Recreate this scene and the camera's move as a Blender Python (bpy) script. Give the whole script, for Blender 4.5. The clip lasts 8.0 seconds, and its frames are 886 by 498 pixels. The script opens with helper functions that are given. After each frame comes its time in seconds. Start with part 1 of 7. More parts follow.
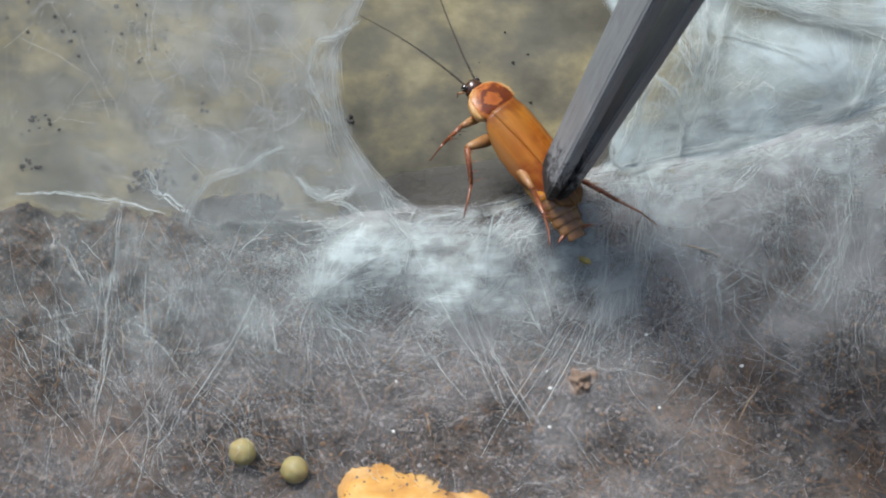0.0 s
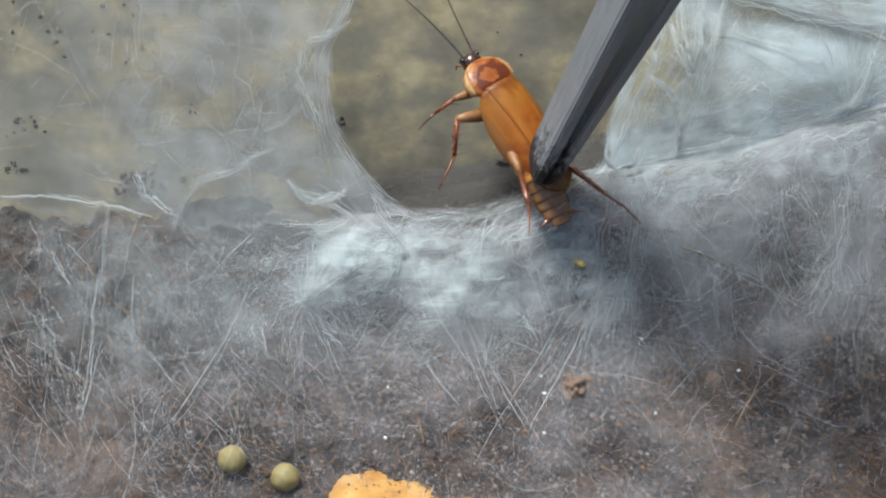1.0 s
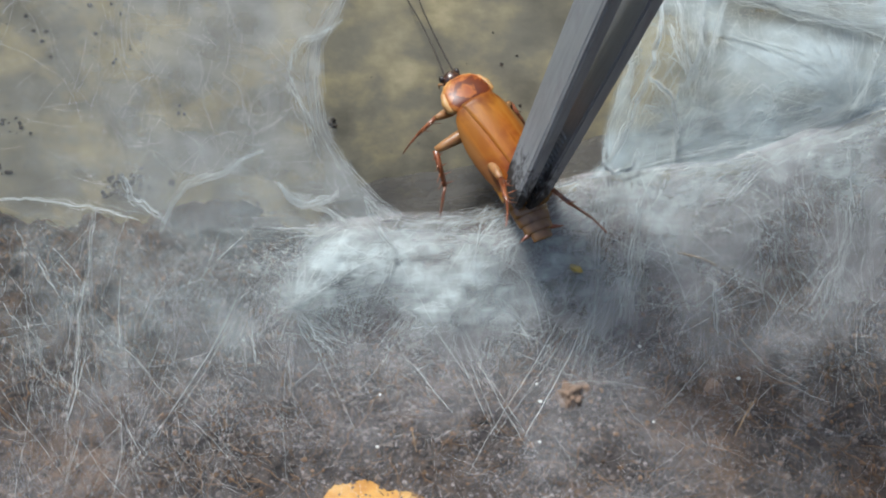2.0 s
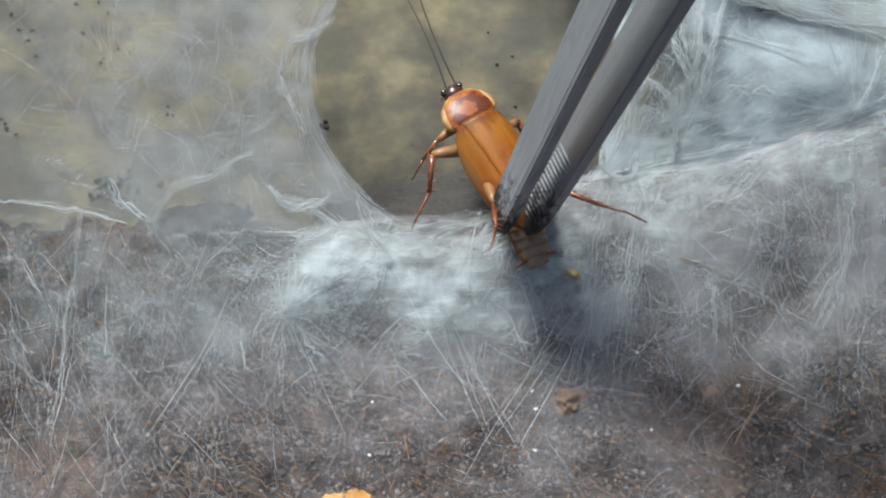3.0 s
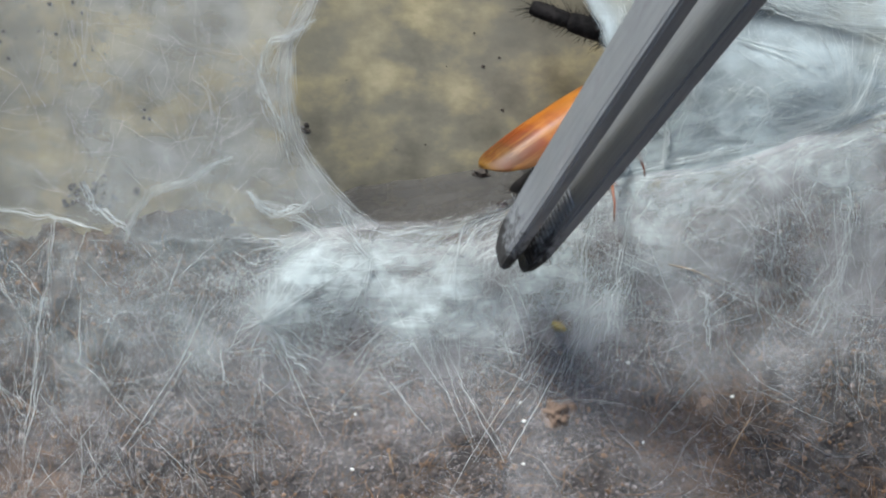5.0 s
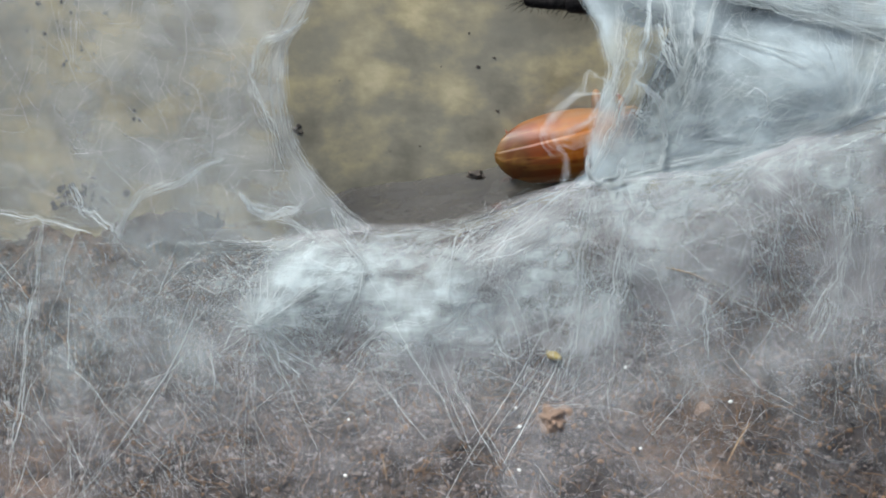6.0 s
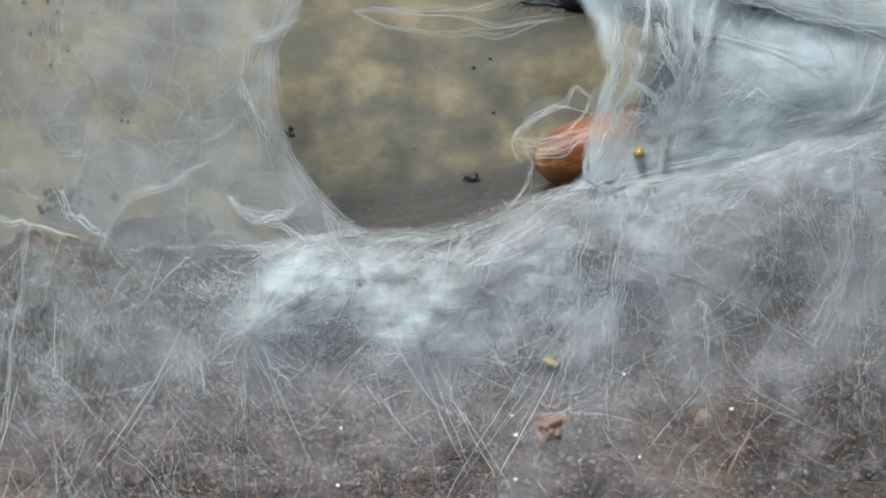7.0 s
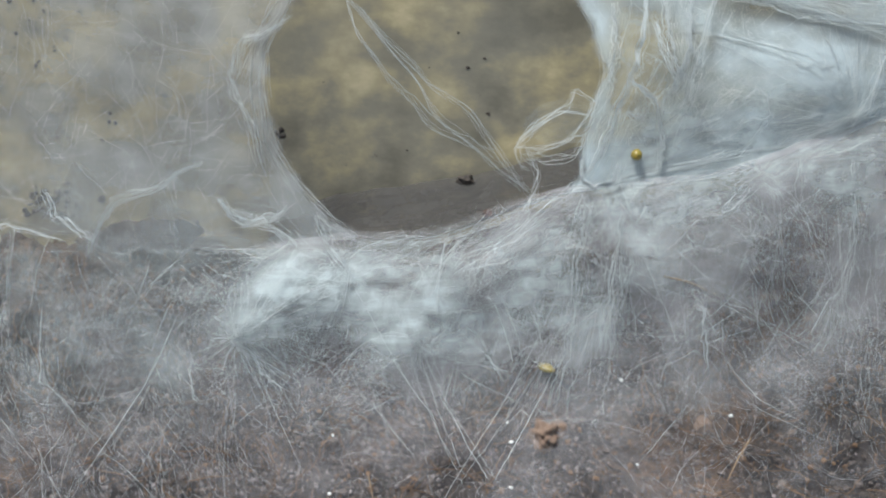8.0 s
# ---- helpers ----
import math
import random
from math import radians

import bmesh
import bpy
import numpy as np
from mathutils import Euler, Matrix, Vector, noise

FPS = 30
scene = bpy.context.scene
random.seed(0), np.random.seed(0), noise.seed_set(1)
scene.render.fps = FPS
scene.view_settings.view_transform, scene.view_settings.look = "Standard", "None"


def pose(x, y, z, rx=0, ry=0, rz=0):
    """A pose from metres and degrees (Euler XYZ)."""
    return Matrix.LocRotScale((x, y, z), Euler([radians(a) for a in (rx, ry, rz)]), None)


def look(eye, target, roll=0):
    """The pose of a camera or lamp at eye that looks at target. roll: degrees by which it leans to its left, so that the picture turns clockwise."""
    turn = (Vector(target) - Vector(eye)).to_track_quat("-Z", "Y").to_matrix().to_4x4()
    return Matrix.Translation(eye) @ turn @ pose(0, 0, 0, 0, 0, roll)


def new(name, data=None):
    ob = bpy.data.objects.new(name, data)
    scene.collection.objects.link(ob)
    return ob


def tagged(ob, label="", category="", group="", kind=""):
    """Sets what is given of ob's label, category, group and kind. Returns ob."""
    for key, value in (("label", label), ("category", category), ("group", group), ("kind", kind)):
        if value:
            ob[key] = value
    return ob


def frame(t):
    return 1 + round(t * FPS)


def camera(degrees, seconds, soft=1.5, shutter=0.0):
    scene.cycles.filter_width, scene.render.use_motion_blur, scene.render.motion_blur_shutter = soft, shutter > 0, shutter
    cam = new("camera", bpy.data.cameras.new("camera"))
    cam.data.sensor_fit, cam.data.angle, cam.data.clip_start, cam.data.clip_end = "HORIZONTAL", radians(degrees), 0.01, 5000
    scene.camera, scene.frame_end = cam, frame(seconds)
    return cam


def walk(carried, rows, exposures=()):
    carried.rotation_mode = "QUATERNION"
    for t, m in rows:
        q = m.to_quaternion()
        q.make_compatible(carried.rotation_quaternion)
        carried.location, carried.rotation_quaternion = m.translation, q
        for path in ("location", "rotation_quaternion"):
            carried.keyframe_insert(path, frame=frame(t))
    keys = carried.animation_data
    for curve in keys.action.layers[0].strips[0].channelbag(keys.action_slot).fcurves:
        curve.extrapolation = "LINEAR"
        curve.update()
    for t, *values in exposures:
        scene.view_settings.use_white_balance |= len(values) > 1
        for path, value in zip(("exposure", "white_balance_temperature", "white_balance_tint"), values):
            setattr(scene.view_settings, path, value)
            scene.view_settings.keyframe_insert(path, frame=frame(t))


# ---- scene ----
# ---- camera ----
cam = camera(30.0, 8.0, soft=2.0, shutter=0.5)
walk(cam, [
    (0.0, pose(0.00000, -0.19439, 0.13209, 55.000, 0.000, 0.000)),
    (0.5, pose(-0.00006, -0.19260, 0.13091, 55.059, -0.088, -0.104)),
    (1.0, pose(-0.00046, -0.19158, 0.13014, 55.112, -0.135, -0.373)),
    (1.5, pose(-0.00039, -0.18984, 0.12899, 55.181, -0.238, -0.418)),
    (3.0, pose(0.00026, -0.18420, 0.12485, 55.458, -0.432, -0.481)),
    (3.5, pose(0.00058, -0.18296, 0.12409, 55.509, -0.445, -0.510)),
    (4.0, pose(0.00074, -0.18112, 0.12291, 55.551, -0.503, -0.552)),
    (4.5, pose(0.00041, -0.17983, 0.12189, 55.656, -0.570, -0.769)),
    (6.0, pose(0.00033, -0.17656, 0.11967, 55.806, -0.787, -1.121)),
    (6.5, pose(0.00046, -0.17435, 0.11819, 55.894, -0.765, -1.216)),
    (7.0, pose(0.00070, -0.17304, 0.11719, 55.984, -0.818, -1.232)),
    (7.5, pose(0.00091, -0.17142, 0.11586, 56.104, -0.852, -1.284)),
    (8.0, pose(0.00075, -0.17003, 0.11488, 56.178, -0.927, -1.434)),
], exposures=[(0.0, -0.03, 6100, 6), (1.5, -0.06, 6100, 6), (3.5, 0.0, 6100, 6), (4.5, 0.05, 6100, 6), (6.0, 0.05, 6100, 6), (6.5, -0.01, 6100, 6), (7.0, -0.07, 6100, 6), (8.0, -0.15, 6100, 6)])

# ---- world and sun ----
SUN_FROM = Vector((-0.28, 0.0, 1.0)).normalized()
world = bpy.data.worlds.new("sky")
scene.world = world
world.use_nodes = True
_wn = world.node_tree.nodes
_sky = _wn.new("ShaderNodeTexSky")
_sky.sky_type = "NISHITA"
_sky.sun_disc = False
_sky.sun_elevation = math.asin(SUN_FROM.z)
_sky.sun_rotation = math.atan2(SUN_FROM.x, SUN_FROM.y)
_sky.dust_density = 4.0
world.node_tree.links.new(_sky.outputs["Color"], _wn["Background"].inputs["Color"])
_wn["Background"].inputs["Strength"].default_value = 0.15

sun = new("sun", bpy.data.lights.new("sun", "SUN"))
sun.data.energy = 4.75
sun.data.angle = radians(15)
sun.data.color = (1.0, 0.985, 0.96)
sun.matrix_world = look(SUN_FROM, (0, 0, 0))
# ---- materials ----
def material(name):
    m = bpy.data.materials.new(name)
    m.use_nodes = True
    nt = m.node_tree
    nt.nodes.clear()
    out = nt.nodes.new("ShaderNodeOutputMaterial")
    return m, nt, out


def node(nt, kind, **sets):
    n = nt.nodes.new(kind)
    for key, value in sets.items():
        n.inputs[key.replace("_", " ")].default_value = value
    return n


def coords(nt, scale=(1, 1, 1), turn=(0, 0, 0)):
    tc = nt.nodes.new("ShaderNodeTexCoord")
    mp = nt.nodes.new("ShaderNodeMapping")
    mp.inputs["Scale"].default_value = scale
    mp.inputs["Rotation"].default_value = [radians(a) for a in turn]
    nt.links.new(tc.outputs["Object"], mp.inputs["Vector"])
    return mp.outputs["Vector"]


def grain(nt, vec, scale, detail=6.0, rough=0.6, distort=0.0):
    n = node(nt, "ShaderNodeTexNoise", Scale=scale, Detail=detail, Roughness=rough, Distortion=distort)
    nt.links.new(vec, n.inputs["Vector"])
    return n.outputs["Fac"]


def ramp(nt, fac, stops):
    r = nt.nodes.new("ShaderNodeValToRGB")
    el = r.color_ramp.elements
    while len(el) < len(stops):
        el.new(0.5)
    for e, (p, c) in zip(el, stops):
        e.position = p
        e.color = (*c, 1) if len(c) == 3 else c
    nt.links.new(fac, r.inputs["Fac"])
    return r.outputs["Color"]


def mixed(nt, fac, a, b, mode="MIX"):
    m = nt.nodes.new("ShaderNodeMix")
    m.data_type = "RGBA"
    m.blend_type = mode
    for sock, v in ((m.inputs["Factor"], fac), (m.inputs[6], a), (m.inputs[7], b)):
        if isinstance(v, (int, float)):
            sock.default_value = v
        elif isinstance(v, tuple):
            sock.default_value = (*v, 1)
        else:
            nt.links.new(v, sock)
    return m.outputs[2]


def math_node(nt, op, a, b=0.0, clamp=False):
    m = nt.nodes.new("ShaderNodeMath")
    m.operation = op
    m.use_clamp = clamp
    for sock, v in ((m.inputs[0], a), (m.inputs[1], b)):
        if isinstance(v, (int, float)):
            sock.default_value = v
        else:
            nt.links.new(v, sock)
    return m.outputs[0]


def bump(nt, height, strength, distance):
    b = node(nt, "ShaderNodeBump", Strength=strength, Distance=distance)
    nt.links.new(height, b.inputs["Height"])
    return b.outputs["Normal"]


def principled(nt, out, color, rough, normal=None, **sets):
    p = node(nt, "ShaderNodeBsdfPrincipled", **sets)
    for sock, v in ((p.inputs["Base Color"], color), (p.inputs["Roughness"], rough)):
        if isinstance(v, tuple):
            sock.default_value = (*v, 1)
        elif isinstance(v, (int, float)):
            sock.default_value = v
        else:
            nt.links.new(v, sock)
    if normal is not None:
        nt.links.new(normal, p.inputs["Normal"])
    if out is not None:
        nt.links.new(p.outputs[0], out.inputs["Surface"])
    return p


def make_soil():
    m, nt, out = material("soil")
    v = coords(nt)
    a, b, c = grain(nt, v, 260, 8, 0.65), grain(nt, v, 1400, 4, 0.7), grain(nt, v, 60, 3, 0.5)
    dark = ramp(nt, a, [(0.3, (0.013, 0.011, 0.010)), (0.5, (0.032, 0.026, 0.024)), (0.7, (0.08, 0.065, 0.057))])
    rust = ramp(nt, b, [(0.35, (0.045, 0.03, 0.02)), (0.65, (0.17, 0.09, 0.042))])
    col = mixed(nt, ramp(nt, c, [(0.5, (0, 0, 0)), (0.66, (0.75, 0.75, 0.75))]), dark, rust)
    principled(nt, out, col, 0.95, bump(nt, b, 0.7, 0.0006))
    return m


def make_clod(name, lo, hi):
    m, nt, out = material(name)
    v = coords(nt)
    info = nt.nodes.new("ShaderNodeNewGeometry")
    b = grain(nt, v, 1500, 5, 0.7)
    mix = math_node(nt, "MULTIPLY_ADD", b, 0.5)
    mix.node.inputs[2].default_value = 0.0
    both = math_node(nt, "ADD", mix, math_node(nt, "MULTIPLY", info.outputs["Random Per Island"], 0.6))
    principled(nt, out, ramp(nt, both, [(0.2, lo), (0.85, hi)]), 0.9, bump(nt, b, 0.6, 0.0004))
    return m


def make_wall():
    m, nt, out = material("dirty_plastic")
    v = coords(nt)
    a, b, c = grain(nt, coords(nt, (0.8, 1, 1.1)), 150, 7, 0.58, 0.0), grain(nt, v, 420, 4, 0.6), grain(nt, v, 34, 3, 0.5, 0.0)
    col = ramp(nt, a, [(0.32, (0.162, 0.143, 0.101)), (0.47, (0.252, 0.224, 0.155)), (0.58, (0.403, 0.336, 0.190)), (0.68, (0.560, 0.470, 0.269))])
    grey = mixed(nt, ramp(nt, c, [(0.44, (0, 0, 0)), (0.60, (0.55, 0.55, 0.55))]), col, (0.263, 0.244, 0.188))
    spots = ramp(nt, b, [(0.70, (0, 0, 0)), (0.76, (0.7, 0.7, 0.7))])
    principled(nt, out, mixed(nt, spots, grey, (0.05, 0.045, 0.035)), 0.42, bump(nt, a, 0.15, 0.001))
    return m


def fibre_normal(nt, lean):
    """Fibres lie at all angles, so silk is lit much the same whichever way a sheet or thread faces."""
    geo = nt.nodes.new("ShaderNodeNewGeometry")
    add = nt.nodes.new("ShaderNodeVectorMath")
    add.operation = "ADD"
    add.inputs[1].default_value = lean
    nt.links.new(geo.outputs["Normal"], add.inputs[0])
    unit = nt.nodes.new("ShaderNodeVectorMath")
    unit.operation = "NORMALIZE"
    nt.links.new(add.outputs[0], unit.inputs[0])
    return unit.outputs[0]


def make_silk(name, color, see=0.35):
    m, nt, out = material(name)
    d = node(nt, "ShaderNodeBsdfDiffuse", Color=(*color, 1))
    t = node(nt, "ShaderNodeBsdfTranslucent", Color=(*color, 1))
    s = node(nt, "ShaderNodeMixShader", Fac=see)
    nt.links.new(d.outputs[0], s.inputs[1])
    nt.links.new(t.outputs[0], s.inputs[2])
    fibre_n = fibre_normal(nt, (-0.4, -0.5, 2.0))
    nt.links.new(fibre_n, d.inputs["Normal"])
    nt.links.new(fibre_n, t.inputs["Normal"])
    g = node(nt, "ShaderNodeBsdfGlossy", Roughness=0.32)
    s2 = node(nt, "ShaderNodeMixShader", Fac=0.15)
    nt.links.new(s.outputs[0], s2.inputs[1])
    nt.links.new(g.outputs[0], s2.inputs[2])
    nt.links.new(s2.outputs[0], out.inputs["Surface"])
    return m


def filaments(nt, uv, turn, scale, stretch, width, patch):
    """Long thin fibres: level lines of a stretched noise, that come and go in patches."""
    mp = nt.nodes.new("ShaderNodeMapping")
    mp.inputs["Rotation"].default_value = (0, 0, radians(turn))
    mp.inputs["Scale"].default_value = (scale / stretch, scale, 1)
    nt.links.new(uv, mp.inputs["Vector"])
    n = grain(nt, mp.outputs["Vector"], 1.0, 1.5, 0.5, 0.5)
    away = math_node(nt, "ABSOLUTE", math_node(nt, "SUBTRACT", n, 0.5))
    line = math_node(nt, "SUBTRACT", 1.0, math_node(nt, "DIVIDE", away, width), True)
    mask = math_node(nt, "MULTIPLY", math_node(nt, "SUBTRACT", grain(nt, mp.outputs["Vector"], patch, 2, 0.5), 0.42), 5.0, True)
    return math_node(nt, "MULTIPLY", line, mask)


def make_film(name, color, low, high, lines, layers, see=0.45):
    """Felted silk: hazy sheet with fibres, thicker where the attribute 'weave' is higher. layers: (turn, scale, stretch, width, weight)."""
    m, nt, out = material(name)
    uvn = nt.nodes.new("ShaderNodeUVMap")
    uvn.uv_map = "plan"
    uv = uvn.outputs["UV"]
    cloud = grain(nt, uv, 0.10, 4, 0.55, 0.6)
    streak_map = nt.nodes.new("ShaderNodeMapping")
    streak_map.inputs["Rotation"].default_value = (0, 0, radians(layers[0][0]))
    streak_map.inputs["Scale"].default_value = (0.10, 0.9, 1)
    nt.links.new(uv, streak_map.inputs["Vector"])
    streak = grain(nt, streak_map.outputs["Vector"], 1.0, 5, 0.6, 0.5)
    fluff = grain(nt, uv, 0.9, 5, 0.6, 0.6)
    haze = math_node(nt, "ADD", math_node(nt, "MULTIPLY", cloud, 0.46), math_node(nt, "MULTIPLY", streak, 0.30))
    haze = math_node(nt, "ADD", haze, math_node(nt, "MULTIPLY", fluff, 0.24))
    haze = math_node(nt, "MULTIPLY", math_node(nt, "SUBTRACT", haze, 0.33), 2.9, True)
    total = math_node(nt, "ADD", math_node(nt, "MULTIPLY", haze, high - low), low)
    for turn, scale, stretch, width, weight in layers:
        f = filaments(nt, uv, turn, scale, stretch, width, 0.35)
        total = math_node(nt, "ADD", total, math_node(nt, "MULTIPLY", f, weight * lines))
    at = nt.nodes.new("ShaderNodeAttribute")
    at.attribute_name = "weave"
    alpha = math_node(nt, "MINIMUM", math_node(nt, "MULTIPLY", total, at.outputs["Fac"], True), 0.96)
    d = node(nt, "ShaderNodeBsdfDiffuse", Color=(*color, 1))
    t = node(nt, "ShaderNodeBsdfTranslucent", Color=(*color, 1))
    fibre_n = fibre_normal(nt, (-0.3, -0.4, 1.5))
    nt.links.new(fibre_n, d.inputs["Normal"])
    nt.links.new(fibre_n, t.inputs["Normal"])
    s = node(nt, "ShaderNodeMixShader", Fac=see)
    nt.links.new(d.outputs[0], s.inputs[1])
    nt.links.new(t.outputs[0], s.inputs[2])
    clear = nt.nodes.new("ShaderNodeBsdfTransparent")
    s2 = nt.nodes.new("ShaderNodeMixShader")
    nt.links.new(alpha, s2.inputs["Fac"])
    nt.links.new(clear.outputs[0], s2.inputs[1])
    nt.links.new(s.outputs[0], s2.inputs[2])
    nt.links.new(s2.outputs[0], out.inputs["Surface"])
    return m


def make_shell(name, stops, scale=350, rough=0.28, coat=0.5, sub=0.25, axis=(1, 1, 1)):
    """Glossy insect cuticle, a little see-through."""
    m, nt, out = material(name)
    v = coords(nt, axis)
    a, b = grain(nt, v, scale, 5, 0.6, 0.4), grain(nt, v, scale * 6, 3, 0.6)
    p = principled(nt, out, ramp(nt, a, stops), rough, bump(nt, b, 0.15, 0.0001), Coat_Weight=coat, Coat_Roughness=0.25)
    p.inputs["Subsurface Weight"].default_value = sub
    p.inputs["Subsurface Radius"].default_value = (0.0012, 0.0006, 0.0003)
    return m


def along(nt, axis, start, end):
    """0 to 1 along an axis of the thing, between two places in metres."""
    tc = nt.nodes.new("ShaderNodeTexCoord")
    sp = nt.nodes.new("ShaderNodeSeparateXYZ")
    nt.links.new(tc.outputs["Object"], sp.inputs[0])
    r = node(nt, "ShaderNodeMapRange", From_Min=start, From_Max=end)
    nt.links.new(sp.outputs[axis], r.inputs["Value"])
    return r.outputs["Result"]


def make_wing():
    """Amber forewing: leathery, translucent, deeper towards the tip, with faint long veins."""
    m, nt, out = material("wing_cuticle")
    v = coords(nt, (1, 0.14, 1), (0, 0, 8))
    a, b = grain(nt, v, 900, 3, 0.55, 0.6), grain(nt, coords(nt), 190, 3, 0.55, 0.6)
    base = ramp(nt, math_node(nt, "ADD", along(nt, "Y", 0.0, -0.0164), math_node(nt, "MULTIPLY", math_node(nt, "SUBTRACT", b, 0.5), 0.9)),
                [(0.0, (0.30, 0.085, 0.008)), (0.14, (0.52, 0.20, 0.018)), (0.38, (0.47, 0.145, 0.007)), (0.58, (0.29, 0.055, 0.002)), (0.82, (0.15, 0.045, 0.005)), (1.0, (0.24, 0.12, 0.02))])
    col = mixed(nt, ramp(nt, a, [(0.40, (0.20, 0.20, 0.20)), (0.50, (0, 0, 0))]), base, (0.20, 0.05, 0.008))
    col = mixed(nt, ramp(nt, a, [(0.56, (0, 0, 0)), (0.68, (0.35, 0.35, 0.35))]), col, (0.60, 0.28, 0.05))
    tc = nt.nodes.new("ShaderNodeTexCoord")
    sp = nt.nodes.new("ShaderNodeSeparateXYZ")
    nt.links.new(tc.outputs["Object"], sp.inputs[0])
    brim = ramp(nt, math_node(nt, "MULTIPLY", math_node(nt, "ABSOLUTE", sp.outputs["X"]), 1000.0 / 3.9), [(0.60, (0, 0, 0)), (0.76, (0.55, 0.55, 0.55))])
    col = mixed(nt, brim, col, (0.30, 0.17, 0.07))
    p = principled(nt, None, col, 0.46, bump(nt, a, 0.35, 0.00015), Coat_Weight=0.1, Coat_Roughness=0.3)
    t = nt.nodes.new("ShaderNodeBsdfTranslucent")
    nt.links.new(col, t.inputs["Color"])
    s = node(nt, "ShaderNodeMixShader", Fac=0.40)
    nt.links.new(p.outputs[0], s.inputs[1])
    nt.links.new(t.outputs[0], s.inputs[2])
    nt.links.new(s.outputs[0], out.inputs["Surface"])
    return m


def make_shield():
    """Head shield: amber with a dark lobed mask and a pale border."""
    m, nt, out = material("shield_cuticle")
    tc = nt.nodes.new("ShaderNodeTexCoord")
    mp = nt.nodes.new("ShaderNodeMapping")
    mp.inputs["Location"].default_value = (0, -0.0091 * 330, 0)
    mp.inputs["Scale"].default_value = (225, 330, 0)
    nt.links.new(tc.outputs["Object"], mp.inputs["Vector"])
    ln = nt.nodes.new("ShaderNodeVectorMath")
    ln.operation = "LENGTH"
    nt.links.new(mp.outputs["Vector"], ln.inputs[0])
    b = grain(nt, coords(nt), 620, 3, 0.55, 0.8)
    d = math_node(nt, "ADD", ln.outputs["Value"], math_node(nt, "MULTIPLY", math_node(nt, "SUBTRACT", b, 0.5), 1.1))
    col = ramp(nt, d, [(0.0, (0.25, 0.06, 0.008)), (0.22, (0.32, 0.09, 0.012)), (0.34, (0.09, 0.018, 0.004)), (0.58, (0.13, 0.025, 0.004)), (0.68, (0.32, 0.09, 0.014)), (0.85, (0.36, 0.14, 0.03)), (0.97, (0.46, 0.25, 0.09))])
    p = principled(nt, out, col, 0.42, bump(nt, b, 0.12, 0.0001), Coat_Weight=0.15, Coat_Roughness=0.25, Specular_IOR_Level=0.3)
    p.inputs["Subsurface Weight"].default_value = 0.2
    p.inputs["Subsurface Radius"].default_value = (0.0012, 0.0006, 0.0003)
    return m


def make_steel():
    """Worn steel: fine scratches, brown tarnish, black soil smeared over the last centimetre of the tip."""
    m, nt, out = material("brushed_steel")
    v = coords(nt, (1, 0.06, 1))
    a, b = grain(nt, v, 2200, 3, 0.6), grain(nt, coords(nt, (1, 0.5, 1)), 260, 6, 0.65, 0.4)
    fine = grain(nt, coords(nt, (1, 0.6, 1)), 700, 6, 0.7, 0.6)
    col = ramp(nt, a, [(0.3, (0.31, 0.325, 0.34)), (0.7, (0.39, 0.405, 0.42))])
    rust = ramp(nt, b, [(0.54, (0, 0, 0)), (0.74, (0.30, 0.30, 0.30))])
    col = mixed(nt, rust, col, (0.15, 0.115, 0.095))
    near = math_node(nt, "ADD", math_node(nt, "MULTIPLY", along(nt, "Y", 0.016, 0.0), 0.52), math_node(nt, "MULTIPLY", fine, 0.9))
    smear = ramp(nt, near, [(0.70, (0, 0, 0)), (0.86, (0.92, 0.92, 0.92))])
    col = mixed(nt, smear, col, (0.028, 0.023, 0.02))
    rough = ramp(nt, math_node(nt, "MAXIMUM", b, near), [(0.3, (0.30,) * 3), (0.8, (0.7,) * 3)])
    principled(nt, out, col, rough, bump(nt, fine, 0.12, 0.0002), Metallic=0.6)
    return m


def make_plain(name, stops, scale, rough=0.6, relief=0.3, metal=0.0, shine=0.5):
    m, nt, out = material(name)
    a = grain(nt, coords(nt), scale, 6, 0.6, 0.3)
    principled(nt, out, ramp(nt, a, stops), rough, bump(nt, a, relief, 0.0004), Metallic=metal, Specular_IOR_Level=shine)
    return m


SOIL = make_soil()
CLOD = make_clod("clod", (0.022, 0.018, 0.016), (0.15, 0.118, 0.10))
DUSTED = make_clod("dusted_clod", (0.12, 0.10, 0.094), (0.27, 0.235, 0.225))
COIR = make_clod("coir", (0.05, 0.03, 0.017), (0.21, 0.12, 0.06))
LUMP = make_clod("soil_lump", (0.14, 0.085, 0.055), (0.40, 0.28, 0.20))
WALL = make_wall()
SILK = make_silk("silk", (0.90, 0.955, 0.94), 0.45)
FELT = make_silk("felt_fibre", (0.50, 0.455, 0.44), 0.4)
SILK_FINE = make_silk("fine_silk", (0.86, 0.86, 0.86), 0.45)
FILM_CARPET = make_film("felted_silk", (0.73, 0.70, 0.70), 0.21, 0.46, 0.08, [(75, 1.7, 9, 0.018, 0.5), (-20, 1.3, 10, 0.016, 0.6), (30, 2.1, 8, 0.02, 0.4)])
FILM_GAUZE = make_film("gauze_silk", (0.64, 0.63, 0.63), -0.10, 0.50, 0.05, [(62, 1.2, 10, 0.014, 0.5)])
FILM_DRAPE = make_film("draped_silk", (0.80, 0.885, 0.87), 0.0, 0.56, 0.15, [(-60, 1.1, 12, 0.016, 0.7), (15, 0.9, 10, 0.014, 0.7)])
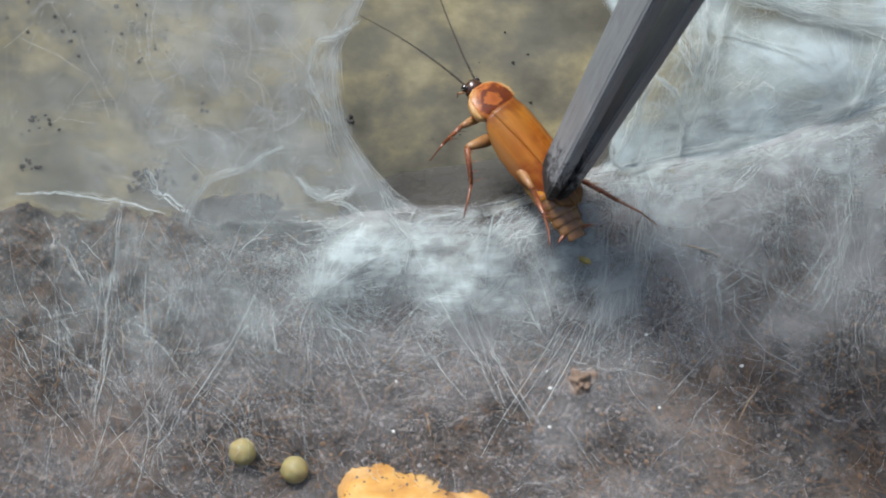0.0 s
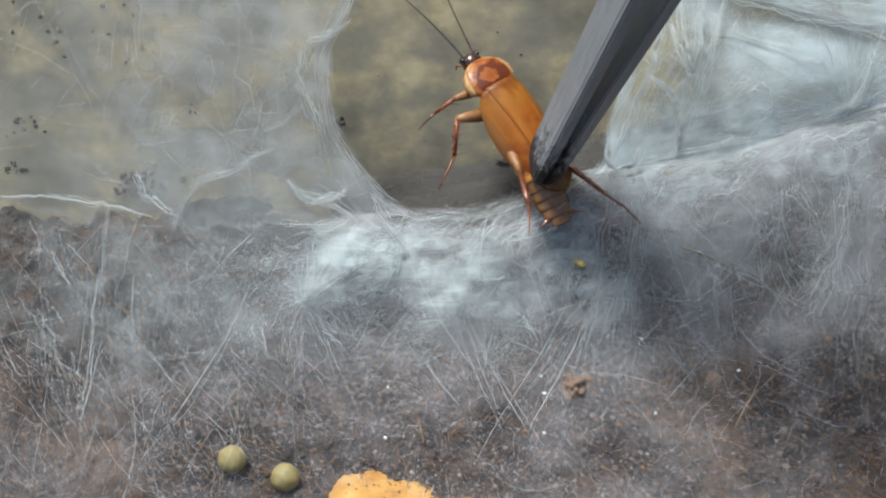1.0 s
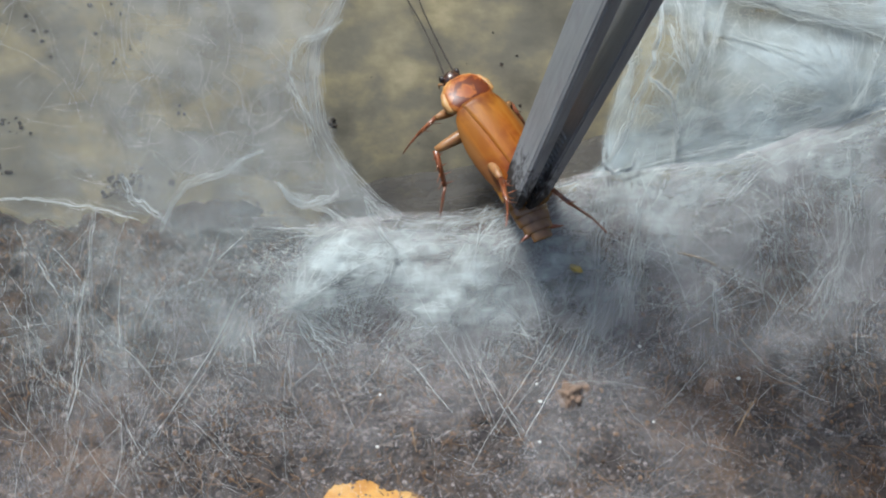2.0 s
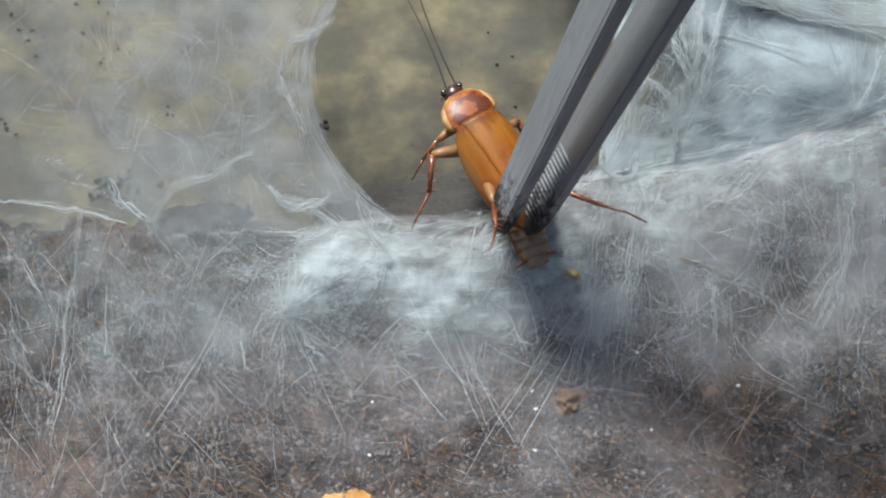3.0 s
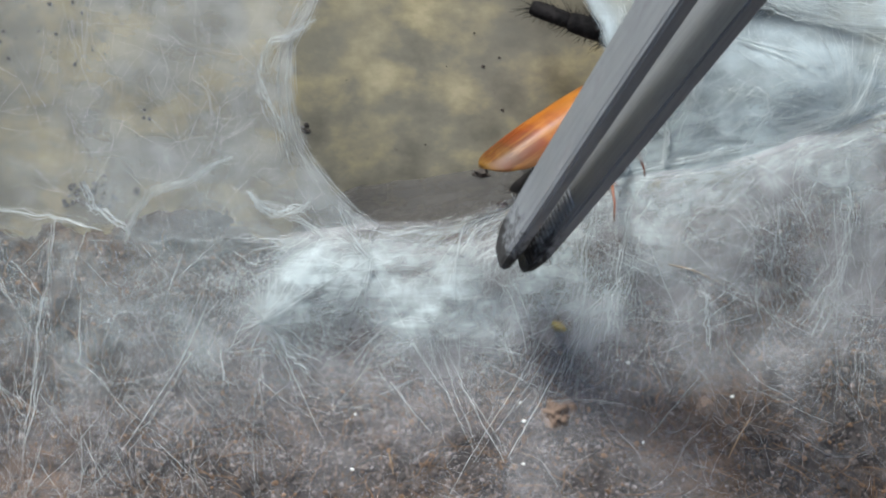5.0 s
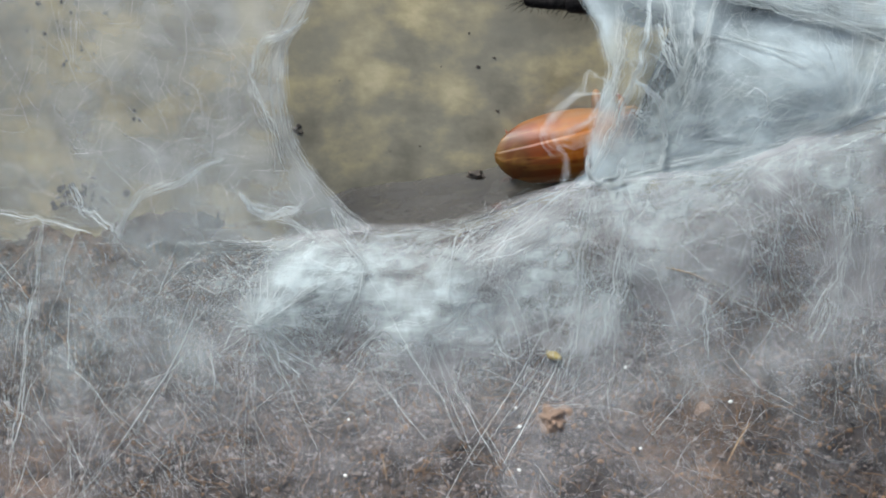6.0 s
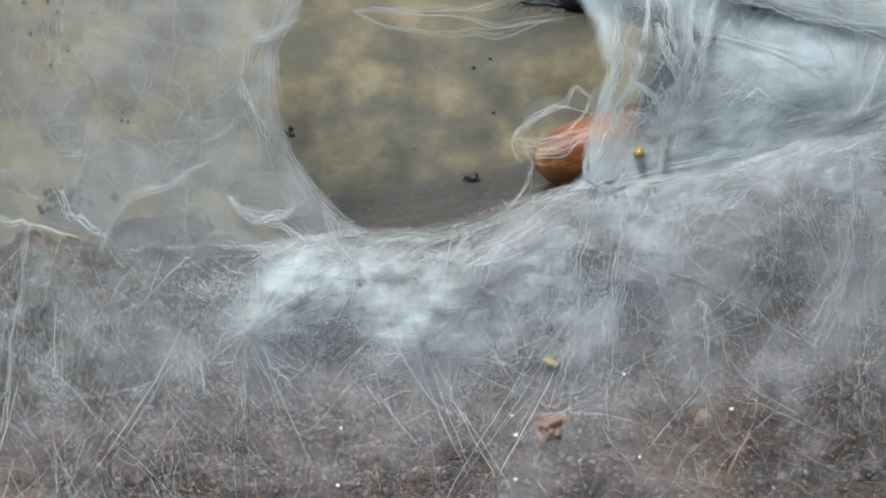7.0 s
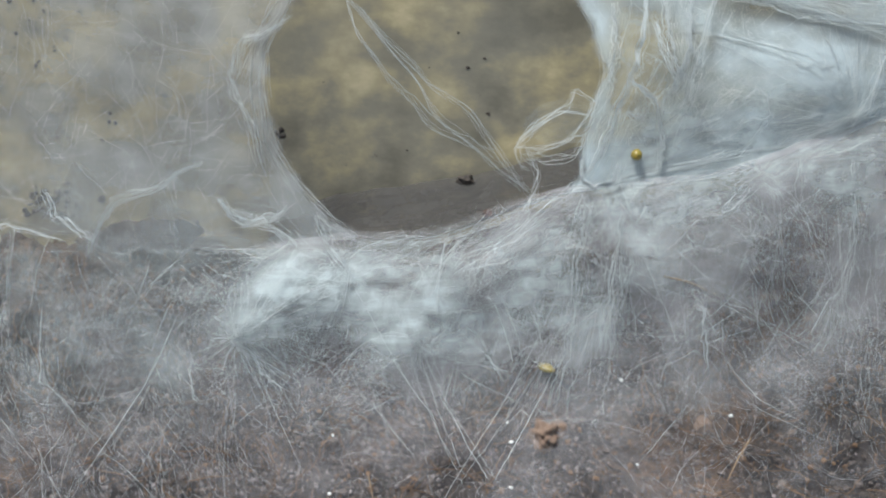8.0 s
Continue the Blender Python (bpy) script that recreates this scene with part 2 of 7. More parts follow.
FILM_THIN = make_film("thin_silk_veil", (0.45, 0.465, 0.46), 0.50, 0.80, 0.05, [(80, 1.2, 10, 0.014, 0.6), (10, 1.0, 11, 0.012, 0.5)])
FILM_CURTAIN = make_film("silk_veil", (0.63, 0.72, 0.74), 0.36, 0.60, 0.05, [(80, 1.2, 10, 0.014, 0.6), (10, 1.0, 11, 0.012, 0.5), (-40, 1.6, 9, 0.016, 0.5)])
# much darker than the other silk: the tunnel's shade is put into this colour
FILM_SHADED_LINING = make_film("shaded_tunnel_silk", (0.10, 0.095, 0.088), 0.55, 0.98, 0.2, [(0, 1.2, 10, 0.02, 0.5), (15, 1.0, 11, 0.02, 0.4)], 0.2)
WING = make_wing()
PRONOTUM = make_shield()
PALE = make_shell("pale_cuticle", [(0.3, (0.38, 0.19, 0.06)), (0.7, (0.52, 0.31, 0.12))], 500, 0.5, 0.1)
TAIL = make_shell("tail_cuticle", [(0.3, (0.10, 0.04, 0.008)), (0.7, (0.24, 0.115, 0.028))], 420, 0.25, 0.6)
BELLY = make_shell("belly_cuticle", [(0.3, (0.44, 0.16, 0.018)), (0.7, (0.64, 0.31, 0.045))], 380, 0.25, 0.6, 0.4)
BROWN = make_shell("brown_cuticle", [(0.3, (0.10, 0.028, 0.012)), (0.7, (0.28, 0.085, 0.025))], 500, 0.3, 0.5)
LEG = make_shell("leg_cuticle", [(0.3, (0.20, 0.085, 0.025)), (0.7, (0.38, 0.19, 0.07))], 500, 0.48, 0.2)
BLACK_EYE = make_shell("eye_cuticle", [(0.3, (0.012, 0.009, 0.008)), (0.7, (0.03, 0.02, 0.016))], 900, 0.15, 0.8, 0.0)
STEEL = make_steel()
GRIME = make_plain("grime", [(0.3, (0.022, 0.018, 0.015)), (0.7, (0.09, 0.07, 0.052))], 900, 0.8)
SPIDER = make_plain("spider_hide", [(0.3, (0.006, 0.006, 0.006)), (0.7, (0.026, 0.023, 0.022))], 700, 0.9, 0.5, shine=0.08)
HEAD = make_shell("head_cuticle", [(0.3, (0.02, 0.01, 0.006)), (0.7, (0.09, 0.03, 0.012))], 700, 0.25, 0.5, 0.0)
THORAX = make_shell("thorax_cuticle", [(0.3, (0.24, 0.10, 0.022)), (0.7, (0.38, 0.18, 0.05))], 500, 0.5, 0.1)
PERLITE = make_plain("perlite", [(0.3, (0.72, 0.72, 0.68)), (0.7, (0.86, 0.86, 0.82))], 2000, 0.6)
BEAD = make_shell("olive_bead", [(0.3, (0.23, 0.185, 0.075)), (0.7, (0.36, 0.30, 0.13))], 500, 0.6, 0.1, 0.5)
CARROT = make_plain("carrot", [(0.3, (0.36, 0.155, 0.03)), (0.5, (0.50, 0.255, 0.05)), (0.75, (0.56, 0.36, 0.13))], 330, 0.5, 0.6)
DROP = make_shell("amber_drop", [(0.3, (0.22, 0.16, 0.02)), (0.7, (0.36, 0.27, 0.04))], 600, 0.35, 0.3, 0.3)
TWIG = make_plain("twig", [(0.3, (0.20, 0.12, 0.06)), (0.7, (0.38, 0.26, 0.14))], 900, 0.8)
TABLE = make_plain("tray_plastic", [(0.3, (0.30, 0.29, 0.26)), (0.7, (0.36, 0.35, 0.31))], 40, 0.5)
# ---- ground plan, in millimetres ----
# The substrate slopes down to the viewer at 28 degrees from the line x; the tub's back wall leans away from that line by 18 degrees.
MM = 0.001
SLOPE, LEAN = radians(28), radians(18)
rng = np.random.default_rng(7)


def soil_at(x, s, h):
    """World place of a point x across, s down the slope, h above the slope's plane."""
    x, s, h = np.broadcast_arrays(np.asarray(x, float), s, h)
    y = -s * np.cos(SLOPE) - h * np.sin(SLOPE)
    z = -s * np.sin(SLOPE) + h * np.cos(SLOPE)
    return np.stack([x, y, z], -1) * MM


def wall_at(x, u, d):
    """World place of a point x across, u up the wall, d in front of it."""
    x, u, d = np.broadcast_arrays(np.asarray(x, float), u, d)
    y = u * np.sin(LEAN) - d * np.cos(LEAN)
    z = u * np.cos(LEAN) + d * np.sin(LEAN)
    return np.stack([x, y, z], -1) * MM


RIDGE_X = [-75, -58, -40, -18, -8, -3.4, 5, 14, 20, 40, 57, 75]
RIDGE_U = [3, 4, 4.5, 3.5, 5, 5.7, 5.7, 9, 11, 13, 19.8, 24]
RIDGE_D = [2, 4, 9, 12, 12, 12, 12, 12, 12, 12, 12, 12]


def ridge_u(x):
    """Height of the crest up the wall, uneven towards the sides."""
    side = np.clip((np.abs(np.asarray(x) - 4) - 22) / 12, 0, 1) * np.where(np.asarray(x) > 0, 0.3, 1.0)
    return np.interp(x, RIDGE_X, RIDGE_U) + side * (0.9 * np.sin(x * 0.31 + 1) + 0.5 * np.sin(x * 0.83) + 0.25 * np.sin(x * 1.9))


def ridge_d(x):
    return np.interp(x, RIDGE_X, RIDGE_D)


def ridge(x):
    """Slope coordinates (s, h) of the crest of the web."""
    u, d = ridge_u(x), ridge_d(x)
    y = u * np.sin(LEAN) - d * np.cos(LEAN)
    z = u * np.cos(LEAN) + d * np.sin(LEAN)
    return -(y * np.cos(SLOPE) + z * np.sin(SLOPE)), -y * np.sin(SLOPE) + z * np.cos(SLOPE)


def fall(k):
    k = np.clip(k, 0, 1)
    return 0.62 * (0.5 + 0.5 * np.cos(np.pi * k)) ** 1.15 + 0.38 * (1 - k) ** 2 * (1 + 0.7 * k)


def lumps(x, y, seed, size):
    """Smooth uneven ground from a few waves."""
    r = np.random.default_rng(seed)
    out = 0
    for i in range(14):
        f = 2 * np.pi / (size * r.uniform(0.35, 2.2))
        a = r.uniform(0, 2 * np.pi)
        out = out + np.sin((x * np.cos(a) + y * np.sin(a)) * f + r.uniform(0, 6.28))
    return out / 5.0


def carpet_h(x, s):
    """Height of the felted web over the slope."""
    sr, hr = ridge(x)
    k = (s - sr) / (22 - sr)
    return 1.3 + hr * fall(k) + 0.5 * lumps(x, s, 3, 14)


def ground_h(x, s):
    """Height of the substrate over the slope."""
    sr, hr = ridge(x)
    k = (s - sr) / (22 - sr)
    bank = hr * fall(k)
    rise = np.clip((s + 6) / (sr + 6), 0, 1)
    floor = np.interp(x, [-75, -30, -10, 10, 75], [-1, -1, -2, -2, -1])
    inner = floor + (hr * 0.7 - floor) * np.clip((s - sr + 2) / 2, 0, 1) ** 2
    h = np.where(s < sr, np.minimum(inner, hr * 0.7), bank * 0.80)
    hollow = -3.0 * np.exp(-((x - 36.5) / 3.2) ** 2 - ((s - 12.5) / 2.6) ** 2)
    dip = -2.0 * np.exp(-((x - 52) / 10) ** 2 - ((s - 26) / 6) ** 2) - 3.5 * np.exp(-((x - 60) / 13) ** 2 - ((s - 31) / 7) ** 2)
    heap = 4.6 * np.exp(-((s + 2.5) / 4.8) ** 2) * (np.exp(-((x + 28) / 15) ** 2) + 0.3 * np.exp(-((x + 48) / 12) ** 2)) * np.clip((sr + 1 - s) / 5, 0, 1)
    return h + heap + 0.7 * lumps(x, s, 1, 12) + 0.35 * lumps(x, s, 2, 3.2) + hollow + dip


def grid_mesh(name, P, mat, keep=None, density=None, smooth=True, plan=None):
    """A sheet from an array of places (rows, columns, 3)."""
    n, m = P.shape[:2]
    idx = np.arange(n * m).reshape(n, m)
    q = np.stack([idx[:-1, :-1], idx[:-1, 1:], idx[1:, 1:], idx[1:, :-1]], -1).reshape(-1, 4)
    if keep is not None:
        q = q[keep.reshape(-1)[q].all(1)]
    me = bpy.data.meshes.new(name)
    me.from_pydata(P.reshape(-1, 3).tolist(), [], q.tolist())
    if density is not None:
        at = me.attributes.new("weave", "FLOAT", "POINT")
        at.data.foreach_set("value", density.reshape(-1).astype(np.float32))
    if plan is not None:
        uv = me.uv_layers.new(name="plan")
        li = np.empty(len(me.loops), np.int32)
        me.loops.foreach_get("vertex_index", li)
        uv.data.foreach_set("uv", np.stack(plan, -1).reshape(-1, 2)[li].astype(np.float32).ravel())
    if smooth:
        me.polygons.foreach_set("use_smooth", [True] * len(me.polygons))
    me.materials.append(mat)
    me.update()
    return new(name, me)


def slab(name, corners_low, thick, mat, kind="structure"):
    """A board from four corners and a thickness vector."""
    bm = bmesh.new()
    a = [bm.verts.new(c) for c in corners_low]
    b = [bm.verts.new(Vector(c) + Vector(thick)) for c in corners_low]
    bm.faces.new(a[::-1])
    bm.faces.new(b)
    for i in range(4):
        bm.faces.new((a[i], a[(i + 1) % 4], b[(i + 1) % 4], b[i]))
    bmesh.ops.recalc_face_normals(bm, faces=bm.faces)
    bmesh.ops.bevel(bm, geom=bm.edges[:], offset=0.0006, segments=2, affect="EDGES")
    me = bpy.data.meshes.new(name)
    bm.to_mesh(me)
    bm.free()
    me.materials.append(mat)
    return tagged(new(name, me), kind=kind)


def tubes(name, lines, radii, mat, sides=3):
    """Many thin threads in one mesh. lines: (count, points, 3); radii: one a thread."""
    L = np.asarray(lines, float)
    c, n = L.shape[:2]
    t = np.gradient(L, axis=1)
    t /= np.linalg.norm(t, axis=2, keepdims=True) + 1e-12
    ref = np.where(np.abs(t[..., 2:3]) > 0.9, np.array([1.0, 0, 0]), np.array([0, 0, 1.0]))
    a = np.cross(t, ref)
    a /= np.linalg.norm(a, axis=2, keepdims=True) + 1e-12
    b = np.cross(t, a)
    r = np.asarray(radii, float).reshape(c, -1)
    if r.shape[1] == 1:
        r = r * np.interp(np.linspace(0, 1, n), [0, 0.15, 0.85, 1], [0.5, 1, 1, 0.5])[None]
    ang = np.arange(sides) * 2 * np.pi / sides
    V = L[:, :, None] + r[:, :, None, None] * (np.cos(ang)[:, None] * a[:, :, None] + np.sin(ang)[:, None] * b[:, :, None])
    idx = np.arange(c * n * sides).reshape(c, n, sides)
    nxt = np.roll(idx, -1, axis=2)
    q = np.stack([idx[:, :-1], nxt[:, :-1], nxt[:, 1:], idx[:, 1:]], -1).reshape(-1, 4)
    me = bpy.data.meshes.new(name)
    me.vertices.add(V.size // 3)
    me.vertices.foreach_set("co", V.astype(np.float32).ravel())
    me.loops.add(q.size)
    me.loops.foreach_set("vertex_index", q.astype(np.int32).ravel())
    me.polygons.add(len(q))
    me.polygons.foreach_set("loop_start", (np.arange(len(q)) * 4).astype(np.int32))
    me.polygons.foreach_set("use_smooth", np.ones(len(q), bool))
    me.update(calc_edges=True)
    me.materials.append(mat)
    return new(name, me)


def part(name, bm, mat, parent=None, label=""):
    """Links a bmesh as one mesh object under a thing or a part."""
    bmesh.ops.recalc_face_normals(bm, faces=bm.faces)
    me = bpy.data.meshes.new(name)
    for f in bm.faces:
        f.smooth = True
    bm.to_mesh(me)
    bm.free()
    me.materials.append(mat)
    ob = new(name, me)
    ob.parent = parent
    return tagged(ob, label=label)


# ---- the tub: substrate, back wall, sides ----
gx = np.concatenate([np.arange(-145, -72, 8.0), np.arange(-72, 72.1, 0.45), np.arange(80, 146, 8.0)])
gs = np.concatenate([np.arange(-9, 52, 0.45), np.arange(53, 150, 6.0)])
X, Sg = np.meshgrid(gx, gs)
inner_part = (np.abs(X) < 70) & (Sg < 50)
X = X + inner_part * rng.uniform(-0.17, 0.17, X.shape)
Sg = Sg + inner_part * rng.uniform(-0.17, 0.17, X.shape)
fine = 0.22 * lumps(X, Sg, 11, 1.3) + 0.12 * lumps(X, Sg, 12, 0.8) + rng.normal(0, 0.05, X.shape)
fine = fine * np.where(X < -22, 1, np.clip((Sg - ridge(X)[0] - 4) / 12, 0.15, 1))
substrate = grid_mesh("ground", soil_at(X, Sg, ground_h(X, Sg) + fine), SOIL)
tagged(substrate, "dark crumbly coco soil under spider silk", "soil", kind="structure")

W = lambda x, u, d: tuple(wall_at(x, u, d).tolist())
back = slab("wall_back", [W(-150, -90, 0), W(150, -90, 0), W(150, 130, 0), W(-150, 130, 0)], Vector(W(0, 0, -2)), WALL)
tagged(back, "mottled olive plastic back wall of the tub, smeared with dirt", "wall")
for nm, sx in (("wall_left", -150), ("wall_right", 150)):
    lo = [(sx * MM, 0.05, -0.11), (sx * MM, -0.15, -0.11), (sx * MM, -0.15, 0.05), (sx * MM, 0.05, 0.05)]
    tagged(slab(nm, lo, (0.002 * (1 if sx > 0 else -1), 0, 0), WALL), "plain plastic side wall of the tub", "wall")
tagged(slab("wall_front", [(-0.15, -0.15, -0.11), (0.15, -0.15, -0.11), (0.15, -0.152, -0.02), (-0.15, -0.152, -0.02)], (0, -0.002, 0), WALL), "plain plastic front wall of the tub", "wall")
tagged(slab("floor", [(-0.25, -0.25, -0.115), (0.25, -0.25, -0.115), (0.25, 0.15, -0.115), (-0.25, 0.15, -0.115)], (0, 0, -0.02), TABLE), "grey table top under the tub", "table")
# ---- the web ----
HOLE = [(-9, 47), (-10.5, 33), (-13.5, 28), (-13.8, 23.5), (-13, 17.5), (-10.1, 12.1), (-6.5, 8), (-3.3, 5.6), (5, 5.2), (14, 8.4), (20.4, 10.9),
        (22.6, 13.6), (22.4, 17.5), (23.6, 21), (24.6, 25.5), (23.0, 31), (19, 37), (11, 46)]


def in_hole(x, u, grow=0.0):
    p = np.array(HOLE) + 0.0
    c = p.mean(0)
    p = c + (p - c) * (1 + grow)
    x, u = x + 0.25 * lumps(x, u, 15, 3.0), u + 0.25 * lumps(x, u, 16, 3.0)
    inside = np.zeros(np.shape(x), bool)
    for (x0, y0), (x1, y1) in zip(p, np.roll(p, -1, 0)):
        cross = ((y0 > u) != (y1 > u)) & (x < (x1 - x0) * (u - y0) / (y1 - y0 + 1e-9) + x0)
        inside ^= cross
    return inside


def hole_gap(x, u):
    """Distance to the rim of the opening, negative inside it."""
    xs, us = x + 0.25 * lumps(x, u, 15, 3.0), u + 0.25 * lumps(x, u, 16, 3.0)
    p = np.array(HOLE)
    best = np.full(np.shape(x), 1e9)
    for a, b in zip(p, np.roll(p, -1, 0)):
        d = b - a
        k = np.clip(((xs - a[0]) * d[0] + (us - a[1]) * d[1]) / (d @ d), 0, 1)
        best = np.minimum(best, np.hypot(xs - a[0] - k * d[0], us - a[1] - k * d[1]))
    return np.where(in_hole(x, u), -best, best)


def veil_d(x, u):
    """Distance of the hanging veil from the back wall."""
    ur, dr = ridge_u(x), ridge_d(x)
    bulge = 1.5 * np.exp(-((x - 54) / 17) ** 2 - ((u - 26) / 6.5) ** 2)
    return np.maximum(dr - 0.02 * (u - ur) + bulge + 0.7 * lumps(x, u, 5, 16), 0.8)


def veil(x, u, lift=0.0):
    return wall_at(x, u, veil_d(x, u) + lift)


def carpet(x, s, lift=0.0):
    return soil_at(x, s, carpet_h(x, s) + lift)


def bell(x, y, cx, cy, rx, ry):
    return np.exp(-((x - cx) / rx) ** 2 - ((y - cy) / ry) ** 2)


# films
fx, ft = np.meshgrid(np.arange(-75, 75.1, 0.6), np.linspace(0, 1, 90))
sr, hr = ridge(fx)
fs = sr + ft * (52 - sr)
dens = 0.50 + 0.35 * np.clip((22 - fs) / 8, 0, 1) * np.clip((fx + 22) / 10, 0, 1) + 0.16 * bell(fx, fs, 4, 18, 24, 9) + 0.45 * bell(fx, fs, -8, 9, 14, 6.5) + 0.4 * bell(fx, fs, 10, 11, 12, 6) + 0.35 * bell(fx, fs, 27, 7, 9, 5) + 0.12 * bell(fx, fs, 45, 2, 22, 8) - 0.35 * bell(fx, fs, 50, 26, 20, 10)
dens *= 1 - np.clip((-9 - fx) / 8, 0, 1) * 0.75 * np.exp(-((fs - sr) / 3.5) ** 2)
dens -= 0.55 * bell(fx, fs, -50, 14, 24, 16) + 0.45 * bell(fx, fs, 56, 33, 18, 12) + 0.12 * bell(fx, fs, -40, 38, 26, 10)
dens *= 1 - 0.55 * np.clip((fx + 10) / 6, 0, 1) * np.clip((22 - fx) / 6, 0, 1) * np.exp(-((fs - sr) / 2.2) ** 2)
dens = dens * np.clip(0.95 + 0.42 * lumps(fx, fs, 18, 8), 0.3, 1.7)
dens -= 0.30 * bell(fx, fs, -8, 36, 26, 10) + 0.4 * bell(fx, fs, 36.5, 12.5, 3.5, 3) + 0.35 * bell(fx, fs, 9, 33, 3.5, 5) + 0.3 * bell(fx, fs, -27, 33, 6, 4) + 0.25 * bell(fx, fs, -47, 8, 14, 5)
film_low = grid_mesh("web_carpet", carpet(fx, fs, 0.2), FILM_CARPET, density=np.clip(dens, 0.05, 1.6), plan=(fx, fs))
tagged(film_low, "grey-white felted spider silk spread over the soil", "spider web", kind="stuff")

# a looser sheet over the crest, from the veil down to the slope
dx, dt = np.meshgrid(np.arange(-70, 70.1, 0.6), np.linspace(-1, 1, 110))
d_sr, d_hr = ridge(dx)
d_ur = ridge_u(dx)
d_low = carpet(dx, d_sr + np.maximum(-dt, 0) * (27 - d_sr), 0.6 + 2.2 * np.sin(np.pi * np.clip(-dt, 0, 1)))
d_high = wall_at(dx, d_ur + np.maximum(dt, 0) * 16, veil_d(dx, d_ur + np.maximum(dt, 0) * 16) + 0.8 + 1.2 * np.clip(dt, 0, 1))
k_up = np.clip(dt / 0.3 + 0.5, 0, 1)[..., None]
k_up = k_up * k_up * (3 - 2 * k_up)
d_P = d_low * (1 - k_up) + d_high * k_up
d_s = np.where(dt < 0, d_sr - dt * (27 - d_sr), d_sr - dt * 16)
d_along, d_across = (dx + 17.5) * 0.9 - (d_s - 14.7) * 0.436, (dx + 17.5) * 0.436 + (d_s - 14.7) * 0.9
d_dens = (0.30 + 1.8 * bell(d_along, d_across, 2.0, -0.6, 2.4, 1.1) + 2.5 * bell(d_along, d_across, 7.5, -0.9, 6, 2.8) + 1.35 * bell(dx, d_s, -3, 9.3, 10, 5) + 1.0 * bell(dx, d_s, 9, 12, 9, 4) + 0.9 * bell(dx, d_s, 6, 13.5, 5, 2.5) + 0.75 * bell(dx, d_s, 42, -3, 26, 7) + 0.6 * bell(dx, d_s, 27, 5, 9, 6) + 0.4 * bell(dx, d_s, 19, 9, 8, 6) + 0.30 * bell(dx, d_s, -26, 2, 10, 8) + 0.22 * bell(dx, d_s, -33, 14, 13, 12)) * np.clip((1 - np.abs(dt)) * 2.2, 0, 1)
d_dens *= 1 - np.clip((-9 - dx) / 6, 0, 1) * 0.1 * np.exp(-(dt / 0.14) ** 2)
d_dens *= 1 - 0.75 * np.clip((dx + 12) / 6, 0, 1) * np.clip((22 - dx) / 6, 0, 1) * np.exp(-((dt + 0.03) / 0.10) ** 2)
d_dens = d_dens * np.clip(0.85 + 0.5 * lumps(dx, d_s, 19, 7) + 0.3 * lumps(d_along * 0.3, d_across * 1.3, 29, 2.5), 0.15, 1.8)
d_gap = hole_gap(dx, d_ur + np.maximum(dt, 0) * 16)
d_dens = np.where(dt > 0, (0.6 + 0.6 * np.clip((dx - 22) / 10, 0, 1)) * d_dens * np.clip(d_gap / 1.2, 0, 1), d_dens)
d_keep = (dt <= 0) | (d_gap > -0.6)
drape = grid_mesh("web_drape", d_P, FILM_DRAPE, keep=d_keep, density=np.clip(d_dens, 0.0, 3.0), plan=(dx, d_s))
tagged(drape, "loose bright white silk heaped over the crest", "spider web", kind="stuff")

# a thin gauze that floats over the felted sheet
hx, hs = np.meshgrid(np.arange(-72, 72.1, 0.9), np.arange(2, 50, 0.9))
h_dens = 0.65 * bell(hx, hs, -36, 21, 15, 14) + 0.5 * bell(hx, hs, 42, 13, 20, 9) + 0.35 * bell(hx, hs, 50, 30, 14, 10) + 0.12 * bell(hx, hs, 20, 34, 14, 7) + 0.08
h_dens = h_dens * np.clip(0.8 + 0.7 * lumps(hx * 1.6 - hs * 0.5, hs * 0.6, 27, 9), 0.0, 2.0) * np.clip((hs - 2 - ridge(hx)[0]) / 5, 0, 1)
gauze = grid_mesh("web_gauze", carpet(hx, hs, 1.8 + 0.8 * lumps(hx, hs, 28, 12)), FILM_GAUZE, density=np.clip(h_dens, 0.0, 1.6), plan=(hx, hs))
tagged(gauze, "thin smoky gauze of silk floating over the soil", "spider web", kind="stuff")

vx, vt = np.meshgrid(np.arange(-75, 75.1, 0.4), np.linspace(0, 1, 140))
ur = ridge_u(vx)
vu = ur + vt * (44 - ur)
vd = 0.70 * np.clip((vx + 66) / 30, 0.3, 1)
vd = vd * (1 - 0.35 * bell(vx, vu, -34, 6, 16, 5))
vd = np.where(vx > 5, 1.25 + 0.35 * bell(vx, vu, 52, 33, 22, 8) + 0.5 * bell(vx, vu, 52, 20, 14, 8) + 0.9 * bell(vx, vu, 53, 20.3, 4, 3) - 1.0 * bell(vx, vu, 27.8, 22, 4.8, 10) + 0.9 * bell(vx, vu, 27.5, 16, 3.2, 3.5), vd)
vd = vd * np.clip(0.95 + 0.32 * lumps(vx, vu, 17, 9), 0.45, 1.5)
gap = hole_gap(vx, vu)
vd = vd * np.clip((gap + 0.5) / 0.9, 0, 1) * (1 + 0.5 * np.exp(-((gap - 0.7) / 0.8) ** 2))
hole_keep = gap > -0.8
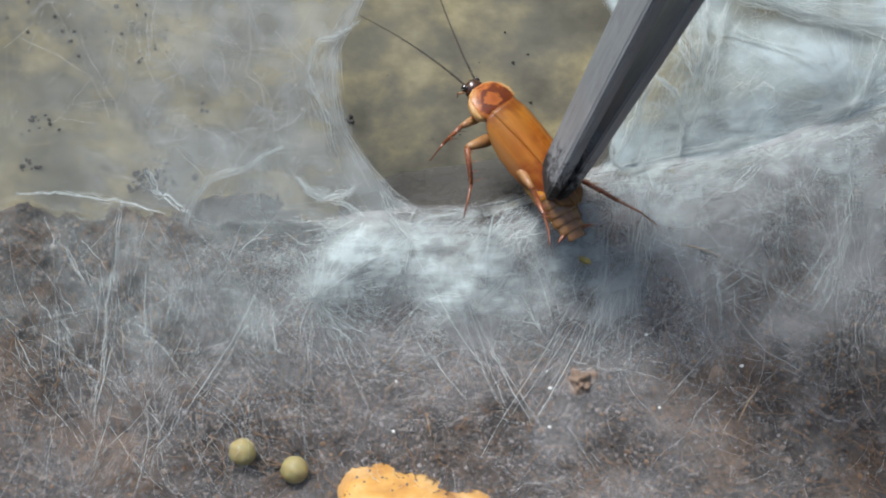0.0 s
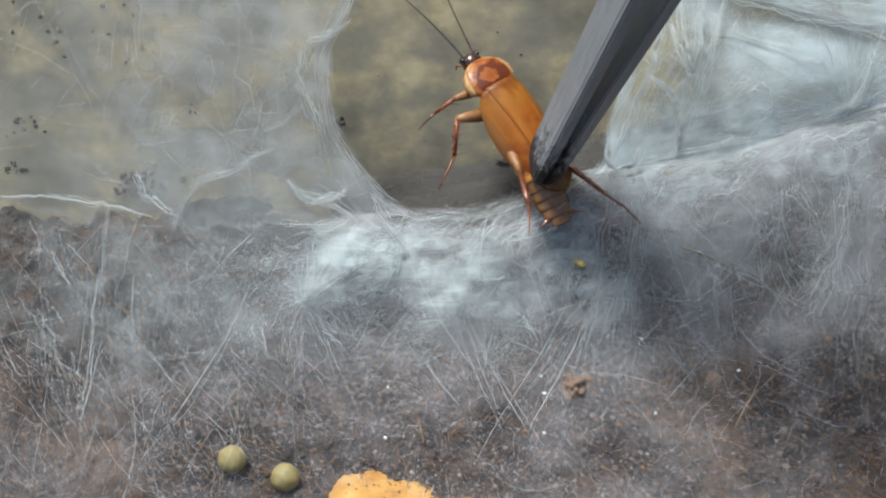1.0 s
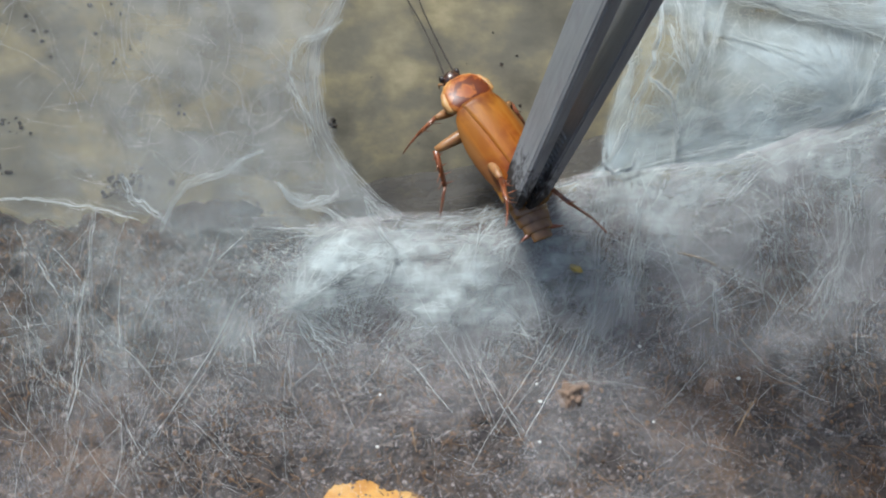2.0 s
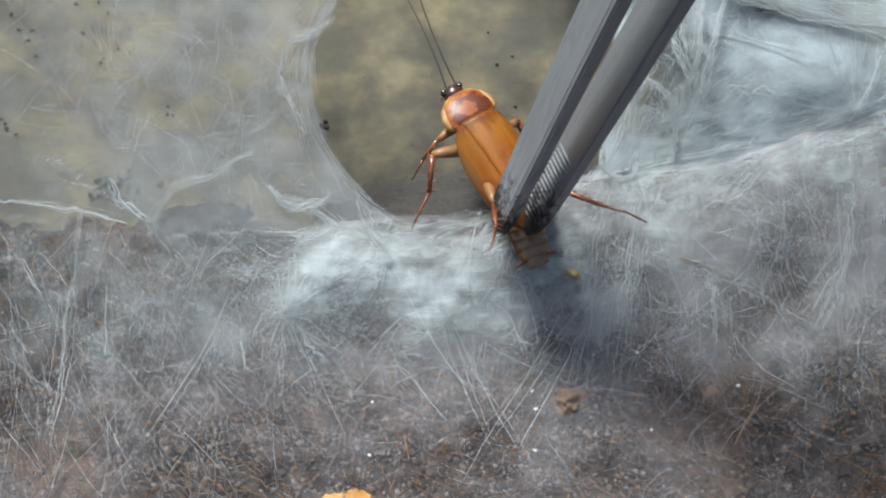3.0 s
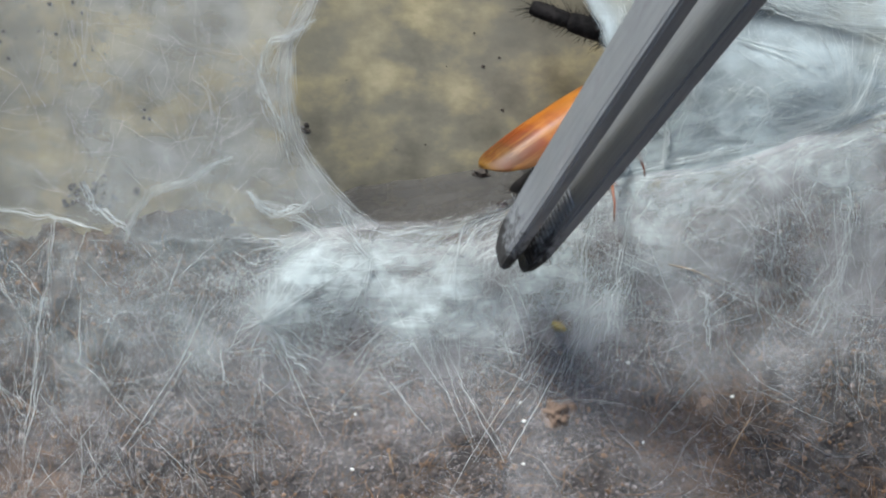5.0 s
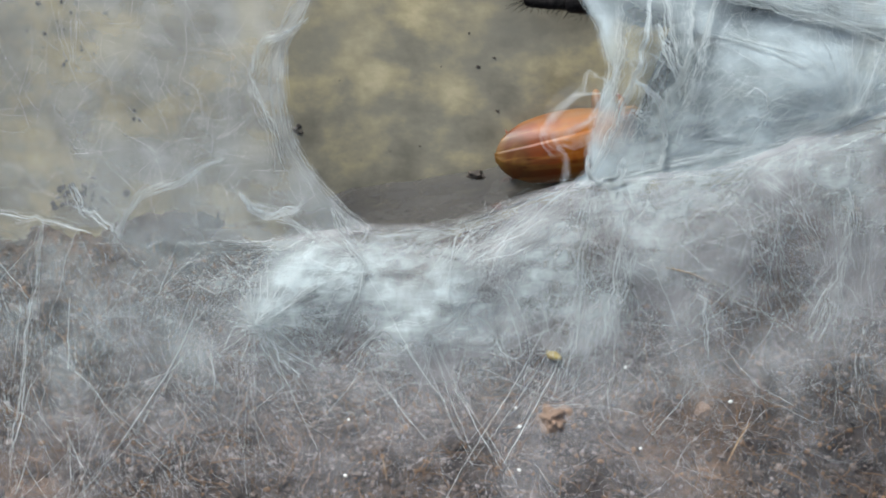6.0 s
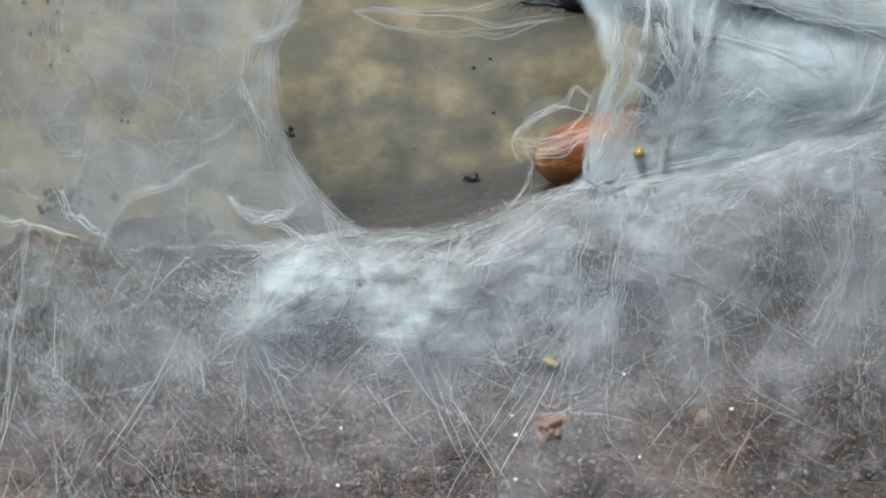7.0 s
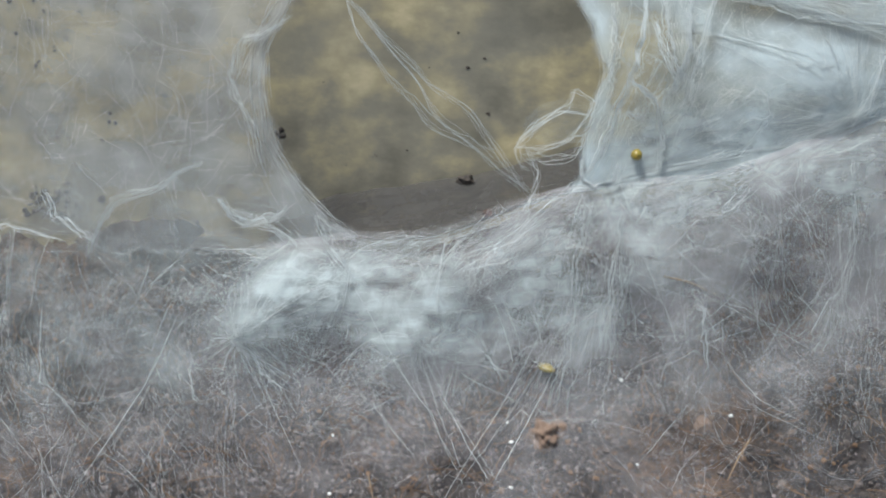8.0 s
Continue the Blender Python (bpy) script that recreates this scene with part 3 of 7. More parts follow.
for side_name, side_keep, side_mat, words in (("thin_veil", vx < 4, FILM_THIN, "thin smoky grey silk veil hanging before the wall"), ("thick_veil", vx > 3.4, FILM_CURTAIN, "thick blue-white silk veil hanging before the wall")):
    tagged(grid_mesh("web_" + side_name, veil(vx, vu), side_mat, keep=hole_keep & side_keep, density=np.clip(vd, 0.05, 2.2), plan=(vx, vu)), words, "spider web", kind="stuff")

# a smoky sheet that runs from the thin veil down over the heaped soil
sx_, sv = np.meshgrid(np.arange(-64, -1.9, 0.7), np.linspace(0, 1, 60))
s_u = ridge_u(sx_)
s_top = wall_at(sx_, s_u + 15, veil_d(sx_, s_u + 15) + 1.0)
s_mid = wall_at(sx_, s_u + 1.5, ridge_d(sx_) + 5.0)
s_low = carpet(sx_, ridge(sx_)[0] + 24, 1.6)
w_ = sv[..., None]
smoke_P = (1 - w_) ** 2 * s_top + 2 * w_ * (1 - w_) * s_mid + w_ ** 2 * s_low
smoke_d = 0.27 * np.sin(np.pi * sv) ** 0.8 * bell(sx_, sv, -28, 0.5, 17, 0.42) * np.clip((-4 - sx_) / 9, 0, 1) * np.clip(0.9 + 0.35 * lumps(sx_, sv * 34, 41, 10), 0.3, 1.5)
tagged(grid_mesh("web_sheet", smoke_P, FILM_THIN, density=np.clip(smoke_d, 0, 1.4), plan=(sx_, sv * 34)), "smoky grey silk sheet sagging over the heaped soil", "spider web", kind="stuff")

# silk lining on the floor of the tunnel behind the crest; its dark colour paints in shade
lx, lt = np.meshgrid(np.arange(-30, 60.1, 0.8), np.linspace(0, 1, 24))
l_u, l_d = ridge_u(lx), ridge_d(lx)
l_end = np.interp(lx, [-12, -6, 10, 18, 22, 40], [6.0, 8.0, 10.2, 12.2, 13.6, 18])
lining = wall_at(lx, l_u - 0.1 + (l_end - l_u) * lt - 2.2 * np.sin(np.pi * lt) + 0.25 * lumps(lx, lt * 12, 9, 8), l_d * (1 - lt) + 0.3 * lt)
tagged(grid_mesh("tunnel_lining", lining, FILM_SHADED_LINING, density=np.clip((lx + 15) / 7, 0, 1), plan=(lx, lt * 12)), "grey-brown silk lining the tunnel floor, darkened with painted shade", "spider web", kind="stuff")


def threads_on(sheet, centre, spread, count, angle, jitter, length, lift, points=9, bend=0.25, seed=0):
    """Threads lying on a sheet: starts scattered round a centre, a heading with jitter, a length range."""
    r = np.random.default_rng(seed)
    a0 = centre[0] + r.normal(0, 1, count) * spread[0]
    b0 = centre[1] + r.normal(0, 1, count) * spread[1]
    ang = np.radians(angle + r.normal(0, jitter, count))
    ln = r.uniform(*length, count)
    k = np.linspace(-0.5, 0.5, points)[None] * ln[:, None]
    wave = (r.normal(0, bend, count)[:, None] * np.sin(np.linspace(0, np.pi, points))[None] + r.normal(0, bend * 0.3, count)[:, None] * np.sin(np.linspace(0, 3 * np.pi, points))[None]) * ln[:, None] * 0.3
    a = a0[:, None] + k * np.cos(ang)[:, None] - wave * np.sin(ang)[:, None]
    b = b0[:, None] + k * np.sin(ang)[:, None] + wave * np.cos(ang)[:, None]
    up = np.abs(r.normal(0, lift, count))[:, None] * (0.4 + 0.6 * np.sin(np.linspace(0, np.pi, points)))[None]
    return a, b, sheet(a, b, up)


def keep_low(a, b, P):
    s0, _ = ridge(a)
    ok = (b > s0 + 0.1).all(1) & (np.abs(a) < 74).all(1) & (b < 52).all(1)
    return P[ok]


def keep_high(a, b, P):
    u0 = ridge_u(a)
    ok = ~in_hole(a, b, -0.01).any(1) & (b > u0 - 0.3).all(1) & (np.abs(a) < 74).all(1) & (b < 58).all(1)
    return P[ok]


def web(name, label, batches, radius, mat, seed):
    P = np.concatenate(batches)
    r = np.random.default_rng(seed)
    rad = radius[0] * (radius[1] / radius[0]) ** (r.uniform(0, 1, len(P)) ** 2.2) * MM
    return tagged(tubes(name, P, rad, mat), label, "spider web", kind="stuff")


low = lambda *a, **k: keep_low(*threads_on(carpet, *a, **k))
high = lambda *a, **k: keep_high(*threads_on(veil, *a, **k))


def wisps(sheet, keep, box, bundles, heading, jitter, length, curl, strands, spread, lift, seed, points=16, kink=0.0):
    """Loose bundles of threads: each bundle wanders over the sheet, its threads part and meet again."""
    r = np.random.default_rng(seed)
    made = []
    for _ in range(bundles):
        a, b = r.uniform(box[0], box[1]), r.uniform(box[2], box[3])
        h = math.radians(heading + r.normal(0, jitter))
        ln = r.uniform(*length)
        turn = r.normal(0, curl) / points + np.cumsum(r.normal(0, curl * 0.35, points)) / points
        hs = h + np.cumsum(turn)
        A = a + np.cumsum(np.cos(hs)) * ln / points
        B = b + np.cumsum(np.sin(hs)) * ln / points
        n = int(r.integers(strands[0], strands[1] + 1))
        off = r.normal(0, spread, (n, 1)) * (0.25 + np.abs(np.sin(np.linspace(0, np.pi * r.uniform(0.6, 1.6), points) + r.uniform(0, 3))))[None]
        off = off + np.cumsum(r.normal(0, spread * 0.12, (n, points)), 1)
        if kink:
            off = off + np.cumsum(r.normal(0, kink, (n, points)), 1) + r.normal(0, kink * 0.5, (n, points))
        aa = A[None] - np.sin(hs)[None] * off
        bb = B[None] + np.cos(hs)[None] * off
        up = np.abs(r.normal(0, lift)) + r.normal(0, spread * 0.4, (n, 1)) + np.cumsum(r.normal(0, spread * 0.08, (n, points)), 1)
        made.append(keep(aa, bb, sheet(aa, bb, np.maximum(up, 0.05))))
    return np.concatenate(made)


lowW = lambda *a, **k: wisps(carpet, keep_low, *a, **k)
highW = lambda *a, **k: wisps(veil, keep_high, *a, **k)

P9 = lambda P: P[:, np.linspace(0, P.shape[1] - 1, 9).astype(int)]
web("ground_threads", "fine tangled silk threads lying over the soil", [
    low((0, 26), (45, 15), 420, 0, 90, (2, 8), 0.4, bend=0.25, seed=21),
    low((0, 34), (30, 9), 380, 0, 90, (1, 5), 0.2, bend=0.3, seed=24),
    low((-38, 22), (14, 12), 70, 66, 20, (6, 20), 0.7, bend=0.2, seed=22),
    low((48, 18), (14, 10), 130, 100, 50, (5, 18), 0.6, bend=0.3, seed=23),
], (0.004, 0.011), SILK_FINE, 31)
web("ground_wisps", "soft wisps of silk drawn over the soil", [
    lowW((-62, -25, 4, 40), 14, 72, 16, (8, 24), 0.9, (3, 8), 0.7, 1.2, 121),
    lowW((-30, 30, 14, 42), 6, 40, 70, (4, 14), 1.2, (2, 5), 0.4, 0.8, 122),
    lowW((22, 62, 6, 44), 10, 110, 50, (5, 16), 1.4, (3, 7), 0.5, 0.9, 123),
], (0.003, 0.011), SILK_FINE, 35)
web("crest_threads", "dense bright white silk threads heaped on the crest", [
    P9(lowW((-24, 12, 3, 13), 9, -25, 35, (5, 15), 0.5, (5, 12), 1.1, 1.6, 124)),
    P9(lowW((0, 26, 4, 14), 10, -55, 40, (4, 11), 0.5, (3, 6), 1.0, 1.2, 125)),
    P9(lowW((15, 64, -6, 10), 12, -10, 20, (8, 26), 0.4, (5, 10), 0.9, 1.0, 126)),
    P9(lowW((20, 64, -2, 14), 12, 60, 60, (4, 12), 0.8, (3, 6), 1.0, 1.0, 127)),
    low((-8, 8.5), (11, 4.5), 380, -20, 60, (3, 10), 1.4, bend=0.25, seed=41),
    low((18, 8), (12, 5), 350, -20, 80, (3, 10), 1.0, bend=0.25, seed=46),
    low((44, 4), (14, 6), 260, 0, 90, (3, 10), 1.0, bend=0.25, seed=47),
    lowW((-26, 24, 3, 17), 50, -28, 55, (3, 13), 0.15, (1, 3), 0.5, 2.0, 410, points=9, kink=0.05),
    lowW((18, 64, -6, 12), 60, 10, 60, (3, 12), 0.2, (1, 3), 0.5, 1.6, 411, points=9, kink=0.08),
], (0.003, 0.018), SILK, 32)
web("veil_threads", "fine silk threads woven into the hanging veil", [
    P9(highW((24, 66, 12, 42), 14, 65, 45, (6, 22), 0.5, (5, 10), 0.8, 0.9, 130)),
    P9(highW((23, 33, 12, 40), 9, 88, 14, (8, 24), 0.6, (3, 8), 0.6, 1.6, 131)),
    P9(highW((30, 62, 30, 38), 8, -8, 7, (12, 34), 0.3, (8, 18), 0.5, 1.0, 132)),
    high((42, 22), (18, 10), 380, 60, 90, (3, 12), 1.2, bend=0.25, seed=53),
], (0.004, 0.022), SILK, 33)

web("smoky_threads", "very fine grey threads in the thin veil", [
    P9(highW((-62, -13, 4, 40), 9, 80, 30, (5, 14), 0.6, (3, 8), 0.4, 0.4, 128)),
    P9(highW((-50, -12, 4, 16), 24, 40, 50, (3, 9), 0.4, (1, 4), 0.18, 1.0, 404, kink=0.1)),
    P9(highW((-62, -14, 14, 40), 18, 75, 40, (2, 6), 0.3, (1, 2), 0.1, 0.5, 405, kink=0.06)),
    high((-30, 17), (15, 11), 420, 65, 50, (3, 12), 0.8, bend=0.12, seed=606),
], (0.003, 0.013), SILK_FINE, 44)

# silk gathered along the rim of the opening
hp = np.array(HOLE)
rim_r = np.random.default_rng(81)
rim_k = np.linspace(0, len(hp) - 1, 90)
rim_a, rim_b = np.interp(rim_k, np.arange(len(hp)), hp[:, 0]), np.interp(rim_k, np.arange(len(hp)), hp[:, 1])
rim_lines = []
for _ in range(44):
    st = rim_r.integers(0, 70)
    n_ = slice(st, st + 18)
    out = rim_r.exponential(0.5)
    ca, cb = 3.0, 22.0
    sc = 1 + out * 0.05 + np.cumsum(rim_r.normal(0, 0.004, 18))
    ra, rb = ca + (rim_a[n_] - ca) * sc, cb + (rim_b[n_] - cb) * sc
    rim_lines.append(veil(ra, rb, abs(rim_r.normal(0, 0.3)))[::2])
web("rim_threads", "silk threads gathered along the rim of the opening", [np.array(rim_lines)], (0.006, 0.026), SILK, 36)


def fan(centre, sheet, count, reach, start, end, seed, lift=0.6, curl=0.0):
    """Threads that run out from one anchoring point, straight or each with a bend of its own."""
    r = np.random.default_rng(seed)
    ang = np.radians(r.uniform(start, end, count))
    step = np.linspace(0, 1, 9)[None]
    k = step * (r.uniform(0.25, 1, count) * reach)[:, None]
    wob = np.cumsum(r.normal(0, 0.03, (count, 9)), 1) * reach * 0.25 + curl * reach * r.normal(0, 1, count)[:, None] * step ** 2
    a = centre[0] + k * np.cos(ang)[:, None] - wob * np.sin(ang)[:, None]
    b = centre[1] + k * np.sin(ang)[:, None] + wob * np.cos(ang)[:, None]
    return a, b, sheet(a, b, np.abs(r.normal(0, lift, count))[:, None] * np.linspace(1, 0.2, 9)[None])


web("anchor_fans", "white silk threads fanning out from anchoring points", [
    keep_high(*fan((53.5, 20.5), veil, 90, 22, 0, 360, 61)),
    keep_high(*fan((53.5, 20.5), veil, 22, 36, 184, 200, 62)),
    keep_high(*fan((53.2, 20.2), veil, 90, 5, 0, 360, 67, 0.9, 0.15)),
    keep_high(*fan((53.2, 20.2), veil, 36, 16, 60, 300, 68, 0.9, 0.15)),
    keep_low(*fan((-17.5, 14.6), carpet, 16, 10, 10, 120, 63, 0.8, 0.12)),
    keep_low(*fan((-17.5, 14.6), carpet, 44, 15, -60, -8, 64, 1.0, 0.14)),
    keep_low(*fan((-4, 8.6), carpet, 26, 14, 0, 360, 65, 0.9, 0.08)),
    keep_low(*fan((6, 10), carpet, 10, 17, 20, 160, 66, 0.8)),
], (0.007, 0.036), SILK, 34)


def long_thread(a, b, h0, h1, seed, n=14, wob=0.25):
    """One taut thread over the slope, between two points of the plan."""
    r = np.random.default_rng(seed)
    k = np.linspace(0, 1, n)
    x = a[0] + (b[0] - a[0]) * k + np.cumsum(r.normal(0, wob * 0.12, n))
    s_ = a[1] + (b[1] - a[1]) * k + np.cumsum(r.normal(0, wob * 0.12, n))
    return soil_at(x, s_, carpet_h(x, s_) + h0 + (h1 - h0) * k)


taut = []
for i, (a, b) in enumerate((((0.6, 13.5), (7.6, 32.0)), ((2.0, 12.8), (10.0, 31.2)), ((20.2, 14.5), (10.1, 31.0)), ((20.8, 10.5), (7.0, 33.5)), ((22.8, 5.5), (18.3, 17.3)),
                            ((22.4, 6.8), (20.6, 23.5)), ((27.0, 6.3), (25.2, 18.4)), ((10.0, 7.3), (4.9, 15.3)), ((-57.6, 16.8), (-46.0, 14.5)), ((-26.0, 13.5), (-37.0, 32.0)),
                            ((-24, 12), (-34.5, 26)), ((-40.5, 5), (-42, 11)), ((-42, 11), (-43.4, 18)), ((-43.4, 18), (-45.2, 30)), ((-45.2, 30), (-47, 38)), ((-20, 14), (-33, 36)),
                            ((33, 5), (34.5, 12)), ((12, 8), (20, 15)), ((-9, 9), (1, 17)), ((-4, 9), (6, 22)), ((36, 20), (30, 28)), ((-52, 14), (-50, 30)), ((16, 30), (22, 40)))):
    for j in range(1 if i in (9, 10, 15, 21) else 3 if i < 4 else 2):
        sh = rng.normal(0, 2.0 if i < 4 else 0.8, 4)
        taut.append(long_thread((a[0] + sh[0], a[1] + sh[1]), (b[0] + sh[2], b[1] + sh[3]), 1.6, 0.6, 200 + i * 7 + j, wob=0.7 if i < 4 else 0.35))
web("taut_threads", "long single silk threads stretched over the soil", [np.array(taut)], (0.007, 0.036), SILK, 37)


def path_bundle(sheet, pts, count, spread, lift, seed, points=26):
    """A strand of many threads along a bent line on a sheet."""
    r = np.random.default_rng(seed)
    q = np.array(pts, float)
    k0 = np.linspace(0, 1, len(q))
    k = np.linspace(0, 1, points)
    a, b = np.interp(k, k0, q[:, 0]), np.interp(k, k0, q[:, 1])
    for _ in range(2):
        a[1:-1] = (a[:-2] + 2 * a[1:-1] + a[2:]) / 4
        b[1:-1] = (b[:-2] + 2 * b[1:-1] + b[2:]) / 4
    spread = 0.6 * spread
    off = r.normal(0, spread, (count, 2, 1)) * (0.2 + np.abs(np.sin(k * np.pi * 1.5 + r.uniform(0, 3, (count, 1, 1)))))
    off = off + np.cumsum(r.normal(0, spread * 0.16 + 0.045, (count, 2, points)), 2) + np.cumsum(r.normal(0, 0.13, (1, 2, points)), 2) * np.sin(np.pi * k) + r.normal(0, 0.10, (1, 2, points))
    up = lift + np.cumsum(r.normal(0, spread * 0.12, (count, points)), 1)
    return sheet(a + off[:, 0], b + off[:, 1], np.maximum(up, 0.1))


web("bright_strands", "bright twisted strands of silk in the veil and over the crest", [
    path_bundle(veil, [(-21.3, 14.6), (-23.6, 13.6), (-26.6, 11.7), (-32.7, 10.4), (-34, 7.4), (-34.9, 3.5)], 19, 0.28, 0.8, 301),
    path_bundle(veil, [(-19.1, 10.2), (-18.1, 7.8), (-15.8, 7.0), (-12.8, 7.4), (-12, 9)], 21, 0.35, 0.8, 302),
    path_bundle(veil, [(-18.7, 10.1), (-17.6, 8.6), (-14.5, 7.9), (-11.8, 6.7), (-9.2, 3.9)], 17, 0.4, 0.9, 303),
    path_bundle(veil, [(-8.6, 8.4), (-7.3, 5.4), (-5.0, 3.6)], 8, 0.4, 0.9, 323),
    path_bundle(veil, [(-10.9, 31.1), (-13.8, 29.1), (-16.1, 26.9), (-17.5, 24.3)], 21, 0.30, 0.5, 304),
    path_bundle(veil, [(-17.5, 24.3), (-17.8, 21), (-16, 18), (-14.5, 14)], 10, 0.4, 0.4, 305),
    path_bundle(veil, [(-59.4, 6), (-52.6, 6.5), (-44.3, 5.7), (-38, 4.9)], 4, 0.15, 0.6, 306),
    path_bundle(veil, [(-39.9, 10.5), (-37.8, 7.4), (-33.8, 4.8)], 11, 0.25, 0.8, 307),
    path_bundle(veil, [(27.2, 20.5), (29.9, 19.4), (30.7, 17.9), (29.6, 15.9)], 14, 0.25, 0.8, 308),
    path_bundle(veil, [(53.5, 19.8), (47.5, 17.1), (41.6, 15.2), (31.2, 13.2), (23, 11.6)], 25, 0.6, 0.9, 309),
    path_bundle(veil, [(60, 30.2), (51, 31.3), (45, 32.8), (39.8, 34.6), (33, 37)], 46, 0.55, 0.9, 310),
    path_bundle(veil, [(60, 32.2), (51, 33.0), (45, 34.2), (39.8, 36)], 34, 0.5, 1.2, 311),
    path_bundle(veil, [(34, 33.9), (33.9, 28.7), (31.9, 23.5), (30, 18)], 26, 0.3, 0.9, 312),
    path_bundle(veil, [(30.8, 34), (32.5, 28), (34.5, 24.3)], 19, 0.25, 0.8, 313),
    path_bundle(veil, [(52.8, 18.7), (54.1, 22), (55.5, 28)], 13, 0.4, 0.9, 314),
    path_bundle(veil, [(29.0, 34), (28.6, 29), (27.4, 24.5), (25.8, 20.5), (24.0, 16.5), (22.6, 13.2)], 22, 0.16, 1.4, 315),
    path_bundle(veil, [(27.4, 24.5), (29.4, 22.6), (30.8, 19.6), (30.9, 16.4), (31.0, 13.6)], 19, 0.16, 1.6, 316),
    path_bundle(veil, [(22.2, 15.6), (22.2, 13.0), (24.0, 12.2), (26.0, 12.9), (26.6, 14.8)], 24, 0.10, 2.0, 317),
    path_bundle(veil, [(37, 35), (35.6, 29), (34.8, 24.5), (33.8, 20)], 22, 0.3, 1.2, 331),
    path_bundle(veil, [(30, 31), (32, 26), (33.8, 22)], 15, 0.22, 1.2, 332),
    path_bundle(veil, [(25.4, 33), (26.2, 28), (25.2, 23.6)], 12, 0.4, 1.0, 333),
    path_bundle(veil, [(28.6, 24), (28.4, 20), (27.6, 16.4)], 10, 0.6, 1.0, 334),
    path_bundle(veil, [(40, 22.5), (42, 23.6), (43.6, 22.6), (43.2, 20.6), (40.6, 20.2), (38.4, 18)], 6, 0.12, 1.4, 335),
    path_bundle(carpet, [(-43.5, 2.7), (-43.7, 7.8), (-45, 15.5), (-45.1, 22.2), (-46.1, 28.2)], 5, 0.3, 1.4, 318),
    path_bundle(carpet, [(-17.8, 14.8), (-16.4, 13.2), (-13.5, 11.2), (-9.5, 9.6), (-4.3, 8.5)], 50, 0.9, 1.5, 319),
    path_bundle(carpet, [(-18.2, 13.6), (-17.3, 15.0), (-14.9, 18.2), (-12.5, 20.7)], 5, 0.9, 0.9, 320),
    path_bundle(carpet, [(-25.7, 15.5), (-29.1, 23), (-34.5, 31.9), (-40.5, 40.4)], 4, 1.4, 1.0, 321),
    path_bundle(carpet, [(4, 15.6), (7.8, 11.4), (10, 8)], 14, 0.4, 1.8, 322),
    path_bundle(carpet, [(-7.3, 6.3), (-1.8, 11.3), (5, 15.8)], 9, 0.25, 1.8, 323),
    path_bundle(carpet, [(36, 11), (36.4, 13), (37.7, 17.2)], 6, 0.15, 1.2, 324),
    path_bundle(carpet, [(53, 0), (53.5, 6), (52.0, 11), (50.5, 15)], 14, 0.9, 1.6, 325),
    path_bundle(carpet, [(23, 3), (21.5, 8), (20.6, 14), (20, 19)], 5, 0.6, 2.0, 327),
    path_bundle(carpet, [(27, 4), (26, 10), (25.2, 16)], 5, 0.6, 2.0, 328),
], (0.008, 0.055), SILK, 38)

web("crinkled_threads", "crinkled bright silk threads tangled in the veil and on the crest", [
    highW((23, 64, 11, 38), 60, 60, 50, (3, 10), 0.6, (1, 4), 0.18, 1.2, 401, kink=0.14),
    lowW((16, 64, -8, 9), 80, -10, 50, (3, 12), 0.5, (1, 4), 0.18, 1.4, 402, kink=0.13),
    lowW((-26, 16, 2, 14), 55, -25, 45, (4, 14), 0.4, (1, 4), 0.2, 2.4, 403, kink=0.09),
    lowW((-60, -20, 2, 20), 26, 65, 30, (3, 9), 0.4, (1, 3), 0.25, 1.4, 406, kink=0.10),
    lowW((-12, 24, 4, 20), 44, 55, 60, (4, 13), 0.1, (1, 2), 0.3, 2.6, 408, kink=0.02),
], (0.006, 0.034), SILK, 39)
over = lambda a, b, up=0.0: carpet(a, b, up + 2.4)
web("knot_threads", "tight bright knot of silk where the crest is anchored", [
    keep_low(*fan((-17.5, 14.8), over, 110, 2.8, -100, 10, 407, 0.4, 0.15)),
    keep_low(*fan((-17.5, 14.8), over, 46, 14, -58, -10, 417, 0.6, 0.14)),
    keep_low(*fan((-4.2, 8.7), over, 34, 9, 90, 250, 418, 0.6, 0.12)),
    keep_low(*fan((-17.5, 14.8), over, 26, 6, 120, 290, 419, 0.8, 0.25)),
], (0.006, 0.028), SILK, 40)

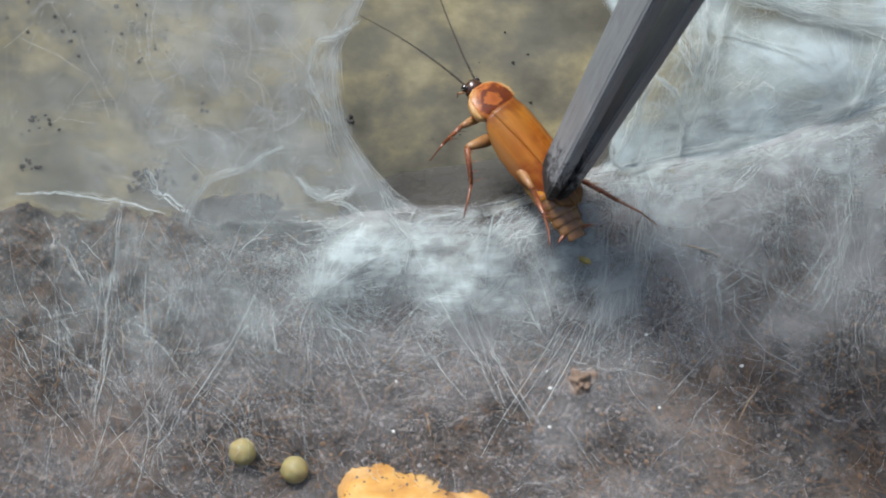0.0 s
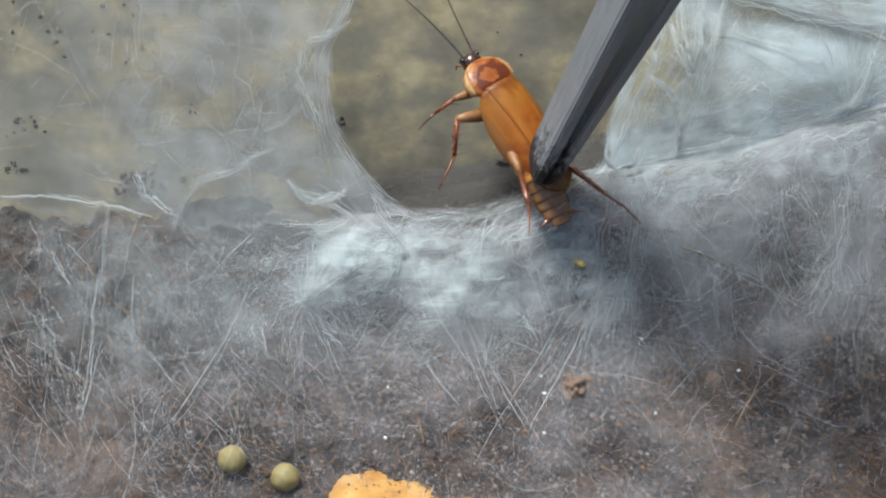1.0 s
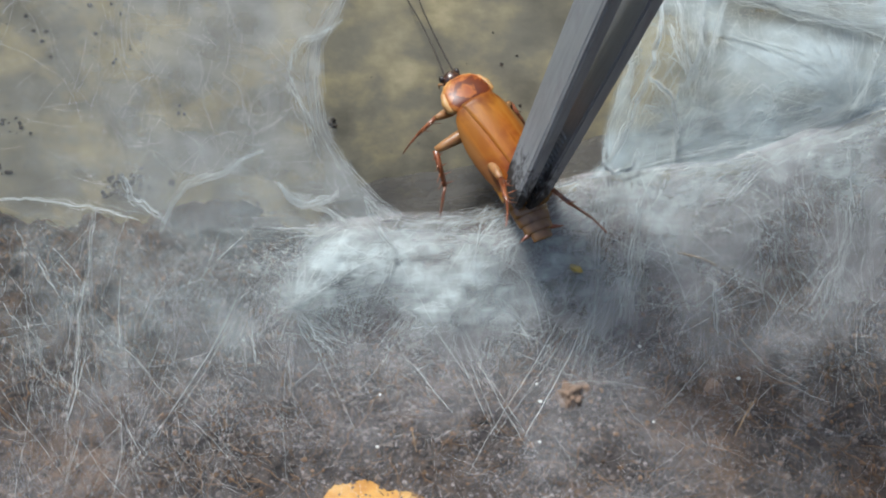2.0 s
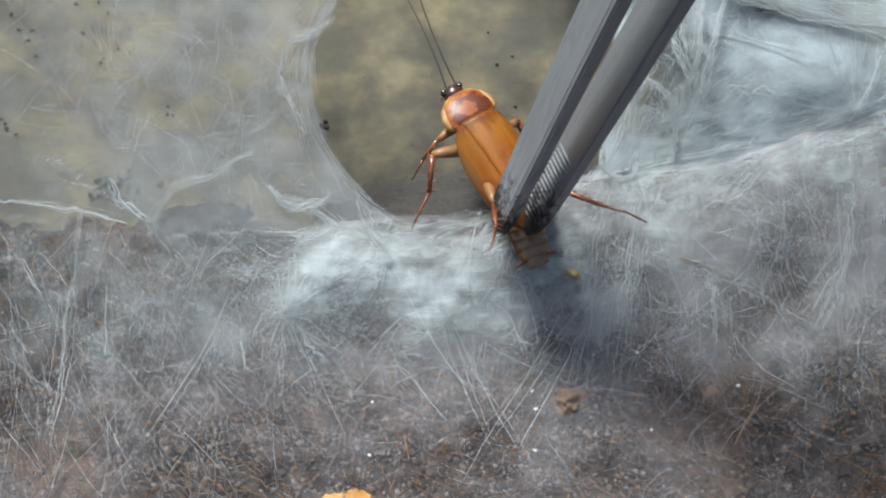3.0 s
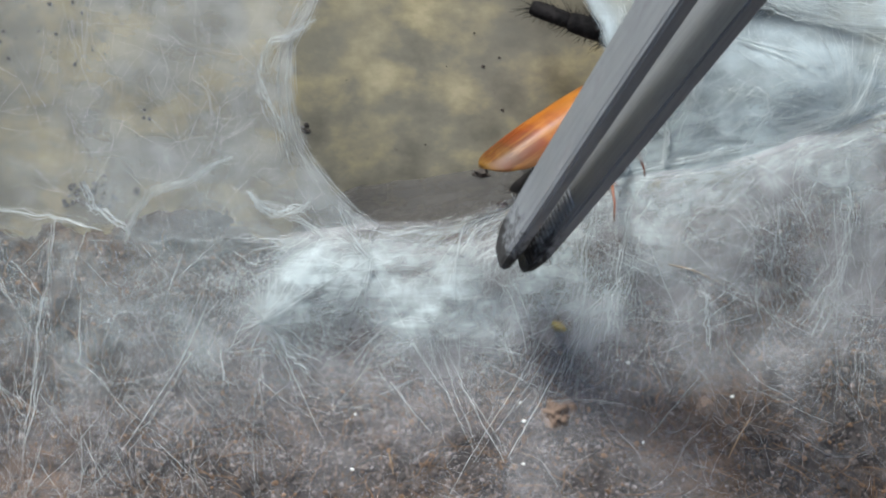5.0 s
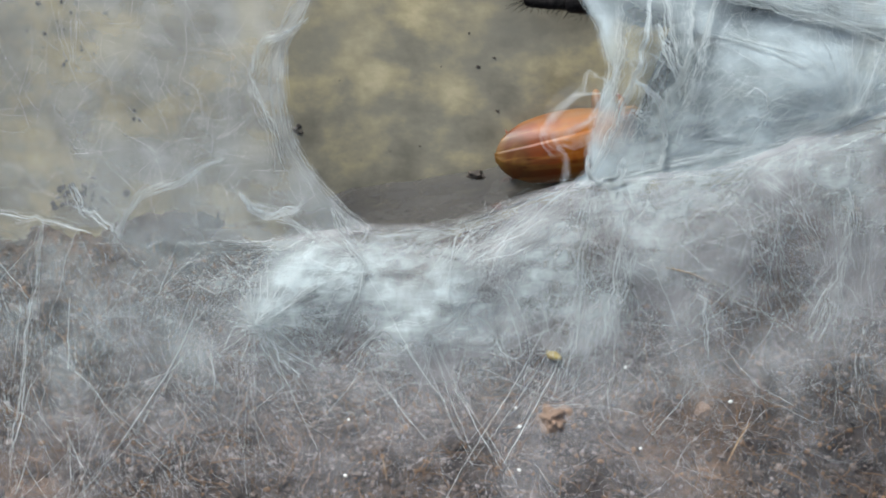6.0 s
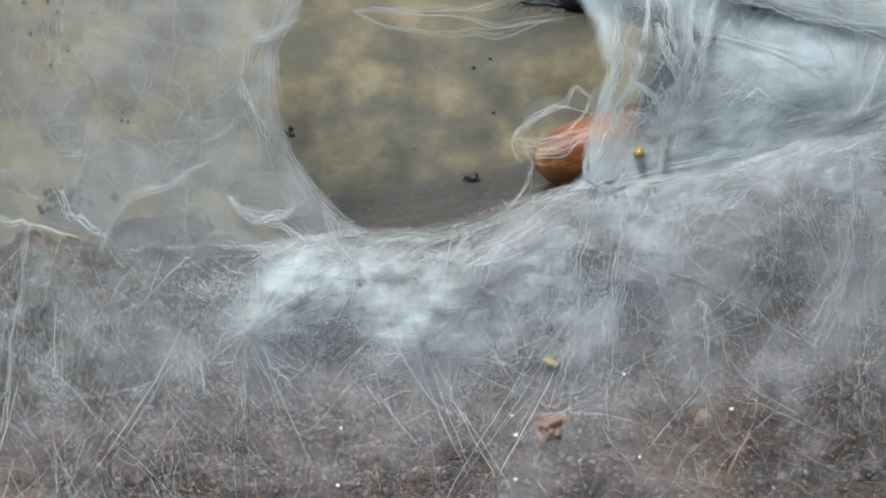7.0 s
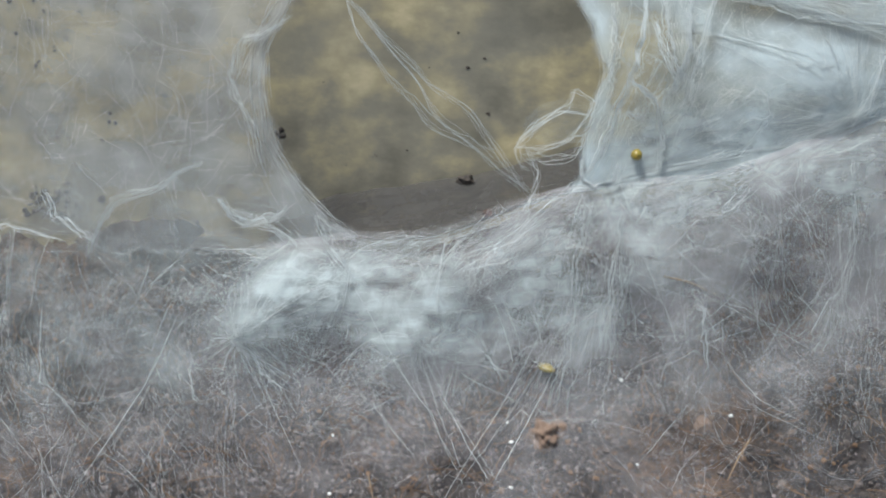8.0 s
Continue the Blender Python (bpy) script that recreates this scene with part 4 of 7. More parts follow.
web("drawn_threads", "sheaves of fine silk drawn down over the soil", [
    path_bundle(carpet, [(-28.4, 8.6), (-31.4, 12.1), (-34.5, 22.2), (-37.8, 31.6), (-43.7, 40.7)], 7, 1.6, 1.6, 501),
    path_bundle(carpet, [(-34.2, 10.4), (-35, 15.5), (-36.9, 20.5)], 6, 1.3, 1.6, 502),
    path_bundle(carpet, [(-52.7, 15.5), (-49.5, 23.8), (-46.4, 28.7), (-45.3, 35)], 6, 1.4, 1.4, 503),
    path_bundle(carpet, [(-37.8, 31.6), (-34.9, 37.4), (-32, 41.3)], 6, 0.8, 1.2, 504),
    path_bundle(carpet, [(-44.1, 4.4), (-43.9, 9.2), (-45.2, 13.4), (-45.4, 18.6), (-47.2, 22.7)], 6, 0.3, 1.8, 505),
    path_bundle(carpet, [(26.4, 6), (26.3, 15.5), (23.1, 25.5)], 6, 1.6, 2.2, 506),
    path_bundle(carpet, [(56.5, 5.4), (55.8, 13), (54.1, 25)], 10, 2.0, 2.0, 507),
    path_bundle(carpet, [(-17.4, 14.8), (-14.6, 16.6), (-9.4, 17.8)], 6, 1.4, 1.2, 509),
    path_bundle(carpet, [(-17.8, 15.2), (-18.6, 18), (-20.5, 23)], 5, 1.6, 1.0, 510),
], (0.003, 0.013), SILK, 41)


web("haze_threads", "very fine straight silk threads crossing over the crest and the veil", [
    low((-6, 9), (13, 5), 1200, -24, 42, (4, 15), 1.6, points=5, bend=0.12, seed=601),
    low((14, 9), (11, 6), 650, -35, 55, (4, 13), 1.4, points=5, bend=0.14, seed=602),
    low((42, 4), (15, 9), 550, 20, 70, (4, 14), 1.4, points=5, bend=0.16, seed=603),
    low((-40, 18), (15, 14), 200, 66, 22, (8, 30), 1.4, points=5, bend=0.12, seed=604),
    high((44, 22), (16, 9), 600, 50, 70, (4, 14), 1.4, points=5, bend=0.16, seed=605),
], (0.003, 0.017), SILK, 42)


def felt(count, seed):
    """Short fuzz that makes the soil look felted, thinner in patches."""
    r = np.random.default_rng(seed)
    x, s_ = r.uniform(-66, 66, count), r.uniform(6, 50, count)
    ok = (s_ > ridge(x)[0] + 15) & (lumps(x, s_, 33, 7) + 0.5 * lumps(x, s_, 34, 2.5) + r.normal(0, 0.4, count) + 0.5 * np.exp(-((x - 4) / 22) ** 2) - 0.5 * np.exp(-((x + 50) / 16) ** 2) - 0.5 * np.exp(-((x - 55) / 14) ** 2) > 0.1)
    x, s_ = x[ok], s_[ok]
    n = len(x)
    ang, ln = r.uniform(0, np.pi, n), 0.35 * (5.0 ** r.uniform(0, 1, n))
    k = np.linspace(-0.5, 0.5, 4)[None]
    bow = r.normal(0, 0.25, (n, 1)) * (1 - 4 * k * k)
    a = x[:, None] + ln[:, None] * (k * np.cos(ang)[:, None] - bow * np.sin(ang)[:, None])
    b = s_[:, None] + ln[:, None] * (k * np.sin(ang)[:, None] + bow * np.cos(ang)[:, None])
    up = r.uniform(-1.4, 0.1, (n, 1)) + r.normal(0, 0.15, (n, 4))
    return carpet(a, b, up)


web("soil_felt", "short grey fuzz felted over the soil", [felt(14000, 611)], (0.003, 0.010), FELT, 43)


# ---- shape helpers ----
def loft(bm, rings, sides=14):
    """A closed body through rings (y, half width, half height, z, x=0), along y; millimetres."""
    rows = []
    for ring in rings:
        y, w, h, z = ring[:4]
        x0 = ring[4] if len(ring) > 4 else 0.0
        rows.append([bm.verts.new(((x0 + w * math.cos(a)) * MM, y * MM, (z + h * math.sin(a)) * MM)) for a in [2 * math.pi * i / sides for i in range(sides)]])
    for r0, r1 in zip(rows, rows[1:]):
        for i in range(sides):
            bm.faces.new((r0[i], r0[(i + 1) % sides], r1[(i + 1) % sides], r1[i]))
    bm.faces.new(rows[0][::-1])
    bm.faces.new(rows[-1])
    return bm


def limb(bm, pts, radii, sides=8):
    """A tapering tube through points, millimetres."""
    P = [Vector(p) for p in pts]
    rows = []
    for i, p in enumerate(P):
        t = (P[min(i + 1, len(P) - 1)] - P[max(i - 1, 0)]).normalized()
        a = t.cross(Vector((0.3, 0.2, 1))).normalized()
        b = t.cross(a)
        rows.append([bm.verts.new((p + radii[i] * (a * math.cos(k) + b * math.sin(k))) * MM) for k in [2 * math.pi * j / sides for j in range(sides)]])
    for r0, r1 in zip(rows, rows[1:]):
        for i in range(sides):
            bm.faces.new((r0[i], r0[(i + 1) % sides], r1[(i + 1) % sides], r1[i]))
    bm.faces.new(rows[0][::-1])
    bm.faces.new(rows[-1])
    return bm


def lerp3(a, b, k):
    return tuple(p + (q - p) * k for p, q in zip(a, b))


def spike(bm, root, tip, r):
    limb(bm, [root, lerp3(root, tip, 0.5), tip], [r, r * 0.7, r * 0.1], 4)


def bm_ball(radius, seed, rough=0.0, squash=(1, 1, 1), level=2):
    bm = bmesh.new()
    bmesh.ops.create_icosphere(bm, subdivisions=level, radius=1.0)
    for v in bm.verts:
        n = noise.noise(v.co * 1.7 + Vector((seed * 3.1, seed, 0)))
        v.co = Vector(c * s for c, s in zip(v.co * (1 + rough * n), squash)) * radius * MM
    return bm


# ---- cockroach: head towards +y, back towards +z ----
def insect_leg(parent, hip, knee, ankle, foot, thick, spines, mat):
    """Femur, spiny tibia and thin tarsus, hinged at the hip."""
    rel = lambda p: tuple(a - b for a, b in zip(p, hip))
    k, a, f = rel(knee), rel(ankle), rel(foot)
    leg = part("leg", limb(bmesh.new(), [(0, 0, 0), lerp3((0, 0, 0), k, 0.3), lerp3((0, 0, 0), k, 0.75), k], [thick * 0.9, thick * 1.15, thick * 0.85, thick * 0.55]), mat, parent)
    leg.location = Vector(hip) * MM
    bm = limb(bmesh.new(), [k, lerp3(k, a, 0.4), a], [thick * 0.52, thick * 0.48, thick * 0.36])
    r = random.Random(len(parent.children))
    for i in range(spines):
        q = (i + 0.6) / spines
        root = lerp3(k, a, q)
        side = 1 if i % 2 else -1
        thorn = bmesh.new()
        spike(thorn, root, tuple(c + d for c, d in zip(root, (side * r.uniform(0.8, 1.5), r.uniform(-0.9, -0.1), r.uniform(-0.2, 1.2)))), thick * 0.16)
        part("spine", thorn, BROWN, leg)
    part("tibia", bm, BROWN if mat is LEG else mat, leg, "spiny red-brown shin")
    bend = tuple(m + d for m, d in zip(lerp3(a, f, 0.55), (0.15, 0.1, 0.25)))
    part("tarsus", limb(bmesh.new(), [a, lerp3(a, bend, 0.5), bend, f], [thick * 0.3, thick * 0.24, thick * 0.2, thick * 0.12], 6), BROWN, leg)
    return leg


def forewing(parent, side):
    """One leathery wing cover, hinged behind the pronotum; side -1 or 1."""
    n, m = 30, 13
    hinge = Vector((side * 0.9, 7.6, 1.9))
    bm = bmesh.new()
    sheets = []
    for off in (0.0, -0.10):
        rows = []
        for i in range(n):
            k = i / (n - 1)
            y = -16.4 * k
            edge = float(np.interp(k, [0, 0.06, 0.16, 0.3, 0.45, 0.6, 0.75, 0.88, 0.95, 1.0], [2.4, 3.2, 3.75, 4.1, 4.2, 4.1, 3.7, 2.85, 2.0, 0.6]))
            inner = -0.9 * (1 - 0.9 * k ** 3) if side < 0 else -1.7 * (1 - 0.85 * k)
            half = (edge - inner) / 2
            mid = side * ((edge + inner) / 2 - 0.9)
            row = []
            for j in range(m):
                q = j / (m - 1) * 2 - 1
                x = mid + half * q
                gx = x + hinge.x
                z = 0.85 - 0.115 * gx * gx - 0.0022 * gx ** 4 + 0.45 * math.sin(math.pi * k) - 0.9 * k * k + (0.16 if side > 0 else 0.0) * (1 - abs(q)) + off
                fold = side * q
                z += 0.08 * math.exp(-((fold - 0.35 + 0.5 * k) / 0.16) ** 2) * math.sin(math.pi * min(1, k * 1.3)) - 0.05 * math.exp(-((fold - 0.05 + 0.5 * k) / 0.14) ** 2)
                row.append(bm.verts.new((x * MM, y * MM, z * MM)))
            rows.append(row)
        sheets.append(rows)
    for s, rows in enumerate(sheets):
        for r0, r1 in zip(rows, rows[1:]):
            for j in range(m - 1):
                bm.faces.new((r0[j], r0[j + 1], r1[j + 1], r1[j]))
    t, b = sheets
    rim = [(0, j) for j in range(m)] + [(i, m - 1) for i in range(1, n)] + [(n - 1, j) for j in range(m - 2, -1, -1)] + [(i, 0) for i in range(n - 2, 0, -1)]
    for (i0, j0), (i1, j1) in zip(rim, rim[1:] + rim[:1]):
        bm.faces.new((t[i0][j0], t[i1][j1], b[i1][j1], b[i0][j0]))
    wing = part("forewing", bm, WING, parent, "glossy amber forewing with long veins")
    wing.location = hinge * MM
    return wing


def antenna(parent, side):
    """A long thread-like feeler that sweeps forward and bends outward."""
    pts, rad = [], []
    for i in range(30):
        k = i / 29
        pts.append((side * (2.2 * k + 3.0 * k * k), 20.0 * k, 0.6 * k - 1.6 * k * k))
        rad.append(0.15 * (1 - 0.8 * k))
    ob = part("antenna", limb(bmesh.new(), pts, rad, 5), GRIME, parent, "long thin dark antenna")
    ob.location = Vector((side * 0.75, 12.4, 0.1)) * MM
    return ob


HINGE_ABDOMEN = Vector((0, 0.003, 0.0003))


def cockroach():
    root = new("cockroach")
    tagged(root, "live amber-brown cockroach with glossy wings and spiny legs", "cockroach")
    part("thorax", loft(bmesh.new(), [(9.5, 1.4, 0.9, 0.3), (8, 1.9, 1.2, 0.3), (5, 2.0, 1.4, 0.4), (2, 2.0, 1.4, 0.4), (0, 1.9, 1.3, 0.4)]), THORAX, root, "tan-coloured thorax")
    belly = part("abdomen", loft(bmesh.new(), [(3.5, 1.6, 1.0, 0.3), (1, 2.6, 1.4, 0.3), (-4, 2.5, 1.3, 0.2), (-9, 1.5, 0.9, 0.1), (-11.6, 0.6, 0.35, 0.1)]), BELLY, root, "honey-yellow segmented abdomen")
    spans = [(2.6, 2.5, 1.75), (0.9, 2.75, 1.95), (-0.8, 2.85, 2.0), (-2.5, 2.8, 1.95), (-4.2, 2.65, 1.85), (-5.8, 2.45, 1.55), (-7.1, 2.35, 1.35), (-8.3, 2.2, 1.1), (-9.5, 1.9, 0.85), (-10.6, 1.3, 0.6)]
    for i, (y, w, h) in enumerate(spans):
        ring = loft(bmesh.new(), [(y + 0.5, w * 0.94, h * 0.94, 0.25), (y + 0.1, w * 0.97, h * 0.98, 0.25), (y - 1.3, w * 0.965, h * 0.965, 0.22), (y - 1.75, w * 0.945, h * 0.94, 0.2), (y - 1.8, w * 0.90, h * 0.89, 0.2)], 18)
        part("abdomen_segment", ring, BELLY if i < 5 else TAIL, belly, "" if i < 5 else "olive-brown end segment")
    for side in (-1, 1):
        part("cercus", limb(bmesh.new(), [(side * 0.7, -10.6, 0.2), (side * 1.8, -11.3, 0.2), (side * 3.2, -11.8, 0.4)], [0.3, 0.34, 0.05], 6), BROWN, belly)
    # head shield: a domed disc with a pale rim
    bm = bmesh.new()
    rings = [(11.8, 1.2, 0.25, 0.8), (11.4, 2.2, 0.45, 0.95), (10.6, 2.95, 0.6, 1.1), (9.4, 3.35, 0.7, 1.3), (8.3, 3.4, 0.75, 1.45), (7.5, 3.1, 0.7, 1.5), (7.1, 2.4, 0.5, 1.5)]
    shield = part("pronotum", loft(bm, rings, 20), PRONOTUM, root, "rust-red domed head shield")
    for side in (-1, 1):
        rim = [(side * 2.0, 11.2, 0.85), (side * 2.9, 10.3, 0.95), (side * 3.3, 9.2, 1.0), (side * 3.3, 8.2, 1.05), (side * 2.8, 7.5, 1.15)]
        part("shield_rim", limb(bmesh.new(), rim, [0.2, 0.45, 0.62, 0.58, 0.3]), PALE, shield, "pale cream rim")
    head = part("head", loft(bmesh.new(), [(13.2, 0.45, 0.5, -0.1), (12.8, 1.0, 0.9, 0), (12.0, 1.3, 1.2, -0.2), (11.2, 1.1, 1.2, -0.4), (10.6, 0.7, 0.8, -0.4)]), HEAD, root, "dark brown head")
    for side in (-1, 1):
        eye = bm_ball(0.58, 1, 0, (0.7, 0.9, 1.1))
        bmesh.ops.translate(eye, vec=Vector((side * 1.15, 12.8, -0.1)) * MM, verts=eye.verts)
        part("eye", eye, BLACK_EYE, head, "glossy black eye")
        part("palp", limb(bmesh.new(), [(side * 0.6, 12.6, -1.5), (side * 1.1, 13.1, -2.2), (side * 1.0, 12.9, -3.0)], [0.18, 0.15, 0.1], 6), LEG, head)
    wings = [forewing(root, -1), forewing(root, 1)]
    feelers = [antenna(root, -1), antenna(root, 1)]
    legs = []
    for side in (-1, 1):
        legs.append(insect_leg(root, (side * 1.5, 8.6, -0.9), (side * 5.0, 8.6, -0.6), (side * 7.6, 8.2, -2.6), (side * 9.8, 7.4, -4.4), 0.62, 5, LEG))
        legs.append(insect_leg(root, (side * 1.9, 5.2, -1.0), (side * 6.6, 6.6, -0.2), (side * 9.2, 2.8, -1.6), (side * 13.2, 0.2, -2.6), 0.78, 8, LEG))
        legs.append(insect_leg(root, (side * 1.9, 1.8, -1.0), (side * 5.0, -4.64, -0.54), (side * 9.6, -10.16, 0.27), (side * 14.0, -14.53, 0.38), 0.72, 14, LEG))
    for ob in root.children_recursive:
        if ob.name.split(".")[0] in ("forewing", "abdomen", "abdomen_segment", "thorax", "head"):
            ob.data.transform(Matrix.Diagonal((1.1, 1, 1, 1)))
        elif ob.name.split(".")[0] in ("pronotum", "shield_rim"):
            ob.data.transform(Matrix.Diagonal((0.94, 1, 1, 1)))
    belly.data.transform(Matrix.Translation(-HINGE_ABDOMEN))
    for ob in belly.children:
        ob.data.transform(Matrix.Translation(-HINGE_ABDOMEN))
    belly.location = HINGE_ABDOMEN
    return root, belly, wings, feelers, legs


# ---- tweezers: tip at the origin, handle towards +y, arms apart along x, blades broad along z ----
def tweezer_arm(parent, side):
    """A tapering steel blade with chamfered edges; its tip is ridged inside and rounded."""
    bm = bmesh.new()
    # past 55 mm, out of view, the blade is broadened to cast extra shadow
    spec = [(0.0, 1.0, 0.5), (0.5, 1.7, 0.9), (1.5, 2.2, 1.1), (4, 2.6, 1.4), (12, 2.85, 1.5), (30, 3.2, 1.7), (55, 3.7, 1.8), (70, 5.6, 2.4), (100, 7.6, 2.8), (180, 8.0, 2.8), (235, 6.2, 2.4)]
    rows = []
    for y, hz, tx in spec:
        x0 = side * (0.15 + 0.035 * min(y, 90) + 0.01 * max(0, y - 90))
        x1 = x0 + side * tx * 1.15
        c = 0.32 * min(tx, 1)
        sec = [(x0, -hz), (x0, hz), (x1 - side * c, hz), (x1, hz - c * 1.6), (x1, -hz + c * 1.6), (x1 - side * c, -hz)]
        rows.append([bm.verts.new((x * MM, y * MM, z * MM)) for x, z in sec])
    for r0, r1 in zip(rows, rows[1:]):
        for i in range(6):
            bm.faces.new((r0[i], r0[(i + 1) % 6], r1[(i + 1) % 6], r1[i]))
    bm.faces.new(rows[0])
    bm.faces.new(rows[-1][::-1])
    bmesh.ops.recalc_face_normals(bm, faces=bm.faces)
    bmesh.ops.bevel(bm, geom=[e for e in bm.edges if e.calc_face_angle(0) > 0.5], offset=0.00022, segments=2, affect="EDGES")
    arm = part("arm", bm, STEEL, parent, "grey steel arm with a ridged, dirty tip")
    for f in arm.data.polygons:
        f.use_smooth = False
    for i in range(16):
        y = 2.0 + i * 0.75
        x0 = side * (0.15 + y * 0.035)
        hz = 2.1
        part("ridge", limb(bmesh.new(), [(x0 - side * 0.02, y - 0.25, -hz * 0.92), (x0 - side * 0.08, y, 0), (x0 - side * 0.02, y + 0.25, hz * 0.92)], [0.16, 0.18, 0.16], 6), STEEL, arm)
    r = random.Random(5 + side)
    gm = bmesh.new()
    for i in range(420):
        y = abs(r.gauss(0, 5.0)) + 0.3
        hz = 1.5 if y < 3 else 2.3
        face = r.random()
        x = side * (0.15 + y * 0.035 + (0.0 if face < 0.4 else float(np.interp(y, [0, 0.5, 1.5, 4, 12, 30], [0.5, 0.9, 1.1, 1.4, 1.6, 1.8]))))
        z = r.uniform(-hz, hz)
        ball = bmesh.ops.create_icosphere(gm, subdivisions=1, radius=1.0)["verts"]
        sz = r.uniform(0.04, 0.13) if r.random() < 0.88 else r.uniform(0.15, 0.36)
        for v in ball:
            v.co = Vector(((x + v.co.x * sz * 0.25 * r.uniform(0.6, 1.2)), (y + v.co.y * sz * r.uniform(1.0, 1.9)), (z + v.co.z * sz))) * MM
    part("dirt", gm, GRIME, arm, "black soil stuck to the tip")
    return arm


def tweezers():
    root = new("tweezers")
    tagged(root, "long grey steel tweezers with soil on their tips", "tweezers")
    arms = [tweezer_arm(root, -1), tweezer_arm(root, 1)]
    bm = loft(bmesh.new(), [(228, 6.4, 5.2, 0), (234, 7.0, 6.0, 0), (241, 6.8, 6.0, 0), (246, 4.6, 4.6, 0)], 12)
    part("heel", bm, STEEL, root)
    return root, arms


# ---- tarantula: head towards -x, back towards +z ----
def spider_leg(parent, hip, pts, thick, seed):
    """A stout hairy leg from the hip through its joints."""
    r = random.Random(seed)
    segs = list(zip([(0, 0, 0)] + pts[:-1], pts))
    names = ("femur", "patella", "tibia", "tarsus")
    top = None
    hairs = bmesh.new()
    for i, (a, b) in enumerate(segs):
        w = thick * (1.0, 0.95, 0.85, 0.68)[min(i, 3)]
        bm = limb(bmesh.new(), [a, lerp3(a, b, 0.12), lerp3(a, b, 0.5), lerp3(a, b, 0.9), b], [w * 0.9, w, w * 1.02, w, w * 0.85], 10)
        for j in range(150):
            q = r.random()
            root = lerp3(a, b, q)
            d = Vector((r.gauss(0, 1), r.gauss(0, 1), r.gauss(0, 1))).normalized() + 0.5 * (Vector(b) - Vector(a)).normalized()
            tip = tuple(c + e for c, e in zip(root, d * w * r.uniform(1.4, 2.3)))
            limb(hairs, [root, tip], [0.06, 0.012], 3)
        if top is None:
            top = part("leg", bm, SPIDER, parent, "stout black hairy leg")
        else:
            part(names[min(i, 3)], bm, SPIDER, top)
    tagged(part("hairs", hairs, SPIDER, top), "fine black hairs on the leg", kind="stuff")
    top.location = Vector(hip) * MM
    return top


def tarantula():
    root = new("tarantula")
    tagged(root, "black hairy tarantula lurking behind the silk", "spider")
    part("carapace", loft(bmesh.new(), [(-5, 1.5, 1.0, 0), (-4, 3.6, 2.0, 0), (0, 5.0, 2.6, 0), (4, 4.4, 2.4, 0), (6.5, 2.4, 1.6, 0), (7.2, 0.8, 0.8, 0)], 18), SPIDER, root)
    part("abdomen", loft(bmesh.new(), [(-19, 1.2, 1.0, 0.0), (-17, 3.8, 2.2, 0.0), (-12.5, 5.2, 2.8, 0.0), (-8, 4.4, 2.4, 0.0), (-5, 1.6, 1.2, 0)], 18), SPIDER, root)
    for side in (-1, 1):
        part("chelicera", limb(bmesh.new(), [(side * 1.4, 5.5, -0.5), (side * 1.4, 8.0, -0.8), (side * 1.3, 9.2, -2.5)], [1.3, 1.3, 0.5], 10), SPIDER, root)
    legs = []
    for side in (-1, 1):
        for i, (y, reach) in enumerate(((4.5, 0.45), (1.8, 1.0), (-1.0, 0.9), (-3.2, 0.9))):
            pts = [(0, 12 * reach, 1.6), (0, 17 * reach, 1.6), (0, 26 * reach, 0.4), (0, 37 * reach, -1.0)]
            legs.append(spider_leg(root, (side * 3.4, y, 0), pts, 1.5, i + 10 * (side + 2)))
    return root, legs


roach, roach_belly, roach_wings, roach_feelers, roach_legs = cockroach()
pincers, pincer_arms = tweezers()
spider, spider_legs = tarantula()


# ---- small things on the soil ----
def on_ground(ob, x, s, lift=0.0, turn=0.0):
    p = soil_at(x, s, float(ground_h(np.array(x), np.array(s))) + lift).tolist()
    ob.matrix_basis = Matrix.Translation(p) @ Matrix.Rotation(turn, 4, "Z")
    return ob


def on_carpet(ob, x, s, lift=0.0, turn=0.0):
    p = soil_at(x, s, float(carpet_h(np.array(x), np.array(s))) + lift).tolist()
    ob.matrix_basis = Matrix.Translation(p) @ Matrix.Rotation(turn, 4, "Z")
    return ob


for i, (x, s) in enumerate(((-6.3, 24.6), (-6.6, 31.6), (14.4, 25.4), (28.9, 28.3), (14.2, 30.9), (40.5, 22.0), (14.0, 23.0), (27.6, 18.0))):
    g = part("white_grain", bm_ball(0.17 + 0.03 * (i % 3), i, 0.5, (1, 1.2, 0.8)), PERLITE)
    tagged(g, "tiny white grain caught in the silk", "grain", group="white grains")
    on_carpet(g, x, s, 0.1, i)
beads = []
for i, (x, s) in enumerate(((-26.4, 34.6), (-19.4, 37.2))):
    b = part("bead", bm_ball(1.85, i + 4, 0.06, (1, 1, 0.96), 4), BEAD)
    tagged(b, "round olive-coloured bead lying on the soil", "bead", group="olive beads")
    on_ground(b, x, s, 1.6, i)
    beads.append(b)


